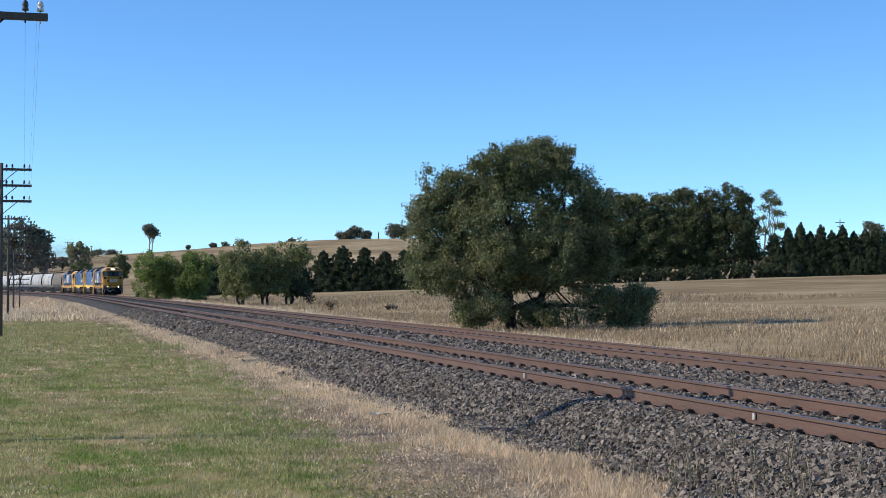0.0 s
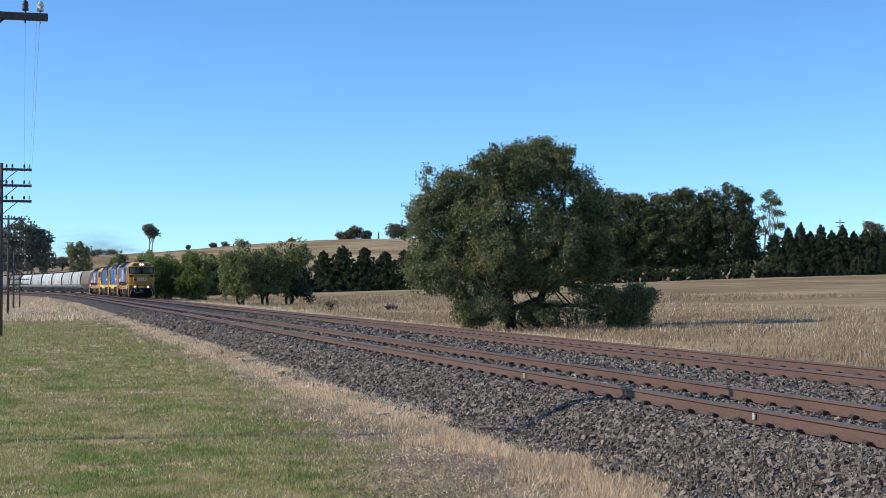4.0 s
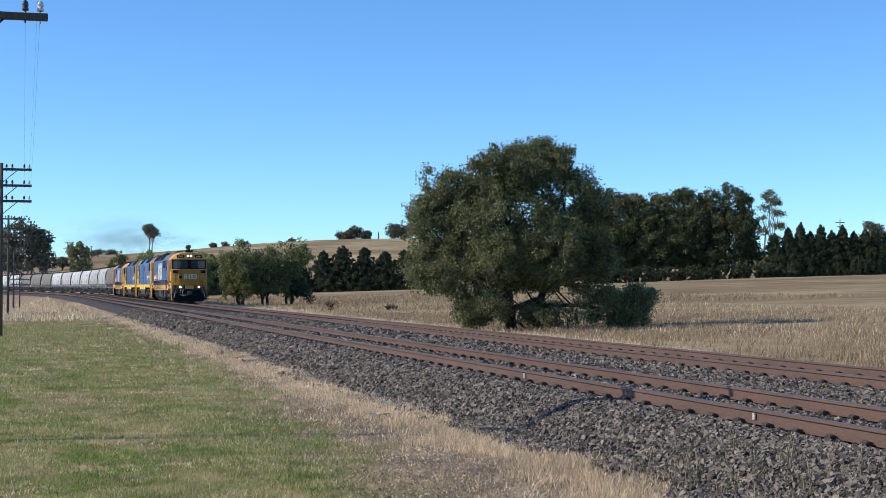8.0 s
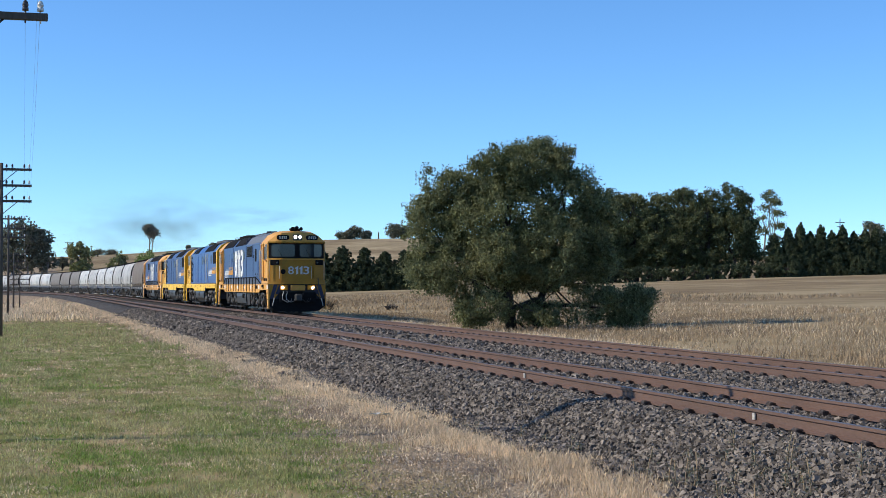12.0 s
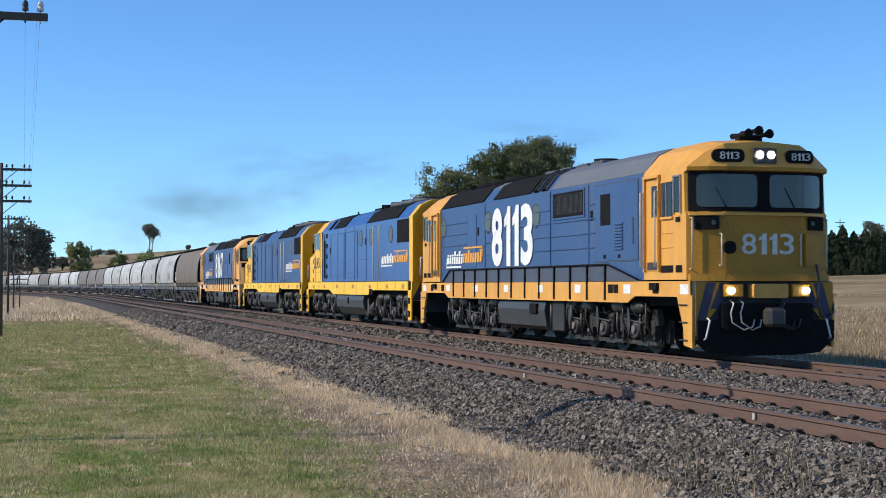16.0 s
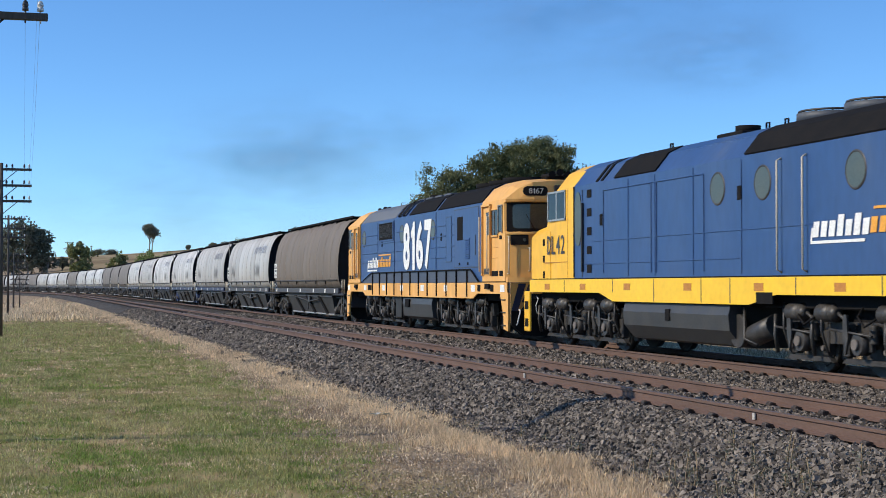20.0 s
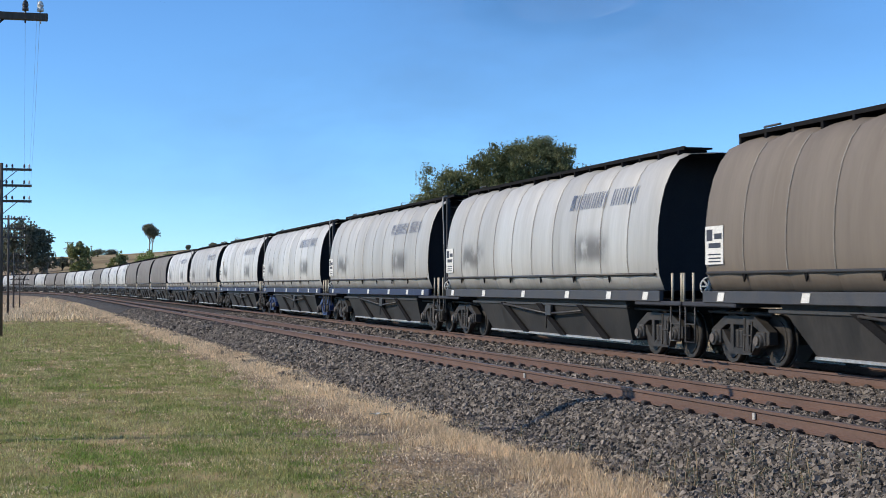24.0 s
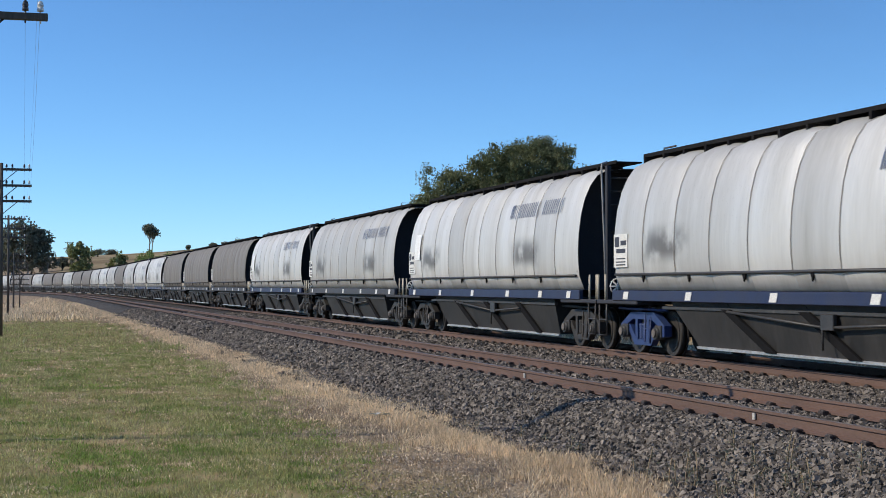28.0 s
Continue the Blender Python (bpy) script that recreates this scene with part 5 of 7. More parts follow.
def wagon_bogie(root, cx, paint):
    bog = new("bogie"); bog.parent = root; bog.matrix_basis = Matrix.Translation((cx, 0, 0))
    for s in (-1, 1):
        y = s * 1.02
        bm = bmesh.new()
        prism(bm, [(-1.15, 0.40), (-1.15, 0.62), (-0.6, 0.88), (0.6, 0.88), (1.15, 0.62), (1.15, 0.40), (0.98, 0.37), (0.90, 0.58), (0.5, 0.73), (-0.5, 0.73), (-0.90, 0.58), (-0.98, 0.37)], "y", y - 0.08, y + 0.08)
        prism(bm, [(-0.86, 0.62), (-0.68, 0.62), (-0.32, 0.31), (0.32, 0.31), (0.68, 0.62), (0.86, 0.62), (0.44, 0.19), (-0.44, 0.19)], "y", y - 0.07, y + 0.07)
        for x in (-0.3, 0.3):
            box(bm, x - 0.06, x + 0.06, y - 0.078, y + 0.078, 0.28, 0.76)
        part("side_frame", bm, paint, bog)
        for x in (-0.88, 0.88):
            bm = bmesh.new(); disc(bm, (x, s * 1.12, 0.46), "y", 0.13, 0.16, 12)
            box(bm, x - 0.16, x + 0.16, s * 1.08 - 0.06, s * 1.08 + 0.06, 0.36, 0.62, 0.02)
            cap = part("axle_box", bm, "steel_dark", bog)
            # pale grey cap, its highlight put into the colour
            part("axle_cap", shape(disc, (x, s * 1.215, 0.46), "y", 0.085, 0.04, 10), "sleeper", cap, "round bearing cap, paler as a painted highlight")
        for x in (-0.16, 0.0, 0.16):
            part("coil_spring", shape(spring, x, s * 1.02, 0.30, 0.64, 0.075, 6), paint, bog)
        bm = bmesh.new()
        bent(bm, [(0.42, s * 1.2, 0.86), (0.42, s * 1.22, 0.26), (0.70, s * 1.22, 0.26), (0.70, s * 1.2, 0.80)], 0.02, 5)
        tube(bm, (0.42, s * 1.21, 0.55), (0.70, s * 1.21, 0.55), 0.016, 5)
        part("safety_hanger", bm, paint, bog)
        part("brake_rod", shape(tube, (-1.25, s * 1.1, 0.95), (1.3, s * 1.1, 0.93), 0.03, 6), paint, bog)
    boxp("bolster", (-0.25, 0.25, -1.0, 1.0, 0.5, 0.85), "grime", bog, "", 0.03)
    for x in (-0.88, 0.88):
        wheelset(bog, x, 0.46)
    return bog


def grain_wagon(paint, sill_paint, bogie_paint, lettered, label):
    root = tagged(new("grain_wagon"), label, "hopper wagon", "grain wagons behind the locomotives")
    framed = sill_paint == "sill_blue"
    # shell: ten pressed panels with shallow seams
    prof = W_SIDE + [(-y, z) for y, z in W_SIDE[-2::-1]]
    n = 10
    for i in range(n):
        x0, x1 = -BODY + 2 * BODY * i / n, -BODY + 2 * BODY * (i + 1) / n
        rings = []
        for x, d in ((x0, -0.012), (x0 + 0.05, 0.0), (x0 + 0.35, 0.022), (x0 + 0.8, 0.034), (x1 - 0.3, 0.026), (x1 - 0.05, 0.0), (x1, -0.012)):
            rings.append([(x, y + (d if y > 0 else -d) * (1 if abs(y) > 0.3 else 0), z + (d if z > 3.6 else 0)) for y, z in prof])
        part("hopper_panel", shape(loft, rings, True, True, False), paint, root)
    for i in range(1, n):
        x = -BODY + 2 * BODY * i / n
        for s in (-1, 1):
            bm = bmesh.new()
            edge = [(-y * s * 1.0, z) for y, z in W_SIDE[1:-1]]
            w = 0.011
            loft(bm, [[(x + dx, y - s * q, z) for y, z in edge] for dx, q in ((-w, 0.0), (-w, -0.006), (w, -0.006), (w, 0.0))], False, False, False)
            part("seam", bm, "seam", root)
    for s in (-1, 1):
        bm = bmesh.new()
        inner = [(y * 0.985, z) for y, z in prof]
        xe = s * (BODY - 0.02)
        v0 = [bm.verts.new((xe, y, z)) for y, z in inner]
        v1 = [bm.verts.new((xe - s * 1.25, y * 0.97, max(z, 1.2) if z > 1.5 else 1.2)) for y, z in inner]
        m = len(inner)
        for i in range(m):
            face(bm, [v0[i], v0[(i + 1) % m], v1[(i + 1) % m], v1[i]])
        face(bm, v1)
        part("end_bulkhead", bm, "hop_end", root, "black recessed wagon end")
        bm = bmesh.new()
        for y in (0.5, 0.9):
            tube(bm, (s * (BODY + 0.1), y, 1.3), (s * (BODY + 0.1), y, 4.05), 0.022, 6)
        for i in range(9):
            tube(bm, (s * (BODY + 0.1), 0.5, 1.5 + i * 0.3), (s * (BODY + 0.1), 0.9, 1.5 + i * 0.3), 0.014, 5)
        part("end_ladder", bm, "steel_dark", root)
        for y in (-1.4, 1.4):
            bm = bmesh.new()
            for dx in (0.62, 1.05):
                tube(bm, (s * (BODY + dx), y, 1.12), (s * (BODY + dx), y, 1.68), 0.026, 6)
            part("hand_grip", bm, "beige", root, "short pale end handrails")
            bm = bmesh.new()
            x0, x1 = s * (BODY + 0.55), s * (BODY + 0.98)
            bent(bm, [(x0, y, 1.12), (x0, y, 0.36), (x1, y, 0.36), (x1, y, 1.12)], 0.02, 5)
            tube(bm, (x0, y, 0.7), (x1, y, 0.7), 0.016, 5)
            part("stirrup_step", bm, "steel_dark", root)
        boxp("end_platform", (min(s * (BODY - 1.2), s * (BODY + 1.06)), max(s * (BODY - 1.2), s * (BODY + 1.06)), -1.44, 1.44, 1.04, 1.13), "hop_end", root, "", 0.02)
        # end frame at the leading end of the newer wagons: uprights, rungs and the tall corner pipe
        if framed and s > 0:
            for y in (-1.0, 1.0):
                boxp("end_post", (min(s * 8.45, s * 8.57), max(s * 8.45, s * 8.57), y - 0.05, y + 0.05, 1.1, 4.12), "hop_end", root, "", 0.01)
                part("corner_pipe", shape(bent, [(s * 8.80, y * 1.16, 0.62), (s * 8.74, y * 1.18, 2.4), (s * 8.62, y * 1.2, 4.0), (s * 8.60, y * 1.18, 4.16), (s * 8.55, y * 1.04, 4.20)], 0.024, 6), "pole_grey", root, "tall grey corner pipe")
            bm = bmesh.new()
            for k in range(9):
                tube(bm, (s * 8.5, -1.0, 1.45 + k * 0.3), (s * 8.5, 1.0, 1.45 + k * 0.3), 0.022, 5)
            part("end_rungs", bm, "steel_dark", root)
        bm = bmesh.new()
        for y in (-1.3, 1.3):
            tube(bm, (s * 7.0, y, 3.35), (s * 7.72, y * 1.11, 1.75), 0.006, 4)
        part("end_stay", bm, "seam", root)
        coupler(root, s * 8.2, s)
        part("brake_hose", shape(bent, [(s * 8.35, -0.55, 0.98), (s * 8.55, -0.6, 0.62), (s * 8.75, -0.5, 0.48), (s * 8.86, -0.42, 0.52)], 0.024, 6), "black", root, "hanging black brake hose")
    bm = bmesh.new()
    x, y = -BODY - 0.12, -1.32
    for i in range(4):
        a = math.pi * i / 4
        tube(bm, (x, y - 0.16 * math.cos(a), 1.42 + 0.16 * math.sin(a)), (x, y + 0.16 * math.cos(a), 1.42 - 0.16 * math.sin(a)), 0.018, 5)
    bent(bm, [(x, y + 0.17 * math.cos(math.pi * i / 6), 1.42 + 0.17 * math.sin(math.pi * i / 6)) for i in range(13)], 0.016, 5)
    part("brake_wheel", bm, "placard", root, "white hand brake wheel")
    for s in (-1, 1):
        y = s * 1.46
        bm = bmesh.new(); tube(bm, (-BODY + 0.1, y, 1.665), (BODY - 0.1, y, 1.665), 0.03, 6)
        part("pipe_rail", bm, "steel_dark", root, "dark pipe along the side")
        bm = bmesh.new()
        for x in (-6.2, -4.0, -1.7, 0.7, 3.0, 5.2):
            prism(bm, [(x - 0.09, 1.69), (x + 0.09, 1.69), (x, 1.50)], "y", min(y - s * 0.03, y), max(y - s * 0.03, y))
        part("pipe_brackets", bm, "black", root)
        ys = sorted((s * 1.36, s * 1.46))
        sill = boxp("side_sill", (-BODY - 0.1, BODY + 0.1, *ys, 1.12, 1.335), sill_paint, root, "long side sill with white patches", 0.012)
        for x in (-7.1, -4.0, -0.6, 2.6, 5.2, 7.2):
            bm = shape(prism, [(x - 0.16, 1.15), (x + 0.10, 1.15), (x + 0.16, 1.31), (x - 0.10, 1.31)], "y", min(s * 1.465, s * 1.47), max(s * 1.465, s * 1.47))
            part("reflector", bm, "placard", sill, "white reflective patch")
        ys = sorted((s * 1.22, s * 1.30))
        boxp("lower_rail", (-5.6, 5.8, *ys, 0.96, 1.03), "steel_dark", root, "", 0.01)
    # discharge trough: four bays parted by slanting straps
    for x0, x1, b0, b1 in ((-5.2, -2.75, -4.25, -1.25), (-2.72, 0.12, -1.22, 1.52), (0.15, 2.97, 1.55, 4.30), (3.0, 5.75, 4.33, 5.70)):
        bm = bmesh.new()
        a = [(x0, 1.12), (x1, 1.12), (b1, 0.27), (b0, 0.27)]
        v0 = [bm.verts.new((x, -1.30 if z > 1 else -1.12, z)) for x, z in a]
        v1 = [bm.verts.new((x, 1.30 if z > 1 else 1.12, z)) for x, z in a]
        for j in range(4):
            face(bm, [v0[j], v0[(j + 1) % 4], v1[(j + 1) % 4], v1[j]])
        face(bm, v0); face(bm, v1[::-1])
        ch = part("hopper_chute", bm, "chute", root, "dark discharge chute")
        for s in (-1, 1):
            ys = sorted((s * 1.10, s * 1.17))
            boxp("chute_rim", (b0, b1, *ys, 0.22, 0.275), "chute_rim", ch, "worn bright rim", 0.008)
            if b1 < 5:
                bm = bmesh.new()
                vs = [[bm.verts.new((x + q, s * (y + d), z)) for x, y, z in ((x1 - 0.10, 1.29, 1.0), (x1 + 0.25, 1.29, 1.0), (b1 + 0.22, 1.135, 0.26), (b1 - 0.16, 1.135, 0.26))] for q, d in ((0, 0.0), (0, 0.06))]
                for j in range(4):
                    face(bm, [vs[0][j], vs[0][(j + 1) % 4], vs[1][(j + 1) % 4], vs[1][j]])
                face(bm, vs[0]); face(bm, vs[1][::-1])
                part("strap", bm, "black", ch, "slanting black strap")
    bm = bmesh.new()
    tube(bm, (-2.6, -1.34, 0.96), (0.9, -1.34, 0.76), 0.028, 6); tube(bm, (0.9, -1.34, 0.76), (3.2, -1.34, 0.86), 0.028, 6)
    box(bm, 0.8, 1.2, -1.38, -1.3, 0.72, 0.98, 0.01); tube(bm, (0.85, -1.36, 0.4), (0.85, -1.36, 0.98), 0.02, 6)
    part("discharge_gear", bm, "steel_dark", root)
    bm = bmesh.new()
    fore = 8.55 if framed else 7.7
    box(bm, -7.65, fore, -0.80, -0.20, 4.19, 4.225)
    box(bm, -7.65, fore, -0.82, -0.79, 4.175, 4.25)
    for i in range(16):
        box(bm, -7.6 + i, -7.52 + i, -0.84, -0.22, 4.03, 4.18)
    part("roof_walkway", bm, "black", root, "dark roof walkway")
    bm = bmesh.new()
    for i in range(5):
        box(bm, -5.6 + i * 2.6, -4.6 + i * 2.6, -0.2, 0.5, 4.12, 4.28, 0.03)
    part("roof_hatch", bm, "grime", root, "row of roof hatches")
    bm = bmesh.new(); x = -6.95
    bent(bm, [(x, -0.65, 4.1), (x, -0.65, 4.32), (x + 0.6, -0.65, 4.32)], 0.022, 5)
    part("walkway_rail", bm, "steel_dark", root)
    # placard at the trailing end, sooty smudges, faded lettering as bars
    bm = bmesh.new(); box(bm, -7.66, -6.92, -1.503, -1.496, 1.82, 2.52)
    pl = part("placard", bm, "placard", root, "white data placard with dark bars")
    bm = bmesh.new()
    box(bm, -7.60, -7.36, -1.507, -1.504, 2.25, 2.46); box(bm, -7.28, -6.98, -1.507, -1.504, 2.28, 2.38)
    for z in (2.12, 1.99, 1.92, 1.86):
        box(bm, -7.52, -7.02, -1.507, -1.504, z, z + (0.09 if z > 2.05 else 0.025))
    part("placard_bars", bm, "ink", pl)
    if lettered:
        # thin upright bars in two groups for the faded name
        x, bm = 2.62, bmesh.new()
        pts = [(1.362, 3.16), (1.33, 3.28), (1.295, 3.40), (1.25, 3.52)]
        for i in range(14):
            if i == 8:
                part("name_bars", bm, "ink_faded", root, "faded blue-grey lettering as plain bars")
                bm = bmesh.new()
            else:
                for k in ((0.0, 0.085, 0.175) if i in (0, 2) else (0.0,) if i == 3 else (0.0, 0.14)):
                    rows = [[bm.verts.new((x + k + q + 0.06 * (z - 3.16), -y - 0.042, z)) for q in (0, 0.045)] for y, z in pts]
                    for p, q in zip(rows, rows[1:]):
                        face(bm, [p[0], p[1], q[1], q[0]])
            x += 0.13 if i == 3 else 0.33 if i in (0, 2) else 0.29
        part("name_bars", bm, "ink_faded", root, "faded blue-grey lettering as plain bars")
    for cx in (7.05, -7.1):
        wagon_bogie(root, cx, bogie_paint)
    return root


L81, LDL, GAP_L, LEAD_TO_WAGONS = 20.0, 18.5, 1.486, 82.45
VEHICLES = []      # (thing, metres from the leading end to its middle)
lead = boxy_loco("8113", 1, "blue_faded", True, (-2.62, 0.78), (-7.15, -3.6), "faded blue and ochre twin-cab diesel locomotive, lit headlights, leading the train")
VEHICLES.append((lead, L81 / 2))
u = L81 + GAP_L
second = hood_loco("DL45", "blue", "yellow", "clean bright blue and yellow diesel locomotive with rounded nose, coupled second")
VEHICLES.append((second, u + LDL / 2)); u += LDL + GAP_L
third = hood_loco("DL42", "blue_dusty", "yellow", "dusty blue and yellow diesel locomotive with rounded nose, coupled third")
VEHICLES.append((third, u + LDL / 2)); u += LDL + GAP_L
fourth = boxy_loco("8167", -1, "blue_dusty", False, (-1.2, 2.4), (-6.6, -3.1), "dusty blue and ochre twin-cab diesel locomotive ahead of the wagons")
VEHICLES.append((fourth, u + L81 / 2))
KINDS = {
    "brown": ("hop_brown", "sill_dark", "bogie_black", False, "brown grime-covered steel grain hopper wagon"),
    "grey": ("hop_grey", "sill_dark", "bogie_black", True, "weathered grey aluminium grain hopper wagon with dark sill"),
    "light": ("hop_light", "sill_blue", "bogie_black", True, "pale silver aluminium grain hopper wagon with navy sill"),
    "blue_bogie": ("hop_light", "sill_blue", "bogie_blue", True, "pale silver grain hopper wagon on blue-painted bogies"),
    "mid": ("hop_grey", "sill_blue", "bogie_black", True, "sooty grey aluminium grain hopper wagon with navy sill"),
    "dark": ("hop_dark", "sill_dark", "bogie_black", False, "dark grey grime-covered grain hopper wagon"),
}
ORDER = "brown grey mid blue_bogie light grey light dark dark dark light light grey dark grey light grey dark dark grey dark dark grey dark dark grey dark dark dark".split()
first = {}
for i, kind in enumerate(ORDER):
    if kind in first:
        w = copy_thing(first[kind], Matrix.Identity(4))
        WHEELS += [o for o in w.children_recursive if "roll" in o.keys()]
    else:
        w = first[kind] = grain_wagon(*KINDS[kind])
    if i == 4:
        bm = bmesh.new()
        edge = [(-y - 0.0, z) for y, z in W_SIDE[3:6]]
        loft(bm, [[(x, -y - 0.044, z) for y, z in edge] for x in (-6.95, -6.3)], False, False, False)
        part("notice_panel", bm, "white", w, "large white notice panel")
    VEHICLES.append((w, LEAD_TO_WAGONS + (i + 0.5) * PITCH))


def train_front(t):
    """Where the leading end is along the line at t seconds: it slows a little on the grade."""
    q = t - 16.0
    return -26.585 + 12.6404 * q - 0.0221 * q * q


def place_on_line(s):
    x, y, th = line_at(s)
    return Matrix.Translation((x, y, 0)) @ Matrix.Rotation(th, 4, "Z")


# ---- telegraph line along the verge ----
ARMS = (0.0, -0.66, -1.30)           # below the top arm
PINS = (0.2, 0.43, 0.9, 1.1)


def telegraph_pole(x, y, base, top):
    root = tagged(new("telegraph_pole"), "weathered timber telegraph pole with three crossarms on the verge", "telegraph pole", "telegraph poles along the line")
    root.matrix_basis = Matrix.Translation((x, y, base))
    h = top - base
    bm = bmesh.new(); tube(bm, (0, 0, -0.3), (0, 0, h + 0.25), 0.095, 12, 0.075)
    part("pole", bm, "timber", root)
    for dz in ARMS:
        bm = bmesh.new(); box(bm, -0.17, -0.08, -1.2, 1.2, h + dz - 0.05, h + dz + 0.05, 0.008)
        arm = part("crossarm", bm, "timber", root, "dark timber crossarm")
        for s in (-1, 1):
            bm = bmesh.new(); tube(bm, (-0.13, s * 0.62, h + dz - 0.04), (-0.1, s * 0.06, h + dz - 0.52), 0.018, 6)
            part("brace", bm, "steel_dark", arm)
            for i, p in enumerate(PINS):
                bm = bmesh.new(); yy = s * p
                tube(bm, (-0.125, yy, h + dz - 0.09), (-0.125, yy, h + dz + 0.12), 0.012, 6)
                for z0, z1, r0, r1 in ((0.08, 0.13, 0.045, 0.042), (0.13, 0.15, 0.03, 0.045), (0.15, 0.2, 0.045, 0.035), (0.2, 0.225, 0.035, 0.015)):
                    tube(bm, (-0.125, yy, h + dz + z0), (-0.125, yy, h + dz + z1), r0, 10, r1)
                part("insulator", bm, "porcelain" if (i == 3) else "insul_dark", arm, "white porcelain insulator" if i == 3 else "")
    return root


POLES = [(-21.5, -0.85, -0.62, 6.42), (-64.8, -0.75, -0.62, 6.2), (-112.8, -0.8, -0.65, 6.2), (-161, -0.6, -1.30, 4.55), (-209, 0.0, -1.7, 2.95)]
for q in POLES:
    telegraph_pole(*q)
for dz, p in ((ARMS[2], 0.9), (ARMS[2], 1.1), (ARMS[0], 1.1)):
    for a, b in zip(POLES, POLES[1:]):
        bm = bmesh.new()
        p0, p1 = Vector((a[0] - 0.125, a[1] + p, a[3] + dz + 0.17)), Vector((b[0] - 0.125, b[1] + p, b[3] + dz + 0.17))
        bent(bm, [p0.lerp(p1, i / 14) - Vector((0, 0, 0.55 * 4 * (i / 14) * (1 - i / 14))) for i in range(15)], 0.0022, 4)
        ob = new("overhead_wire", mesh_of("overhead_wire", bm, "wire"))
        tagged(ob, "thin sagging telegraph wire between two poles", "wire", "telegraph wires")


# ---- trees ----
def quads(cent, size, rng, rise=0.0, aspect=0.55):
    """Small leaf quads at random tilts about the given centres."""
    n = len(cent)
    a = rng.normal(size=(n, 3)); a[:, 2] += rise; a /= np.linalg.norm(a, axis=1)[:, None]
    b = rng.normal(size=(n, 3)); b -= (a * b).sum(1)[:, None] * a; b /= np.linalg.norm(b, axis=1)[:, None]
    s = (size * rng.uniform(0.6, 1.3, n))[:, None]
    v = np.stack([cent - a * s, cent - b * s * aspect, cent + a * s, cent + b * s * aspect], 1).reshape(-1, 3)
    return v, np.arange(n * 4).reshape(-1, 4)


def clumps(centres, radius, per, rng):
    n = len(centres)
    d = np.clip(rng.normal(size=(n, per, 3)), -1.5, 1.5) * np.asarray(radius).reshape(-1, 1, 1) * 0.55
    return (np.asarray(centres)[:, None, :] + d).reshape(-1, 3)


def in_lobes(lobes, count, rng):
    """Clump centres, mostly near the skins of the lobes (x, y, z, rx, ry, rz)."""
    vol = np.array([(l[3] * l[4] * l[5]) ** 0.75 for l in lobes]); vol /= vol.sum()
    pick = rng.choice(len(lobes), count, p=vol)
    L = np.array(lobes)[pick]
    d = rng.normal(size=(count, 3)); d /= np.linalg.norm(d, axis=1)[:, None]
    r = rng.uniform(0.35, 1.0, count) ** 0.55 * rng.uniform(0.85, 1.12, count)
    return L[:, :3] + d * r[:, None] * L[:, 3:]


def limb(bm, p0, p1, r0, r1, rng, bends=4):
    p0, p1 = Vector(p0), Vector(p1)
    pts = [p0.lerp(p1, i / bends) + Vector(rng.normal(size=3)) * (0 if i in (0, bends) else 0.05 * (p1 - p0).length) for i in range(bends + 1)]
    for i, (a, b) in enumerate(zip(pts, pts[1:])):
        tube(bm, a, b, r0 + (r1 - r0) * i / bends, 7, r0 + (r1 - r0) * (i + 1) / bends)


def tree(name, x, y, lobes, trunks, leaf, bark, n_clumps, per, size, radius, seed, label, category="tree", group="", turn=0.0, sink=0.1, sprays=0, spray=0.7, rise=0.0, aspect=0.55):
    rng = np.random.RandomState(seed)
    root = tagged(new(name), label, category, group)
    root.matrix_basis = pose(x, y, land(x, y) - sink, 0, 0, turn)
    c = in_lobes(lobes, n_clumps, rng)
    if sprays:
        # a third of the foliage stands out in uneven sprays at the branch ends
        hub = in_lobes(lobes, sprays, rng)
        ends = in_lobes([(*h, *(spray * rng.uniform(0.65, 1.25, 3))) for h in hub], n_clumps // 3, rng)
        c = np.concatenate((c[:n_clumps - len(ends)], ends))
    c[:, 2] = np.maximum(c[:, 2], 0.25)
    v, f = quads(clumps(c, np.full(len(c), radius) * rng.uniform(0.6, 1.4, len(c)), per, rng), size, rng, rise, aspect)
    v[:, 2] = np.maximum(v[:, 2], 0.02)
    ob = new("crown", fast_mesh("crown", v, f, leaf)); ob.parent = root
    bm = bmesh.new()
    for p0, p1, r0, r1 in trunks:
        limb(bm, p0, p1, r0, r1, rng)
    ends = c[rng.choice(len(c), min(len(c), 26), replace=False)]
    for e in ends:
        t = trunks[rng.randint(len(trunks))]
        q = 0.35 + 0.6 * rng.rand()
        s = Vector(t[0]).lerp(Vector(t[1]), q)
        limb(bm, s, e, t[2] * 0.35, 0.015, rng, 3)
    part("trunk", bm, bark, root)
    return root


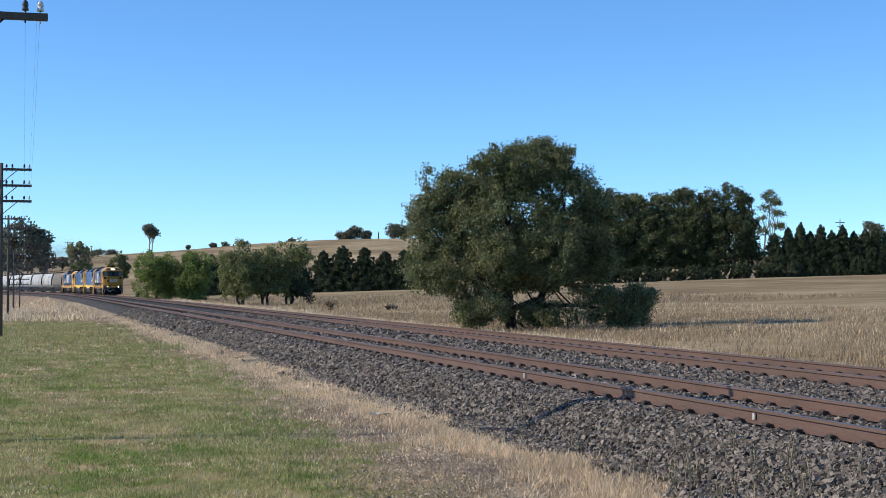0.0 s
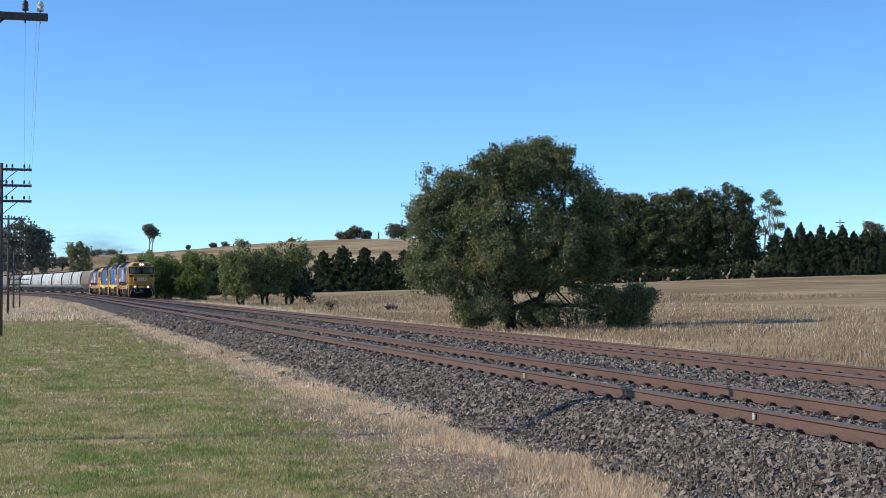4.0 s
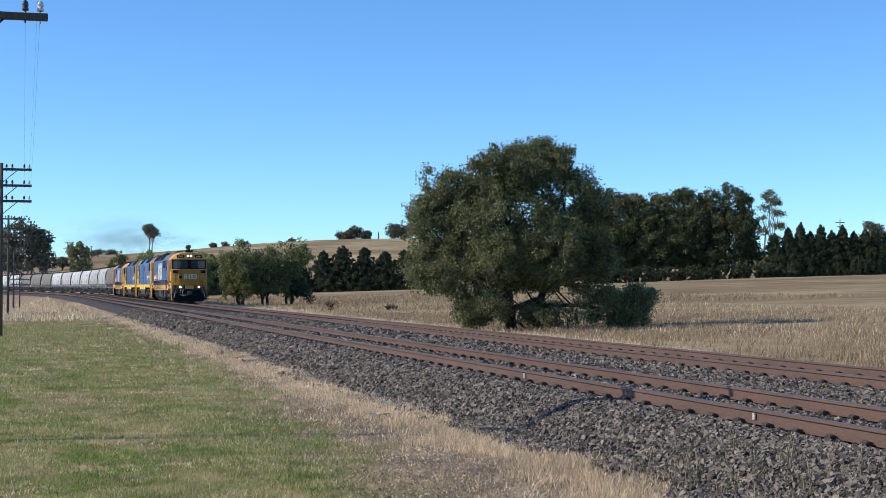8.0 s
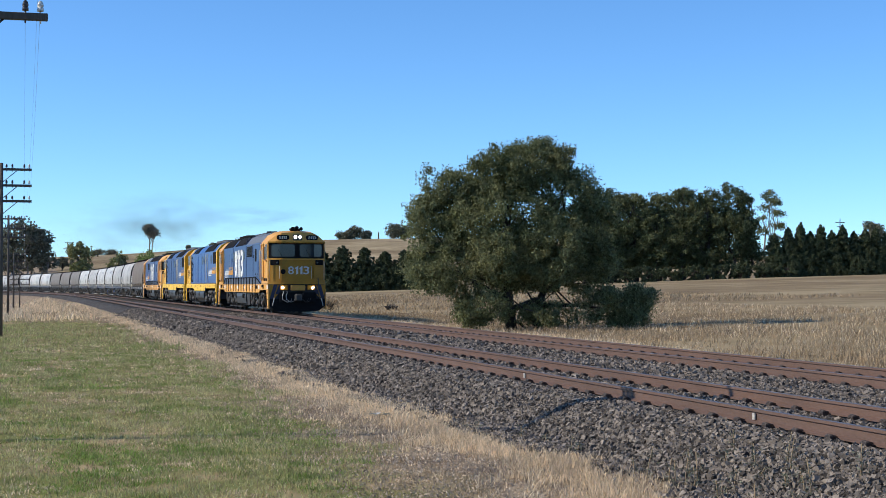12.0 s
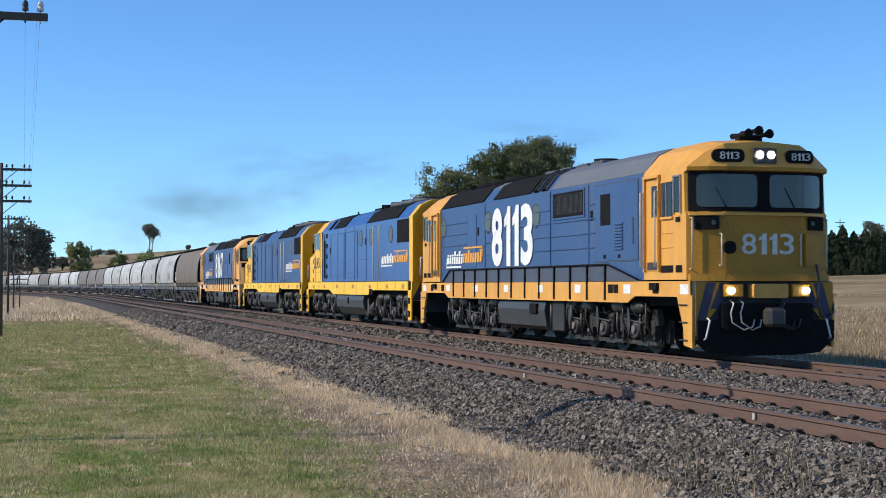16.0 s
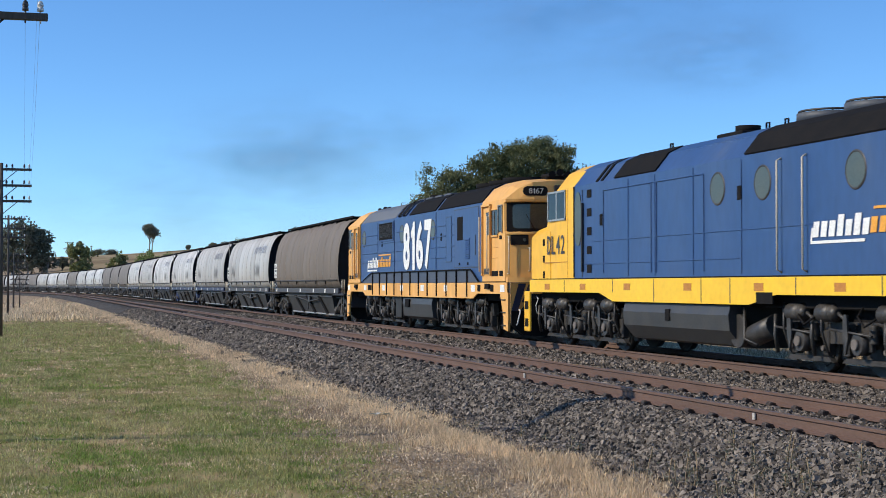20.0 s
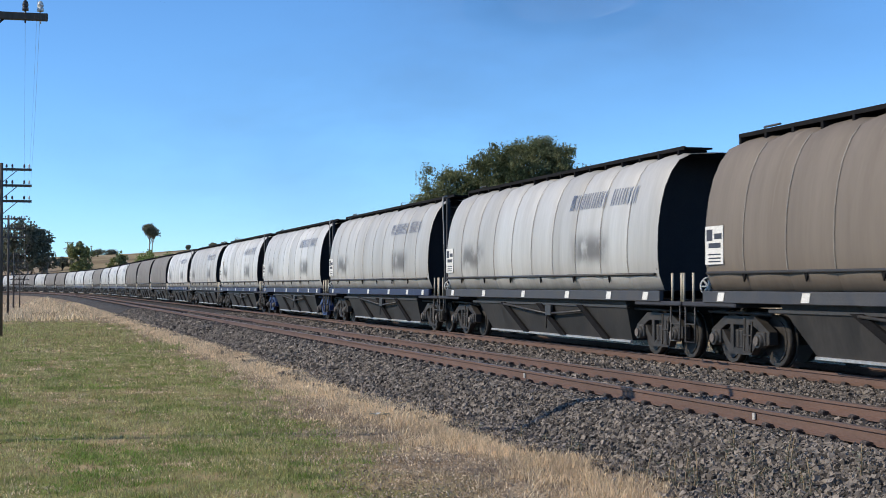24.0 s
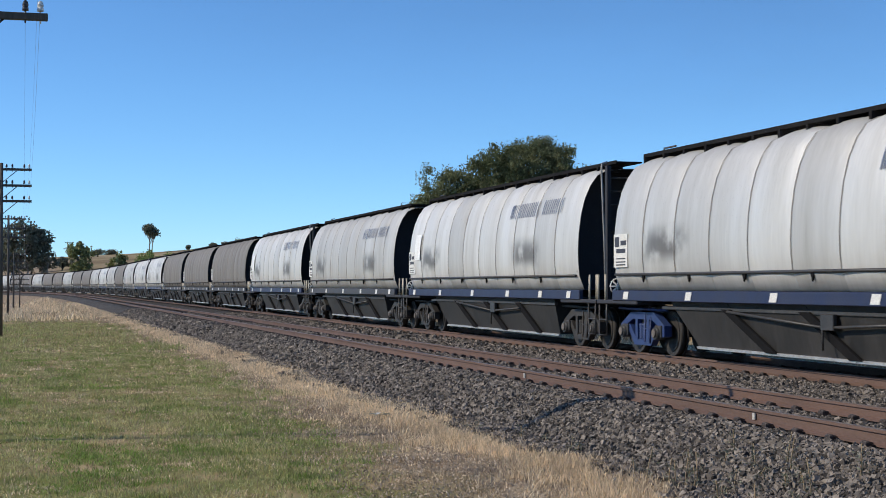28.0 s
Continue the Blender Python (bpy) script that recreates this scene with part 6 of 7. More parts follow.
# the big tree beside the line: two trunks, broad broken crown
tree("big_tree", -64.0, 21.6,
     [(-0.9, 0, 4.6, 2.7, 2.6, 2.6), (-4.2, 0.3, 4.5, 1.2, 1.5, 1.9), (-3.6, -0.3, 2.7, 1.7, 1.6, 1.2), (-1.6, 0, 6.7, 1.5, 1.4, 1.1), (0.3, 0, 7.3, 1.5, 1.4, 1.15), (-3.2, 0.2, 5.6, 1.0, 1.2, 1.0),
      (2.0, 0.2, 5.6, 1.3, 1.6, 1.7), (1.5, 0, 7.5, 0.8, 0.8, 0.85), (2.4, 0.2, 3.9, 1.1, 1.3, 1.2), (3.7, -0.4, 1.15, 1.7, 1.3, 0.95), (-2.0, -0.8, 1.1, 1.5, 1.2, 0.8), (-4.2, 0, 6.9, 0.55, 0.55, 0.75), (-4.9, 0, 3.2, 0.7, 0.8, 0.8),
      (1.0, -1.6, 3.6, 1.5, 1.1, 1.7), (2.6, 0, 2.6, 1.1, 1.2, 1.0), (4.9, -0.3, 1.6, 0.7, 0.7, 0.55), (0.9, -0.6, 0.8, 1.2, 1.1, 0.6), (-3.3, 0, 6.3, 0.9, 0.9, 0.8), (2.9, 0, 5.0, 1.0, 1.1, 1.3), (3.0, -0.2, 3.3, 1.0, 1.0, 1.0), (4.3, -0.5, 0.9, 1.2, 0.9, 0.75), (-4.6, 0.1, 5.2, 0.8, 0.8, 0.9), (0.8, 0, 8.0, 0.9, 0.8, 0.5), (-1.0, 0, 7.8, 0.8, 0.8, 0.5), (-1.2, -1.6, 3.4, 1.3, 1.0, 1.2), (0.0, 0.3, 2.6, 2.2, 1.6, 0.9)],
     [((-0.7, 0, -0.1), (-0.9, 0.1, 4.6), 0.26, 0.12), ((0.55, 0, -0.1), (0.9, 0.2, 4.2), 0.22, 0.10), ((-0.6, 0, 1.1), (0.6, -0.2, 1.5), 0.13, 0.09), ((0.6, 0, 1.2), (3.2, -0.3, 1.1), 0.11, 0.04),
      ((-0.8, 0, 1.3), (-3.2, -0.2, 2.6), 0.13, 0.05), ((-0.85, 0, 3.2), (-3.9, 0.2, 6.0), 0.10, 0.03), ((-0.9, 0, 4.4), (-0.2, 0, 8.0), 0.11, 0.03), ((0.9, 0, 4.0), (1.9, 0, 6.8), 0.09, 0.03), ((0.0, 0.1, 0.1), (-1.6, -0.6, 1.3), 0.07, 0.03)],
     "leaf_big", "bark", 3500, 70, 0.066, 0.27, 11, "broad dark grey-green tree with two trunks beside the line", turn=74.5, sprays=130, spray=0.46, rise=0.7, aspect=0.4)

# shrubby trees between the line and the paddock
def bushy(x, y, h, w, leaf, seed, label, n=260, per=42, size=0.13, low=0.12, name="bushy_tree", sink=0.1):
    rng = np.random.RandomState(seed)
    lobes = [(0, 0, h * 0.55, w * 0.42, w * 0.4, h * 0.40)]
    for i in range(7):
        a = rng.uniform(0, 6.28); q = rng.uniform(0.15, 0.34) * w
        z = h * rng.uniform(0.3, 0.8)
        lobes.append((q * math.cos(a), q * math.sin(a), z, w * rng.uniform(0.14, 0.24), w * rng.uniform(0.14, 0.24), h * rng.uniform(0.12, 0.2)))
    lobes.append((0, 0, h * (low + 0.16), w * 0.38, w * 0.36, h * 0.16))
    tr = [((rng.uniform(-0.3, 0.3), rng.uniform(-0.3, 0.3), -0.1), (rng.uniform(-0.8, 0.8), rng.uniform(-0.8, 0.8), h * 0.6), 0.14, 0.05) for _ in range(3)]
    return tree(name, x, y, lobes, tr, leaf, "bark", n, per, size, h * 0.065, seed, label, turn=74.5, sink=sink, sprays=24, spray=w * 0.11, rise=0.5, aspect=0.45)


bushy(-208.5, 17.6, 7.6, 7.8, "leaf_willow", 21, "bright green drooping willow beside the line", 300, 46, 0.16, 0.0, "willow")
bushy(-207.0, 22.6, 7.2, 7.2, "leaf_willow", 22, "bright green drooping willow beside the line", 280, 46, 0.16, 0.0, "willow")
bushy(-150.0, 20.9, 6.3, 5.2, "leaf_mid", 23, "bushy olive-green tree on the paddock edge", 240, 52, 0.13, 0.16)
bushy(-150.6, 23.4, 6.0, 4.6, "leaf_mid", 26, "bushy olive-green tree on the paddock edge", 210, 52, 0.13, 0.16)
bushy(-151.7, 26.0, 6.6, 4.4, "leaf_mid", 24, "bushy yellow-green tree on the paddock edge", 210, 52, 0.13, 0.12)
tree("leaning_shrub", -151.0, 27.8, [(-1.2, 0, 1.9, 1.2, 1.0, 0.9), (0.1, 0, 0.9, 0.45, 0.5, 0.5)], [((0.6, 0, -0.1), (-1.4, 0, 2.2), 0.13, 0.06)], "leaf_dark", "bark", 60, 40, 0.12, 0.4, 25, "dark leaning shrub at the paddock edge", turn=74.5)


def conifer(x, y, h, w, seed, leaf="leaf_dark", label="dark dense windbreak conifer on the paddock edge", group="windbreak conifers", taper=0.58):
    rng = np.random.RandomState(seed)
    root = tagged(new("conifer"), label, "tree", group)
    root.matrix_basis = pose(x, y, land(x, y) - 0.1)
    n = 240
    z = rng.uniform(0.02, 1.0, n) ** 1.15
    lean = rng.uniform(-0.15, 0.15, 2)
    R = w * 0.55 * np.clip((1 - z), 0.01, 1) ** taper * 1.32 * rng.uniform(0.7, 1.15, n)
    a = rng.uniform(0, 6.283, n)
    R = R * (0.88 + 0.12 * np.sin(a * 3 + seed))
    c = np.stack([R * np.cos(a) + lean[0] * z, R * np.sin(a) + lean[1] * z, z * h * 0.985], 1)
    v, f = quads(clumps(c, 0.10 + 0.38 * (1 - z), 46, rng), 0.13, rng)
    v[:, 2] = np.maximum(v[:, 2], 0.05)
    core_v, core_f = quads(clumps(np.stack([c[:, 0] * 0.45, c[:, 1] * 0.45, c[:, 2] * 0.9], 1), np.full(n, 0.5), 10, rng), 0.4, rng)
    ob = new("crown", fast_mesh("crown", np.concatenate((v, core_v)), np.concatenate((f, core_f + len(v))), leaf)); ob.parent = root
    bm = bmesh.new(); tube(bm, (0, 0, -0.1), (0, 0, h * 0.8), 0.16, 7, 0.04)
    part("trunk", bm, "bark", root)


for i, (x, y, h, w) in enumerate(((-263.8, 29.0, 6.2, 5.0), (-263.1, 31.8, 7.2, 5.2), (-262.5, 34.6, 5.6, 4.6), (-261.5, 38.4, 5.8, 4.8), (-260.5, 42.0, 6.0, 4.8), (-259.3, 46.0, 5.6, 4.6), (-258.0, 50.1, 7.2, 5.0), (-257.1, 53.3, 8.1, 5.2), (-256.1, 57.0, 7.6, 5.2), (-255.1, 60.4, 6.8, 4.9), (-254.3, 63.6, 7.0, 5.0), (-253.3, 67.5, 6.6, 4.8))):
    conifer(x, y, h, w, 40 + i)
for i, (x, y, h, w) in enumerate(((-246.2, 129.4, 8.0, 4.6), (-245.7, 131.8, 9.0, 4.4), (-245.2, 133.9, 9.9, 4.2), (-244.6, 135.6, 8.2, 4.2), (-244.2, 137.6, 9.4, 4.2), (-243.7, 139.3, 8.3, 4.3), (-243.2, 141.3, 9.2, 4.2), (-242.7, 143.2, 8.0, 4.2), (-242.1, 145.2, 8.4, 4.4), (-241.6, 147.0, 8.6, 4.3), (-241.1, 149.0, 8.2, 4.4), (-240.6, 151.0, 7.9, 4.4))):
    conifer(x, y, h, w, 70 + i, "leaf_dark", "dark green conifer at the far edge of the paddock", "far conifers", 0.78)


def pine(x, y, h, w, seed, low=0.1, leaf="leaf_pine", label="tall dark pine at the far edge of the paddock", group="far pines", bark="bark"):
    h *= 1.06
    w *= 1.3
    rng = np.random.RandomState(seed)
    lobes = [(0, 0, h * 0.45, w * 0.42, w * 0.42, h * 0.36)]
    for i in range(11):
        a, q = rng.uniform(0, 6.28), rng.uniform(0.1, 0.42) * w
        z = h * rng.uniform(low + 0.1, 0.93)
        q *= 1.15 - 0.6 * z / h
        lobes.append((q * math.cos(a), q * math.sin(a), z, w * rng.uniform(0.13, 0.23), w * rng.uniform(0.13, 0.23), h * rng.uniform(0.05, 0.09)))
    lobes.append((0, 0, h * 0.93, w * 0.2, w * 0.2, h * 0.07))
    return tree("pine", x, y, lobes, [((0, 0, -0.1), (0, 0, h * 0.85), 0.3, 0.06)], leaf, bark, 420, 44, 0.19, 0.62, seed, label, group=group, sprays=30, spray=w * 0.10, rise=0.3)


for i, (x, y, h, w) in enumerate(((-258.5, 98.0, 14.0, 8.0), (-257.0, 102.4, 14.8, 7.6), (-255.8, 106.5, 15.5, 7.6), (-254.7, 110.7, 15.0, 7.6), (-253.5, 115.2, 15.8, 7.6), (-252.3, 119.3, 15.4, 7.6), (-251.2, 123.0, 16.0, 7.2), (-250.6, 126.0, 14.6, 5.0))):
    pine(x, y, h, w, 100 + i)
for i in range(6):
    pine(-268.0 + i * 1.1, 103.0 + i * 4.2, 15.6 + 0.8 * math.sin(i * 2.1), 7.8, 130 + i, 0.0)
tree("gum_tree", -256.0, 133.6, [(0, 0, 15.2, 1.3, 1.3, 0.9), (0.9, 0.5, 13.9, 1.5, 1.3, 0.55), (-1.1, -0.4, 13.0, 1.3, 1.2, 0.55), (1.3, 0.9, 11.8, 1.4, 1.3, 0.5), (-0.9, -1.2, 10.9, 1.3, 1.3, 0.5), (0.8, 1.5, 9.6, 1.4, 1.3, 0.5), (-0.4, -1.4, 8.6, 1.2, 1.2, 0.5), (0.3, 0.9, 7.2, 1.3, 1.2, 0.5), (0, 0, 5.5, 0.9, 0.9, 0.6)],
     [((0, 0, -0.1), (0.1, 0.1, 14.5), 0.22, 0.06), ((0, 0, 6.0), (1.0, 1.2, 10.5), 0.1, 0.04), ((0, 0, 7.5), (-0.8, -1.3, 11.5), 0.1, 0.04)], "leaf_big", "bark_pale", 150, 26, 0.17, 0.55, 110, "tall slender open-crowned gum tree behind the conifers")
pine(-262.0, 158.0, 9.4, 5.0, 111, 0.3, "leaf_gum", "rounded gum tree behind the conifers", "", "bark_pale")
for i in range(9):
    bushy(-249.5 + i * 0.9, 98 + i * 4.0, 3.6, 5.2, "leaf_dark", 120 + i, "low dark understorey shrub below the pines", 90, 44, 0.2, 0.0, "shrub", 0.6)


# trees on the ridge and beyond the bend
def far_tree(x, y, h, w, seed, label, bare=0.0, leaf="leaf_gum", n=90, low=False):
    rng = np.random.RandomState(seed)
    lobes = [(0, 0, h * (0.6 + bare * 0.2), w * 0.36, w * 0.36, h * (0.36 - bare * 0.2))]
    for i in range(6):
        a, q = rng.uniform(0, 6.28), rng.uniform(0.15, 0.36) * w
        lobes.append((q * math.cos(a), q * math.sin(a), h * rng.uniform(0.35 + bare * 0.35, 0.88), w * 0.2, w * 0.2, h * 0.11))
    if low:
        lobes = [(rng.uniform(-0.25, 0.25) * w, rng.uniform(-0.25, 0.25) * w, h * rng.uniform(0.35, 0.55), w * 0.3, w * 0.3, h * 0.42) for _ in range(5)]
    if bare:
        tr = [((0, 0, -0.2), (-w * 0.1, 0, h * 0.75), 0.35, 0.15), ((w * 0.1, w * 0.1, -0.2), (w * 0.12, w * 0.18, h * 0.75), 0.3, 0.12)]
    else:
        tr = [((0, 0, -0.2), (0, 0, h * 0.6), 0.3, 0.1)]
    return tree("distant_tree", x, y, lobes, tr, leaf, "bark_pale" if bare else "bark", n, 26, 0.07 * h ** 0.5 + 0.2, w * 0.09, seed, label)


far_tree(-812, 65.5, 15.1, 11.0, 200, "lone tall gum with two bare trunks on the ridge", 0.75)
far_tree(-863, 179.0, 5.4, 10.0, 201, "spreading dark tree on the grassy ridge", n=130, low=True)
far_tree(-861, 185.5, 8.6, 11.5, 202, "spreading dark tree on the grassy ridge", n=130, low=True)
far_tree(-860, 191.0, 5.6, 9.0, 203, "spreading dark tree on the grassy ridge", n=130, low=True)
far_tree(-846, 206.0, 9.5, 13.0, 204, "broad dark tree on the grassy ridge", n=150, low=True)
far_tree(-845, 213.0, 8.0, 11.0, 205, "broad dark tree on the grassy ridge", n=150, low=True)
for i, (x, y, h, w) in enumerate(((-902, 110, 3.4, 6.0), (-900, 116, 3.8, 6.0), (-897, 126, 3.2, 7.5), (-891, 153.9, 3.4, 5.5), (-857, 90.8, 3.2, 4.0), (-819, 40, 3.0, 9.0), (-822, 46, 2.6, 8.0))):
    far_tree(x, y, h, w, 210 + i, "small dark shrub on the ridge skyline", n=60, low=True)
far_tree(-498, 0.5, 23.5, 17.0, 220, "large gum tree behind the bend, paled by painted haze", 0.2, n=190)
far_tree(-505, -6.0, 20.0, 14.0, 221, "large gum tree behind the bend, paled by painted haze", 0.2, n=150)
far_tree(-497, 7.0, 17.0, 9.5, 222, "gum tree behind the bend, paled by painted haze", 0.2, n=90)
far_tree(-431, 16.4, 13.6, 8.8, 223, "olive tree on the rise behind the bend", leaf="leaf_mid")
far_tree(-398, 24.3, 10.0, 6.2, 224, "round green tree on the rise", leaf="leaf_mid")
for i, (x, y, h, w) in enumerate(((-620, 9.6, 7.0, 8.0), (-622, 4.0, 6.5, 8.0), (-618, 16.0, 6.0, 7.5), (-612, 22.0, 5.0, 7.0), (-616, -3.0, 7.5, 8.0))):
    far_tree(x, y, h, w, 230 + i, "hazy grey-green trees far behind the bend", n=50)
for i in range(12):
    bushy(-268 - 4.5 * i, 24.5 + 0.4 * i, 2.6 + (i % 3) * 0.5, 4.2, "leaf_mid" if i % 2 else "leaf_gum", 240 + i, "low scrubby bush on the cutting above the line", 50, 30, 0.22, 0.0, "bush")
bm = bmesh.new(); tube(bm, (0, 0, -1), (0, 0, 12), 0.16, 8, 0.1); box(bm, -0.08, 0.08, -1.3, 1.3, 10.9, 11.1); box(bm, -0.08, 0.08, -0.9, 0.9, 9.9, 10.05)
mast = new("power_pole", mesh_of("power_pole", bm, "timber")); mast.matrix_basis = pose(-357.7, 207, land(-357.7, 207) + 2.3)
tagged(mast, "slim power pole rising behind the far conifers", "power pole")
bm = bmesh.new(); tube(bm, (0, 0, -0.5), (0, 0, 4.2), 0.45, 8, 0.3)
stub = new("dead_stump", mesh_of("dead_stump", bm, "bark")); stub.matrix_basis = pose(-858, 199.1, land(-858, 199.1))
tagged(stub, "bare dead trunk standing on the ridge", "tree trunk")


# ---- ballast stones ----
def stones():
    rng = np.random.RandomState(3)
    base = np.array([(x, y, z) for x in (-1, 1) for y in (-1, 1) for z in (-1, 1)], float)
    quad = np.array([(0, 1, 3, 2), (4, 6, 7, 5), (0, 4, 5, 1), (2, 3, 7, 6), (0, 2, 6, 4), (1, 5, 7, 3)])
    lat_y = np.array([q[0] + Y_FAR for q in BALLAST]); zz = np.array([q[1] for q in BALLAST])
    xs, ys, ss = [], [], []
    for x0, x1, y0, y1, dens, size in ((-22, -9, 5.9, 8.2, 1350, 0.0235), (-34, -22, 5.7, 8.2, 850, 0.027), (-60, -34, 5.7, 8.2, 360, 0.034), (-24, -9, 8.3, 13.0, 620, 0.026), (-45, -24, 8.3, 13.2, 220, 0.034), (-110, -60, 5.9, 8.2, 100, 0.05), (-90, -45, 8.3, 13.2, 60, 0.05), (-60, -9, 14.6, 16.3, 60, 0.045)):
        n = int((x1 - x0) * (y1 - y0) * dens)
        xs.append(rng.uniform(x0, x1, n)); ys.append(rng.uniform(y0, y1, n)); ss.append(np.full(n, size))
    x, y, s = np.concatenate(xs), np.concatenate(ys), np.concatenate(ss)
    keep = np.ones(len(x), bool)
    for r in (Y_NEAR - 0.7525, Y_NEAR + 0.7525, Y_FAR - 0.7525, Y_FAR + 0.7525):
        keep &= np.abs(y - r) > 0.22
    # a ragged toe: fewer stones out in the grass
    keep &= rng.rand(len(x)) < np.clip((y - 5.9 + 0.35 * np.sin(x * 0.9) + 0.3 * np.sin(x * 2.3)) / 0.8, 0.02, 1)
    x, y, s = x[keep], y[keep], s[keep]
    z = np.maximum(np.interp(y, lat_y, zz), -0.60) + rng.uniform(-0.004, 0.034, len(x))
    n = len(x)
    v = base[None] * rng.uniform(0.55, 1.1, (n, 8, 3)) * (rng.uniform(0.42, 1.55, (n, 1, 3)) * (s * rng.uniform(0.6, 1.25, n))[:, None, None])
    a = rng.normal(size=(n, 3, 3)); q = np.linalg.qr(a)[0]
    v = np.einsum("nij,nkj->nki", q, v) + np.stack([x, y, z], 1)[:, None, :]
    f = (quad[None] + (np.arange(n) * 8)[:, None, None]).reshape(-1, 4)
    ob = new("ballast_stones", fast_mesh("ballast_stones", v.reshape(-1, 3), f, "stone"))
    tagged(ob, "loose grey crushed basalt stones", "ballast", kind="stuff")


stones()


# ---- grass ----
def blades(name, x, y, length, width, material, label, rng, lean=0.5, ground=None):
    n = len(x)
    z = np.array([land(a, b) for a, b in zip(x, y)]) if ground is None else ground
    a = rng.uniform(0, 6.283, n)
    w = np.stack([np.cos(a), np.sin(a), np.zeros(n)], 1) * width[:, None] * 0.5
    b = rng.uniform(0, 6.283, n); k = rng.uniform(0, lean, n)
    up = np.stack([np.cos(b) * k, np.sin(b) * k, np.sqrt(np.maximum(1 - k * k, 0.05))], 1)
    p = np.stack([x, y, z - 0.01], 1)
    mid = p + up * (length * 0.55)[:, None]
    tip = mid + (up * 0.7 + np.stack([np.cos(b), np.sin(b), np.zeros(n) - 0.2], 1) * 0.35) * (length * 0.5)[:, None]
    v = np.stack([p - w, p + w, mid + w * 0.7, tip, mid - w * 0.7], 1).reshape(-1, 3)
    i = np.arange(n)[:, None] * 5
    tri = np.concatenate([i + np.array([[0, 1, 2]]), i + np.array([[0, 2, 4]]), i + np.array([[4, 2, 3]])], 0)
    ob = new(name, fast_mesh(name, v, tri, material))
    tagged(ob, label, "grass", kind="stuff")


def scatter(x0, x1, y0, y1, dens, rng):
    n = int((x1 - x0) * (y1 - y0) * dens)
    return rng.uniform(x0, x1, n), rng.uniform(y0, y1, n)


def patch(x, y, f, seed):
    return np.array([noise.noise((a * f, b * f, seed)) for a, b in zip(x, y)])


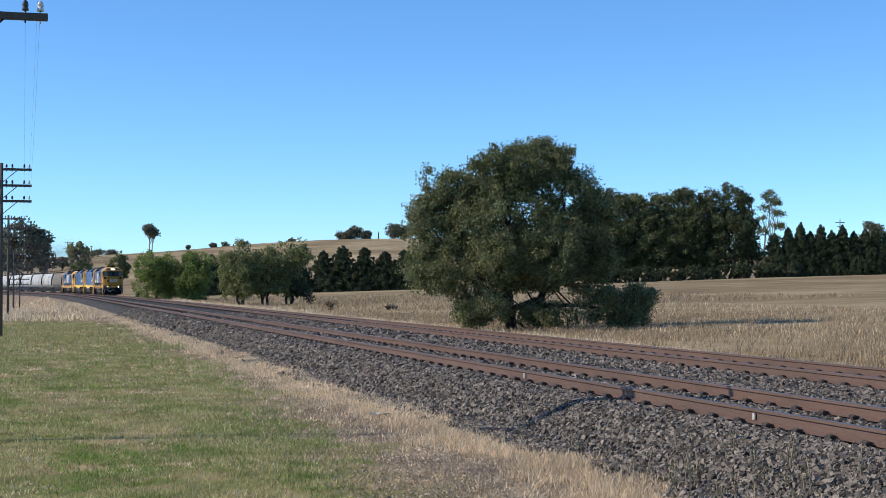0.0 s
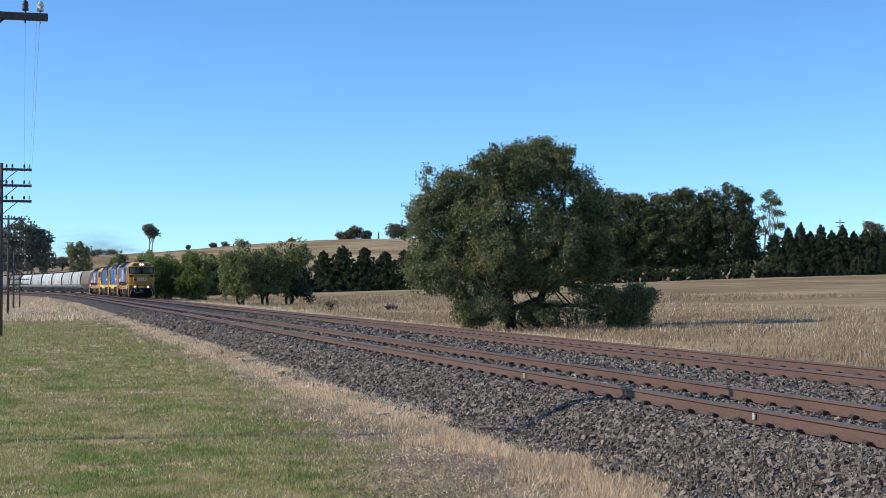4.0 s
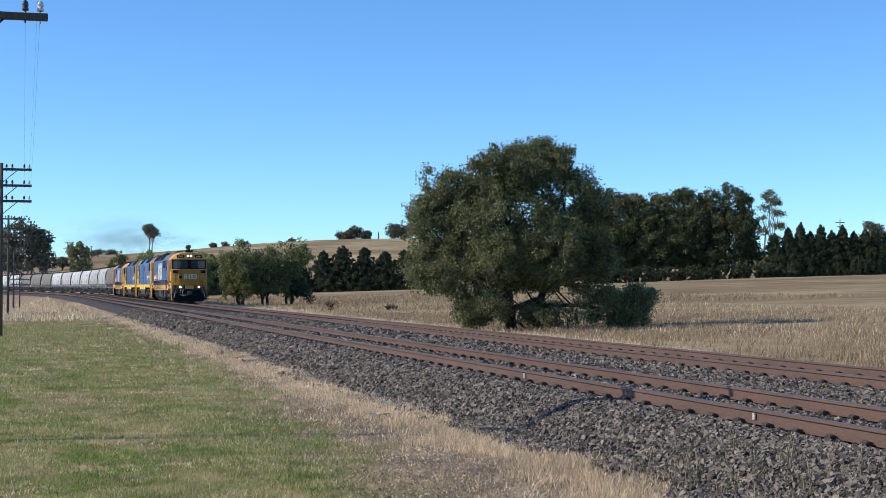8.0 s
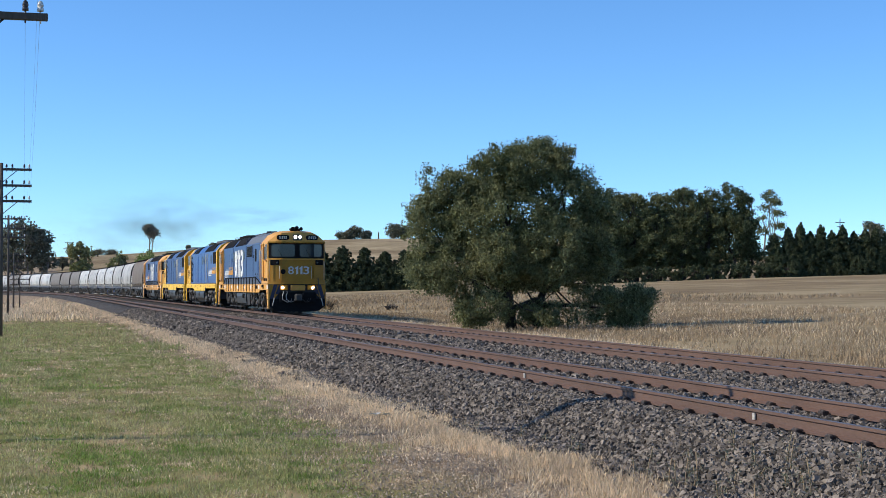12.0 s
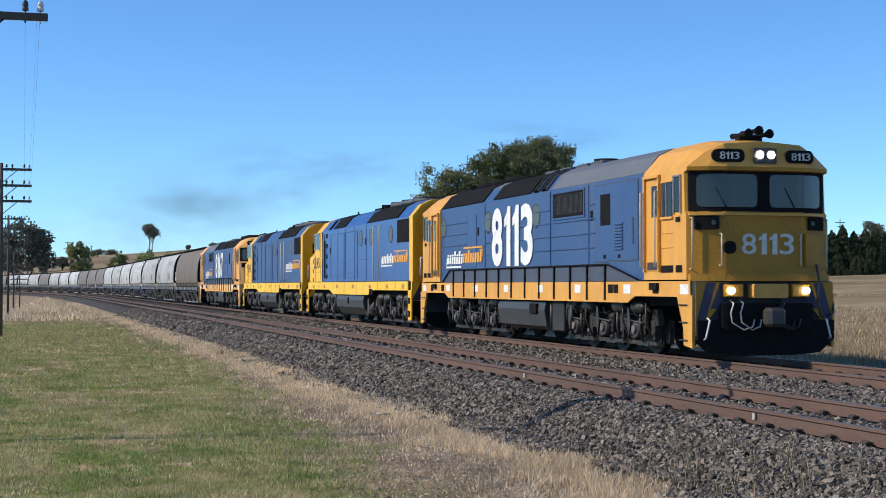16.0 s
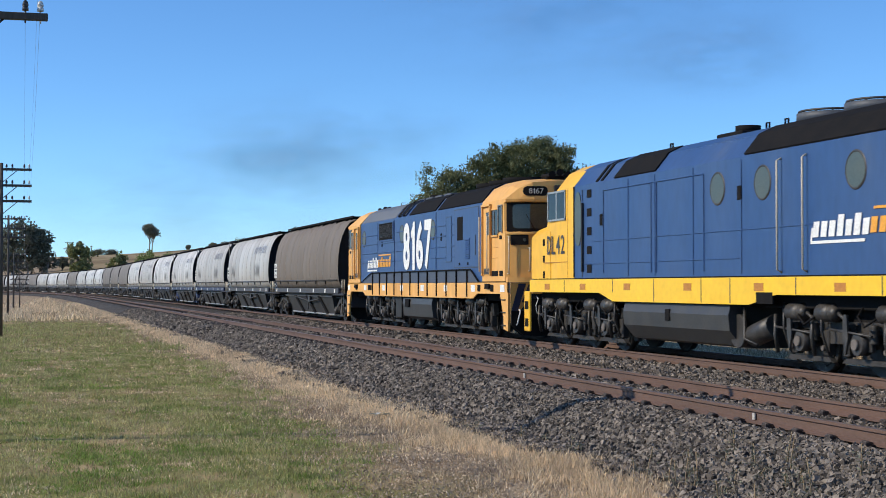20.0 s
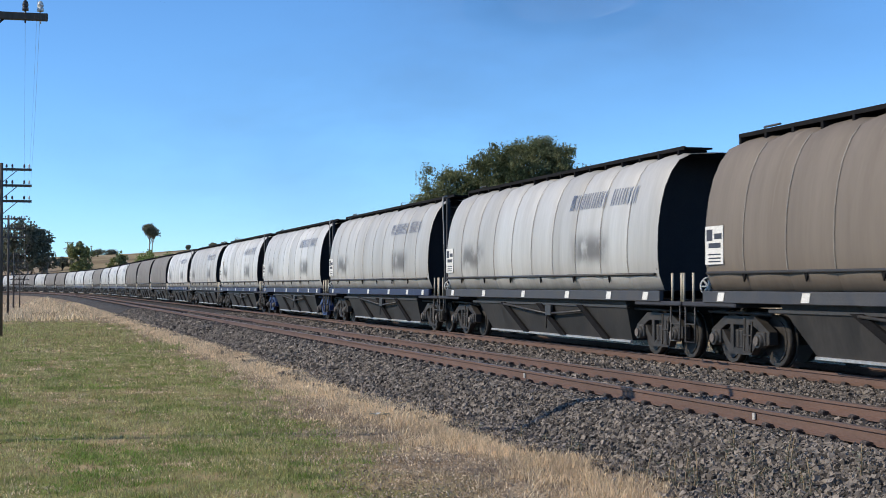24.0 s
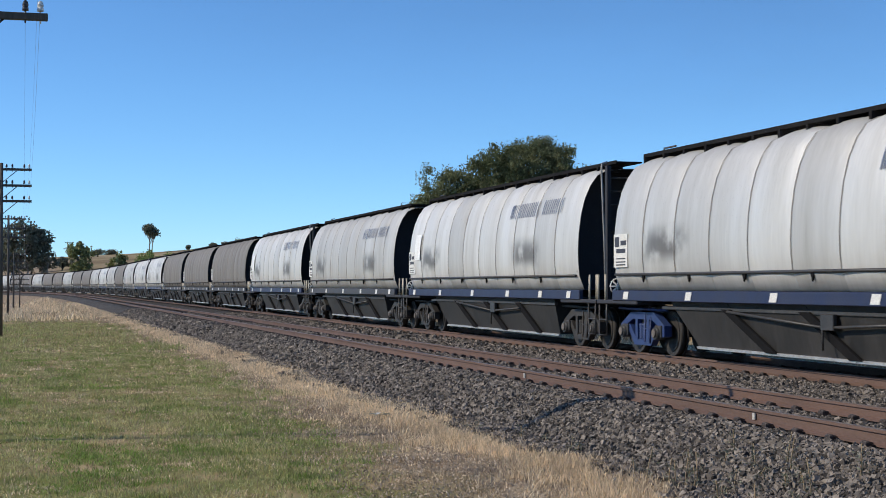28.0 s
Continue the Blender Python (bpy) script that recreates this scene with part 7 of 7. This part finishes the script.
def grass():
    rng = np.random.RandomState(17)
    # green verge
    gx, gy, gl, gw = [], [], [], []
    for x0, x1, dens, l, w in ((-20, -12.5, 1300, 0.048, 0.010), (-30, -20, 800, 0.055, 0.012), (-48, -30, 300, 0.07, 0.018), (-85, -48, 95, 0.09, 0.03)):
        x, y = scatter(x0, x1, -2.2 if x0 > -50 else -3.0, 5.6, dens, rng)
        edge = np.interp(x, (-60, -35, -20, -14), (5.0, 4.9, 4.1, 3.3)) + 0.3 * np.sin(x * 0.6) + 0.2 * np.sin(x * 1.9)
        p = patch(x, y, 0.55, 4) + 0.5 * patch(x, y, 1.7, 5)
        k = rng.rand(len(x)) < np.clip(0.6 + 1.5 * p, 0.06, 1) * np.clip((edge - y) / 0.9 + 0.5, 0, 1)
        gx.append(x[k]); gy.append(y[k]); m = int(k.sum())
        gl.append(l * rng.uniform(0.5, 1.35, m) * (1 + 0.5 * np.clip(p[k], -0.5, 0.8)) * np.where(rng.rand(m) < 0.12, 1.9, 1.0)); gw.append(np.full(m, w))
    blades("green_grass", np.concatenate(gx), np.concatenate(gy), np.concatenate(gl), np.concatenate(gw), "blade_green", "short mown green grass on the verge", rng, 0.92)
    # withered brown and straw between the green
    for name, mt, lab, yr, dens_k, l0, seed in (("withered_grass", "blade_brown", "withered brown grass among the green", (-2.5, 6.6), 0.8, 0.055, 8), ("straw_grass", "blade_dry", "pale dry grass strip beside the ballast", (2.2, 7.2), 1.5, 0.115, 9)):
        gx, gy, gl, gw = [], [], [], []
        for x0, x1, dens, lm, w in ((-20, -9, 700, 1.0, 0.007), (-30, -20, 520, 1.0, 0.009), (-48, -30, 260, 1.1, 0.014), (-85, -48, 110, 1.2, 0.026), (-190, -85, 26, 1.5, 0.05)):
            x, y = scatter(x0, x1, yr[0], yr[1], dens * dens_k, rng)
            p = patch(x, y, 0.9, seed) + 0.6 * patch(x, y, 2.6, seed + 1)
            if name == "straw_grass":
                mid = 5.72 + 0.15 * np.sin(x * 0.7) + 0.3 * np.clip((-x - 20) / 20, 0, 1)
                dd = np.where(y < mid, mid - y, 1.6 * (y - mid))
                # thin and trampled on the litter between lawn and straw
                bald = np.clip((mid - 0.5 - y) / 0.4, 0, 1) * np.clip((x + 27) / 6, 0, 1)
                k = rng.rand(len(x)) < np.clip(1.2 - dd / 1.15 + 0.5 * p, 0.03, 1) * (1 - 0.8 * bald)
                h = l0 * (0.45 + 0.75 * np.clip(1 - dd / 1.1, 0, 1)) * (1 + 0.4 * p)
            else:
                k = rng.rand(len(x)) < np.clip(0.55 - 1.1 * p, 0.12, 1)
                h = l0 * np.ones(len(x))
            m = int(k.sum())
            gx.append(x[k]); gy.append(y[k]); gl.append(lm * h[k] * rng.uniform(0.5, 1.4, m)); gw.append(np.full(m, w))
        blades(name, np.concatenate(gx), np.concatenate(gy), np.concatenate(gl), np.concatenate(gw), mt, lab, rng, 0.8)
    # tufts: clusters of taller blades
    def tufts(name, mt, lab, zones, per, spread, keep, cat_len):
        gx, gy, gl, gw = [], [], [], []
        for x0, x1, y0, y1, dens, w in zones:
            x, y = scatter(x0, x1, y0, y1, dens, rng)
            k = keep(x, y); x, y = x[k], y[k]
            size = rng.uniform(0.55, 1.3, len(x))
            gx.append((x[:, None] + rng.normal(size=(len(x), per)) * spread * size[:, None]).ravel())
            gy.append((y[:, None] + rng.normal(size=(len(x), per)) * spread * size[:, None]).ravel())
            gl.append((cat_len * size[:, None] * rng.uniform(0.5, 1.2, (len(x), per))).ravel()); gw.append(np.full(len(x) * per, w))
        blades(name, np.concatenate(gx), np.concatenate(gy), np.concatenate(gl), np.concatenate(gw), mt, lab, rng, 0.97)
    lawn = ((-17, -12.5, -2.2, 3.3, 34, 0.010), (-20, -17, -2.2, 3.9, 34, 0.011), (-32, -20, -2.2, 4.4, 24, 0.013), (-55, -32, -2.5, 4.8, 10, 0.022))
    tufts("grass_tufts", "blade_green", "uneven tufts of green grass in the verge", lawn, 22, 0.045, lambda x, y: rng.rand(len(x)) < np.clip(0.5 + 1.2 * patch(x, y, 0.8, 21), 0.05, 1), 0.075)
    tufts("pale_tufts", "blade_dry", "pale dead tufts scattered in the green verge", lawn, 16, 0.06, lambda x, y: patch(x, y, 0.6, 31) + 0.5 * patch(x, y, 2.1, 32) > 0.02, 0.055)
    tufts("fresh_grass", "blade_fresh", "bright green patches of fresh grass", lawn, 30, 0.07, lambda x, y: patch(x, y, 0.45, 25) + 0.4 * patch(x, y, 1.6, 26) > 0.15, 0.065)
    edge_y = lambda x: 5.72 + 0.15 * np.sin(x * 0.7) + 0.3 * np.clip((-x - 20) / 20, 0, 1)
    tufts("straw_tufts", "blade_dry", "bleached straw tufts along the ballast toe", ((-22, -9, 4.2, 6.9, 52, 0.009), (-40, -22, 4.0, 6.6, 40, 0.012), (-70, -40, 3.8, 6.4, 22, 0.022), (-110, -70, 3.4, 6.2, 8, 0.045)), 22, 0.06, lambda x, y: rng.rand(len(x)) < np.clip(1.0 - np.abs(y - edge_y(x)) / 0.8 + 0.7 * patch(x, y, 1.1, 28), 0.03, 1), 0.15)
    n = 24000
    x, y = rng.uniform(-27, -11, n), rng.uniform(3.0, 6.4, n)
    v, f = quads(np.stack([x, y, np.array([land(a, b) for a, b in zip(x, y)]) + rng.uniform(0.002, 0.02, n)], 1) * np.ones((n, 3)), 0.022, rng, aspect=0.35)
    ob = new("dead_litter", fast_mesh("dead_litter", v, f, "litter"))
    tagged(ob, "brown trampled grass litter between lawn and ballast", "litter", kind="stuff")
    # beyond the far rail, and the dry ground beside the bend
    for name, mt, lab, zones in (
            ("paddock_edge_grass", "blade_dry", "tall pale dry grass along the far side of the line", ((-45, -18, 16.2, 18.8, 330, 0.30, 0.012), (-100, -45, 16.2, 19.2, 170, 0.36, 0.024), (-200, -100, 16.4, 20, 40, 0.42, 0.05), (-45, -18, 18.6, 34, 24, 0.22, 0.011), (-100, -45, 18.8, 44, 12, 0.26, 0.022), (-260, -90, -6, 4.5, 9, 0.5, 0.06))),
            ("paddock_grass", "blade_brown", "short withered brown grass over the paddock", ((-45, -18, 17, 36, 150, 0.17, 0.011), (-100, -45, 17, 44, 60, 0.22, 0.022), (-100, -30, 19.5, 24, 60, 0.30, 0.02), (-200, -100, 17, 60, 7, 0.28, 0.07)))):
        gx, gy, gl, gw = [], [], [], []
        for x0, x1, y0, y1, dens, l, w in zones:
            x, y = scatter(x0, x1, y0, y1, dens, rng)
            p = patch(x, y, 0.2, 12) + 0.6 * patch(x, y, 0.9, 13)
            k = rng.rand(len(x)) < np.clip(0.5 + 1.6 * p, 0.03, 1)
            m = int(k.sum())
            gx.append(x[k]); gy.append(y[k]); gl.append(l * rng.uniform(0.4, 1.4, m)); gw.append(np.full(m, w))
        blades(name, np.concatenate(gx), np.concatenate(gy), np.concatenate(gl), np.concatenate(gw), mt, lab, rng, 0.7)


grass()


def weed(x, y, h, seed):
    rng = np.random.RandomState(seed)
    root = tagged(new("weed"), "thin grey-green weed growing at the ballast toe", "weed", "weeds on the ballast")
    z = float(np.interp(y, [q[0] + Y_FAR for q in BALLAST], [q[1] for q in BALLAST])) if y > 6.44 else land(x, y)
    root.matrix_basis = pose(x, y, max(z, -0.62))
    bm = bmesh.new()
    tip = (rng.uniform(-0.06, 0.06), rng.uniform(-0.06, 0.06), h)
    bent(bm, [(0, 0, -0.03), (tip[0] * 0.3, tip[1] * 0.4, h * 0.5), tip], 0.006, 5)
    part("stem", bm, "blade_brown", root)
    c = np.stack([rng.normal(0, 0.035, 34), rng.normal(0, 0.035, 34), rng.uniform(0.1, 1.0, 34) * h], 1)
    c[:, 0] += tip[0] * c[:, 2] / h; c[:, 1] += tip[1] * c[:, 2] / h
    v, f = quads(c, 0.022, rng, aspect=0.35)
    o = new("foliage", fast_mesh("foliage", v, f, "leaf_gum")); o.parent = root


_r = random.Random(31)
for i in range(26):
    weed(_r.uniform(-15.2, -12.2), _r.uniform(6.2, 7.3), _r.uniform(0.14, 0.38), 300 + i)
for i in range(6):
    weed(_r.uniform(-21, -16), _r.uniform(6.0, 6.6), _r.uniform(0.12, 0.25), 340 + i)
bushy(-118.0, 23.6, 1.0, 1.3, "blade_brown", 350, "small withered shrub standing in the dry paddock", 40, 40, 0.045, 0.0, "shrub")
bushy(-112.0, 27.0, 0.6, 1.0, "blade_brown", 351, "small withered shrub standing in the dry paddock", 30, 40, 0.045, 0.0, "shrub")
bm = bmesh.new()
rr = random.Random(9)
for i in range(5):
    a = 0.06 * i
    vv = [bm.verts.new((a + dx, dy + 0.02 * rr.random(), 0.03 + 0.05 * rr.random())) for dx, dy in ((-0.05, -0.05), (0.06, -0.04), (0.06, 0.05), (-0.05, 0.05))]
    face(bm, vv)
rag = new("plastic_scrap", mesh_of("plastic_scrap", bm, "placard")); rag.matrix_basis = pose(-22.9, 5.2, -0.58, 0, 0, 60)
tagged(rag, "crumpled white scrap lying in the dry grass", "litter")


# ---- exhaust smoke: thin billows that travel with the locomotives ----
def smoke_mat():
    m = bpy.data.materials.new("thin_exhaust_smoke"); m.use_nodes = True
    n, l = m.node_tree.nodes, m.node_tree.links
    p = n["Principled BSDF"]
    p.inputs["Base Color"].default_value, p.inputs["Roughness"].default_value = (0.14, 0.118, 0.10, 1), 1.0
    p.inputs["Specular IOR Level"].default_value = 0.0
    tc = n.new("ShaderNodeTexCoord")
    ln = n.new("ShaderNodeVectorMath"); ln.operation = "LENGTH"; l.new(tc.outputs["Object"], ln.inputs[0])
    fall = n.new("ShaderNodeMapRange"); fall.interpolation_type = "SMOOTHERSTEP"
    for i, q in enumerate((1.0, 0.05, 0.0, 1.0)):
        fall.inputs[i + 1].default_value = q
    l.new(ln.outputs["Value"], fall.inputs[0])
    nz = n.new("ShaderNodeTexNoise"); nz.noise_dimensions = "4D"; nz.inputs["Scale"].default_value, nz.inputs["Detail"].default_value = 1.7, 7
    inf = n.new("ShaderNodeObjectInfo"); mu = n.new("ShaderNodeMath"); mu.operation = "MULTIPLY"; mu.inputs[1].default_value = 50
    l.new(inf.outputs["Random"], mu.inputs[0]); l.new(mu.outputs[0], nz.inputs["W"]); l.new(tc.outputs["Object"], nz.inputs["Vector"])
    den = n.new("ShaderNodeMapRange")
    for i, q in enumerate((0.38, 0.72, 0.0, 1.0)):
        den.inputs[i + 1].default_value = q
    l.new(nz.outputs["Fac"], den.inputs[0])
    a = n.new("ShaderNodeMath"); a.operation = "MULTIPLY"; l.new(fall.outputs[0], a.inputs[0]); l.new(den.outputs[0], a.inputs[1])
    b = n.new("ShaderNodeMath"); b.operation = "MULTIPLY"; b.inputs[1].default_value = 0.30; l.new(a.outputs[0], b.inputs[0])
    l.new(b.outputs[0], p.inputs["Alpha"])
    return m


M["smoke"] = smoke_mat()


def billow_mesh():
    """A cupped, uneven sheet of smoke, one metre in radius."""
    v, n, k = [(0, 0, 0.25)], 20, 5
    for j in range(1, k + 1):
        r = j / k
        for i in range(n):
            a = 2 * math.pi * i / n
            w = 0.12 * noise.noise((math.cos(a) * 2 * r, math.sin(a) * 2 * r, 5))
            v.append((r * math.cos(a), r * math.sin(a), 0.25 * (1 - r * r) + w))
    tri = [(0, 1 + i, 1 + (i + 1) % n) for i in range(n)]
    for j in range(k - 1):
        for i in range(n):
            a, b, c, d = 1 + j * n + i, 1 + j * n + (i + 1) % n, 1 + (j + 1) * n + (i + 1) % n, 1 + (j + 1) * n + i
            tri += [(a, b, c), (a, c, d)]
    me = fast_mesh("billow", v, tri, "smoke")
    for q in me.polygons:
        q.use_smooth = True
    return me


BILLOW = billow_mesh()
PLUMES = []


def plume(back, pieces, label):
    """A drift of smoke behind a stack: (metres behind the stack, height, size across, size up)."""
    root = tagged(new("exhaust_smoke"), label, "smoke", "exhaust smoke over the train")
    rng = np.random.RandomState(int(back))
    for dx, z, sx, sz in pieces:
        o = new("billow", BILLOW); o.parent = root
        o.matrix_basis = Matrix.Translation((-dx, rng.uniform(-0.8, 0.8), z)) @ pose(0, 0, 0, 90 + rng.uniform(-12, 12), 0, rng.uniform(42, 72)) @ Matrix.Diagonal((sx, sz, 1.0, 1.0))
    PLUMES.append((root, back))


plume(8.0, [(7.0, 5.7, 4.0, 0.9)], "thin dark smoke drifting back over the leading locomotive")
plume(32.0, [(8.0, 6.6, 5.0, 1.6)], "thin smoke drifting behind the second locomotive")
plume(47.0, [(3.5, 5.9, 2.6, 1.1), (12.0, 8.0, 7.0, 2.6)], "dark smoke rising behind the third locomotive")
# the last, widest sheet is added to lay haze over the far trees
plume(74.0, [(12.0, 7.4, 8.0, 3.4), (36.0, 8.6, 13.0, 5.0), (70.0, 8.0, 20.0, 7.0)], "brownish smoke over the first wagons, with an added sheet of distance haze")


def motions():
    steps = [i * 1.0 for i in range(29)]
    for thing, back in VEHICLES + PLUMES:
        walk(thing, [(t, place_on_line(train_front(t) - back)) for t in steps])
    # wheels of the locomotives and the first wagons roll on the rails
    turns = [i / 20 for i in range(28 * 20 + 1)]
    start = train_front(0.0)
    for w in WHEELS[:48]:
        at = w.matrix_basis.translation.copy()
        r = w["roll"]
        walk(w, [(t, Matrix.Translation(at) @ Matrix.Rotation((train_front(t) - start) / r, 4, "Y")) for t in turns])


motions()
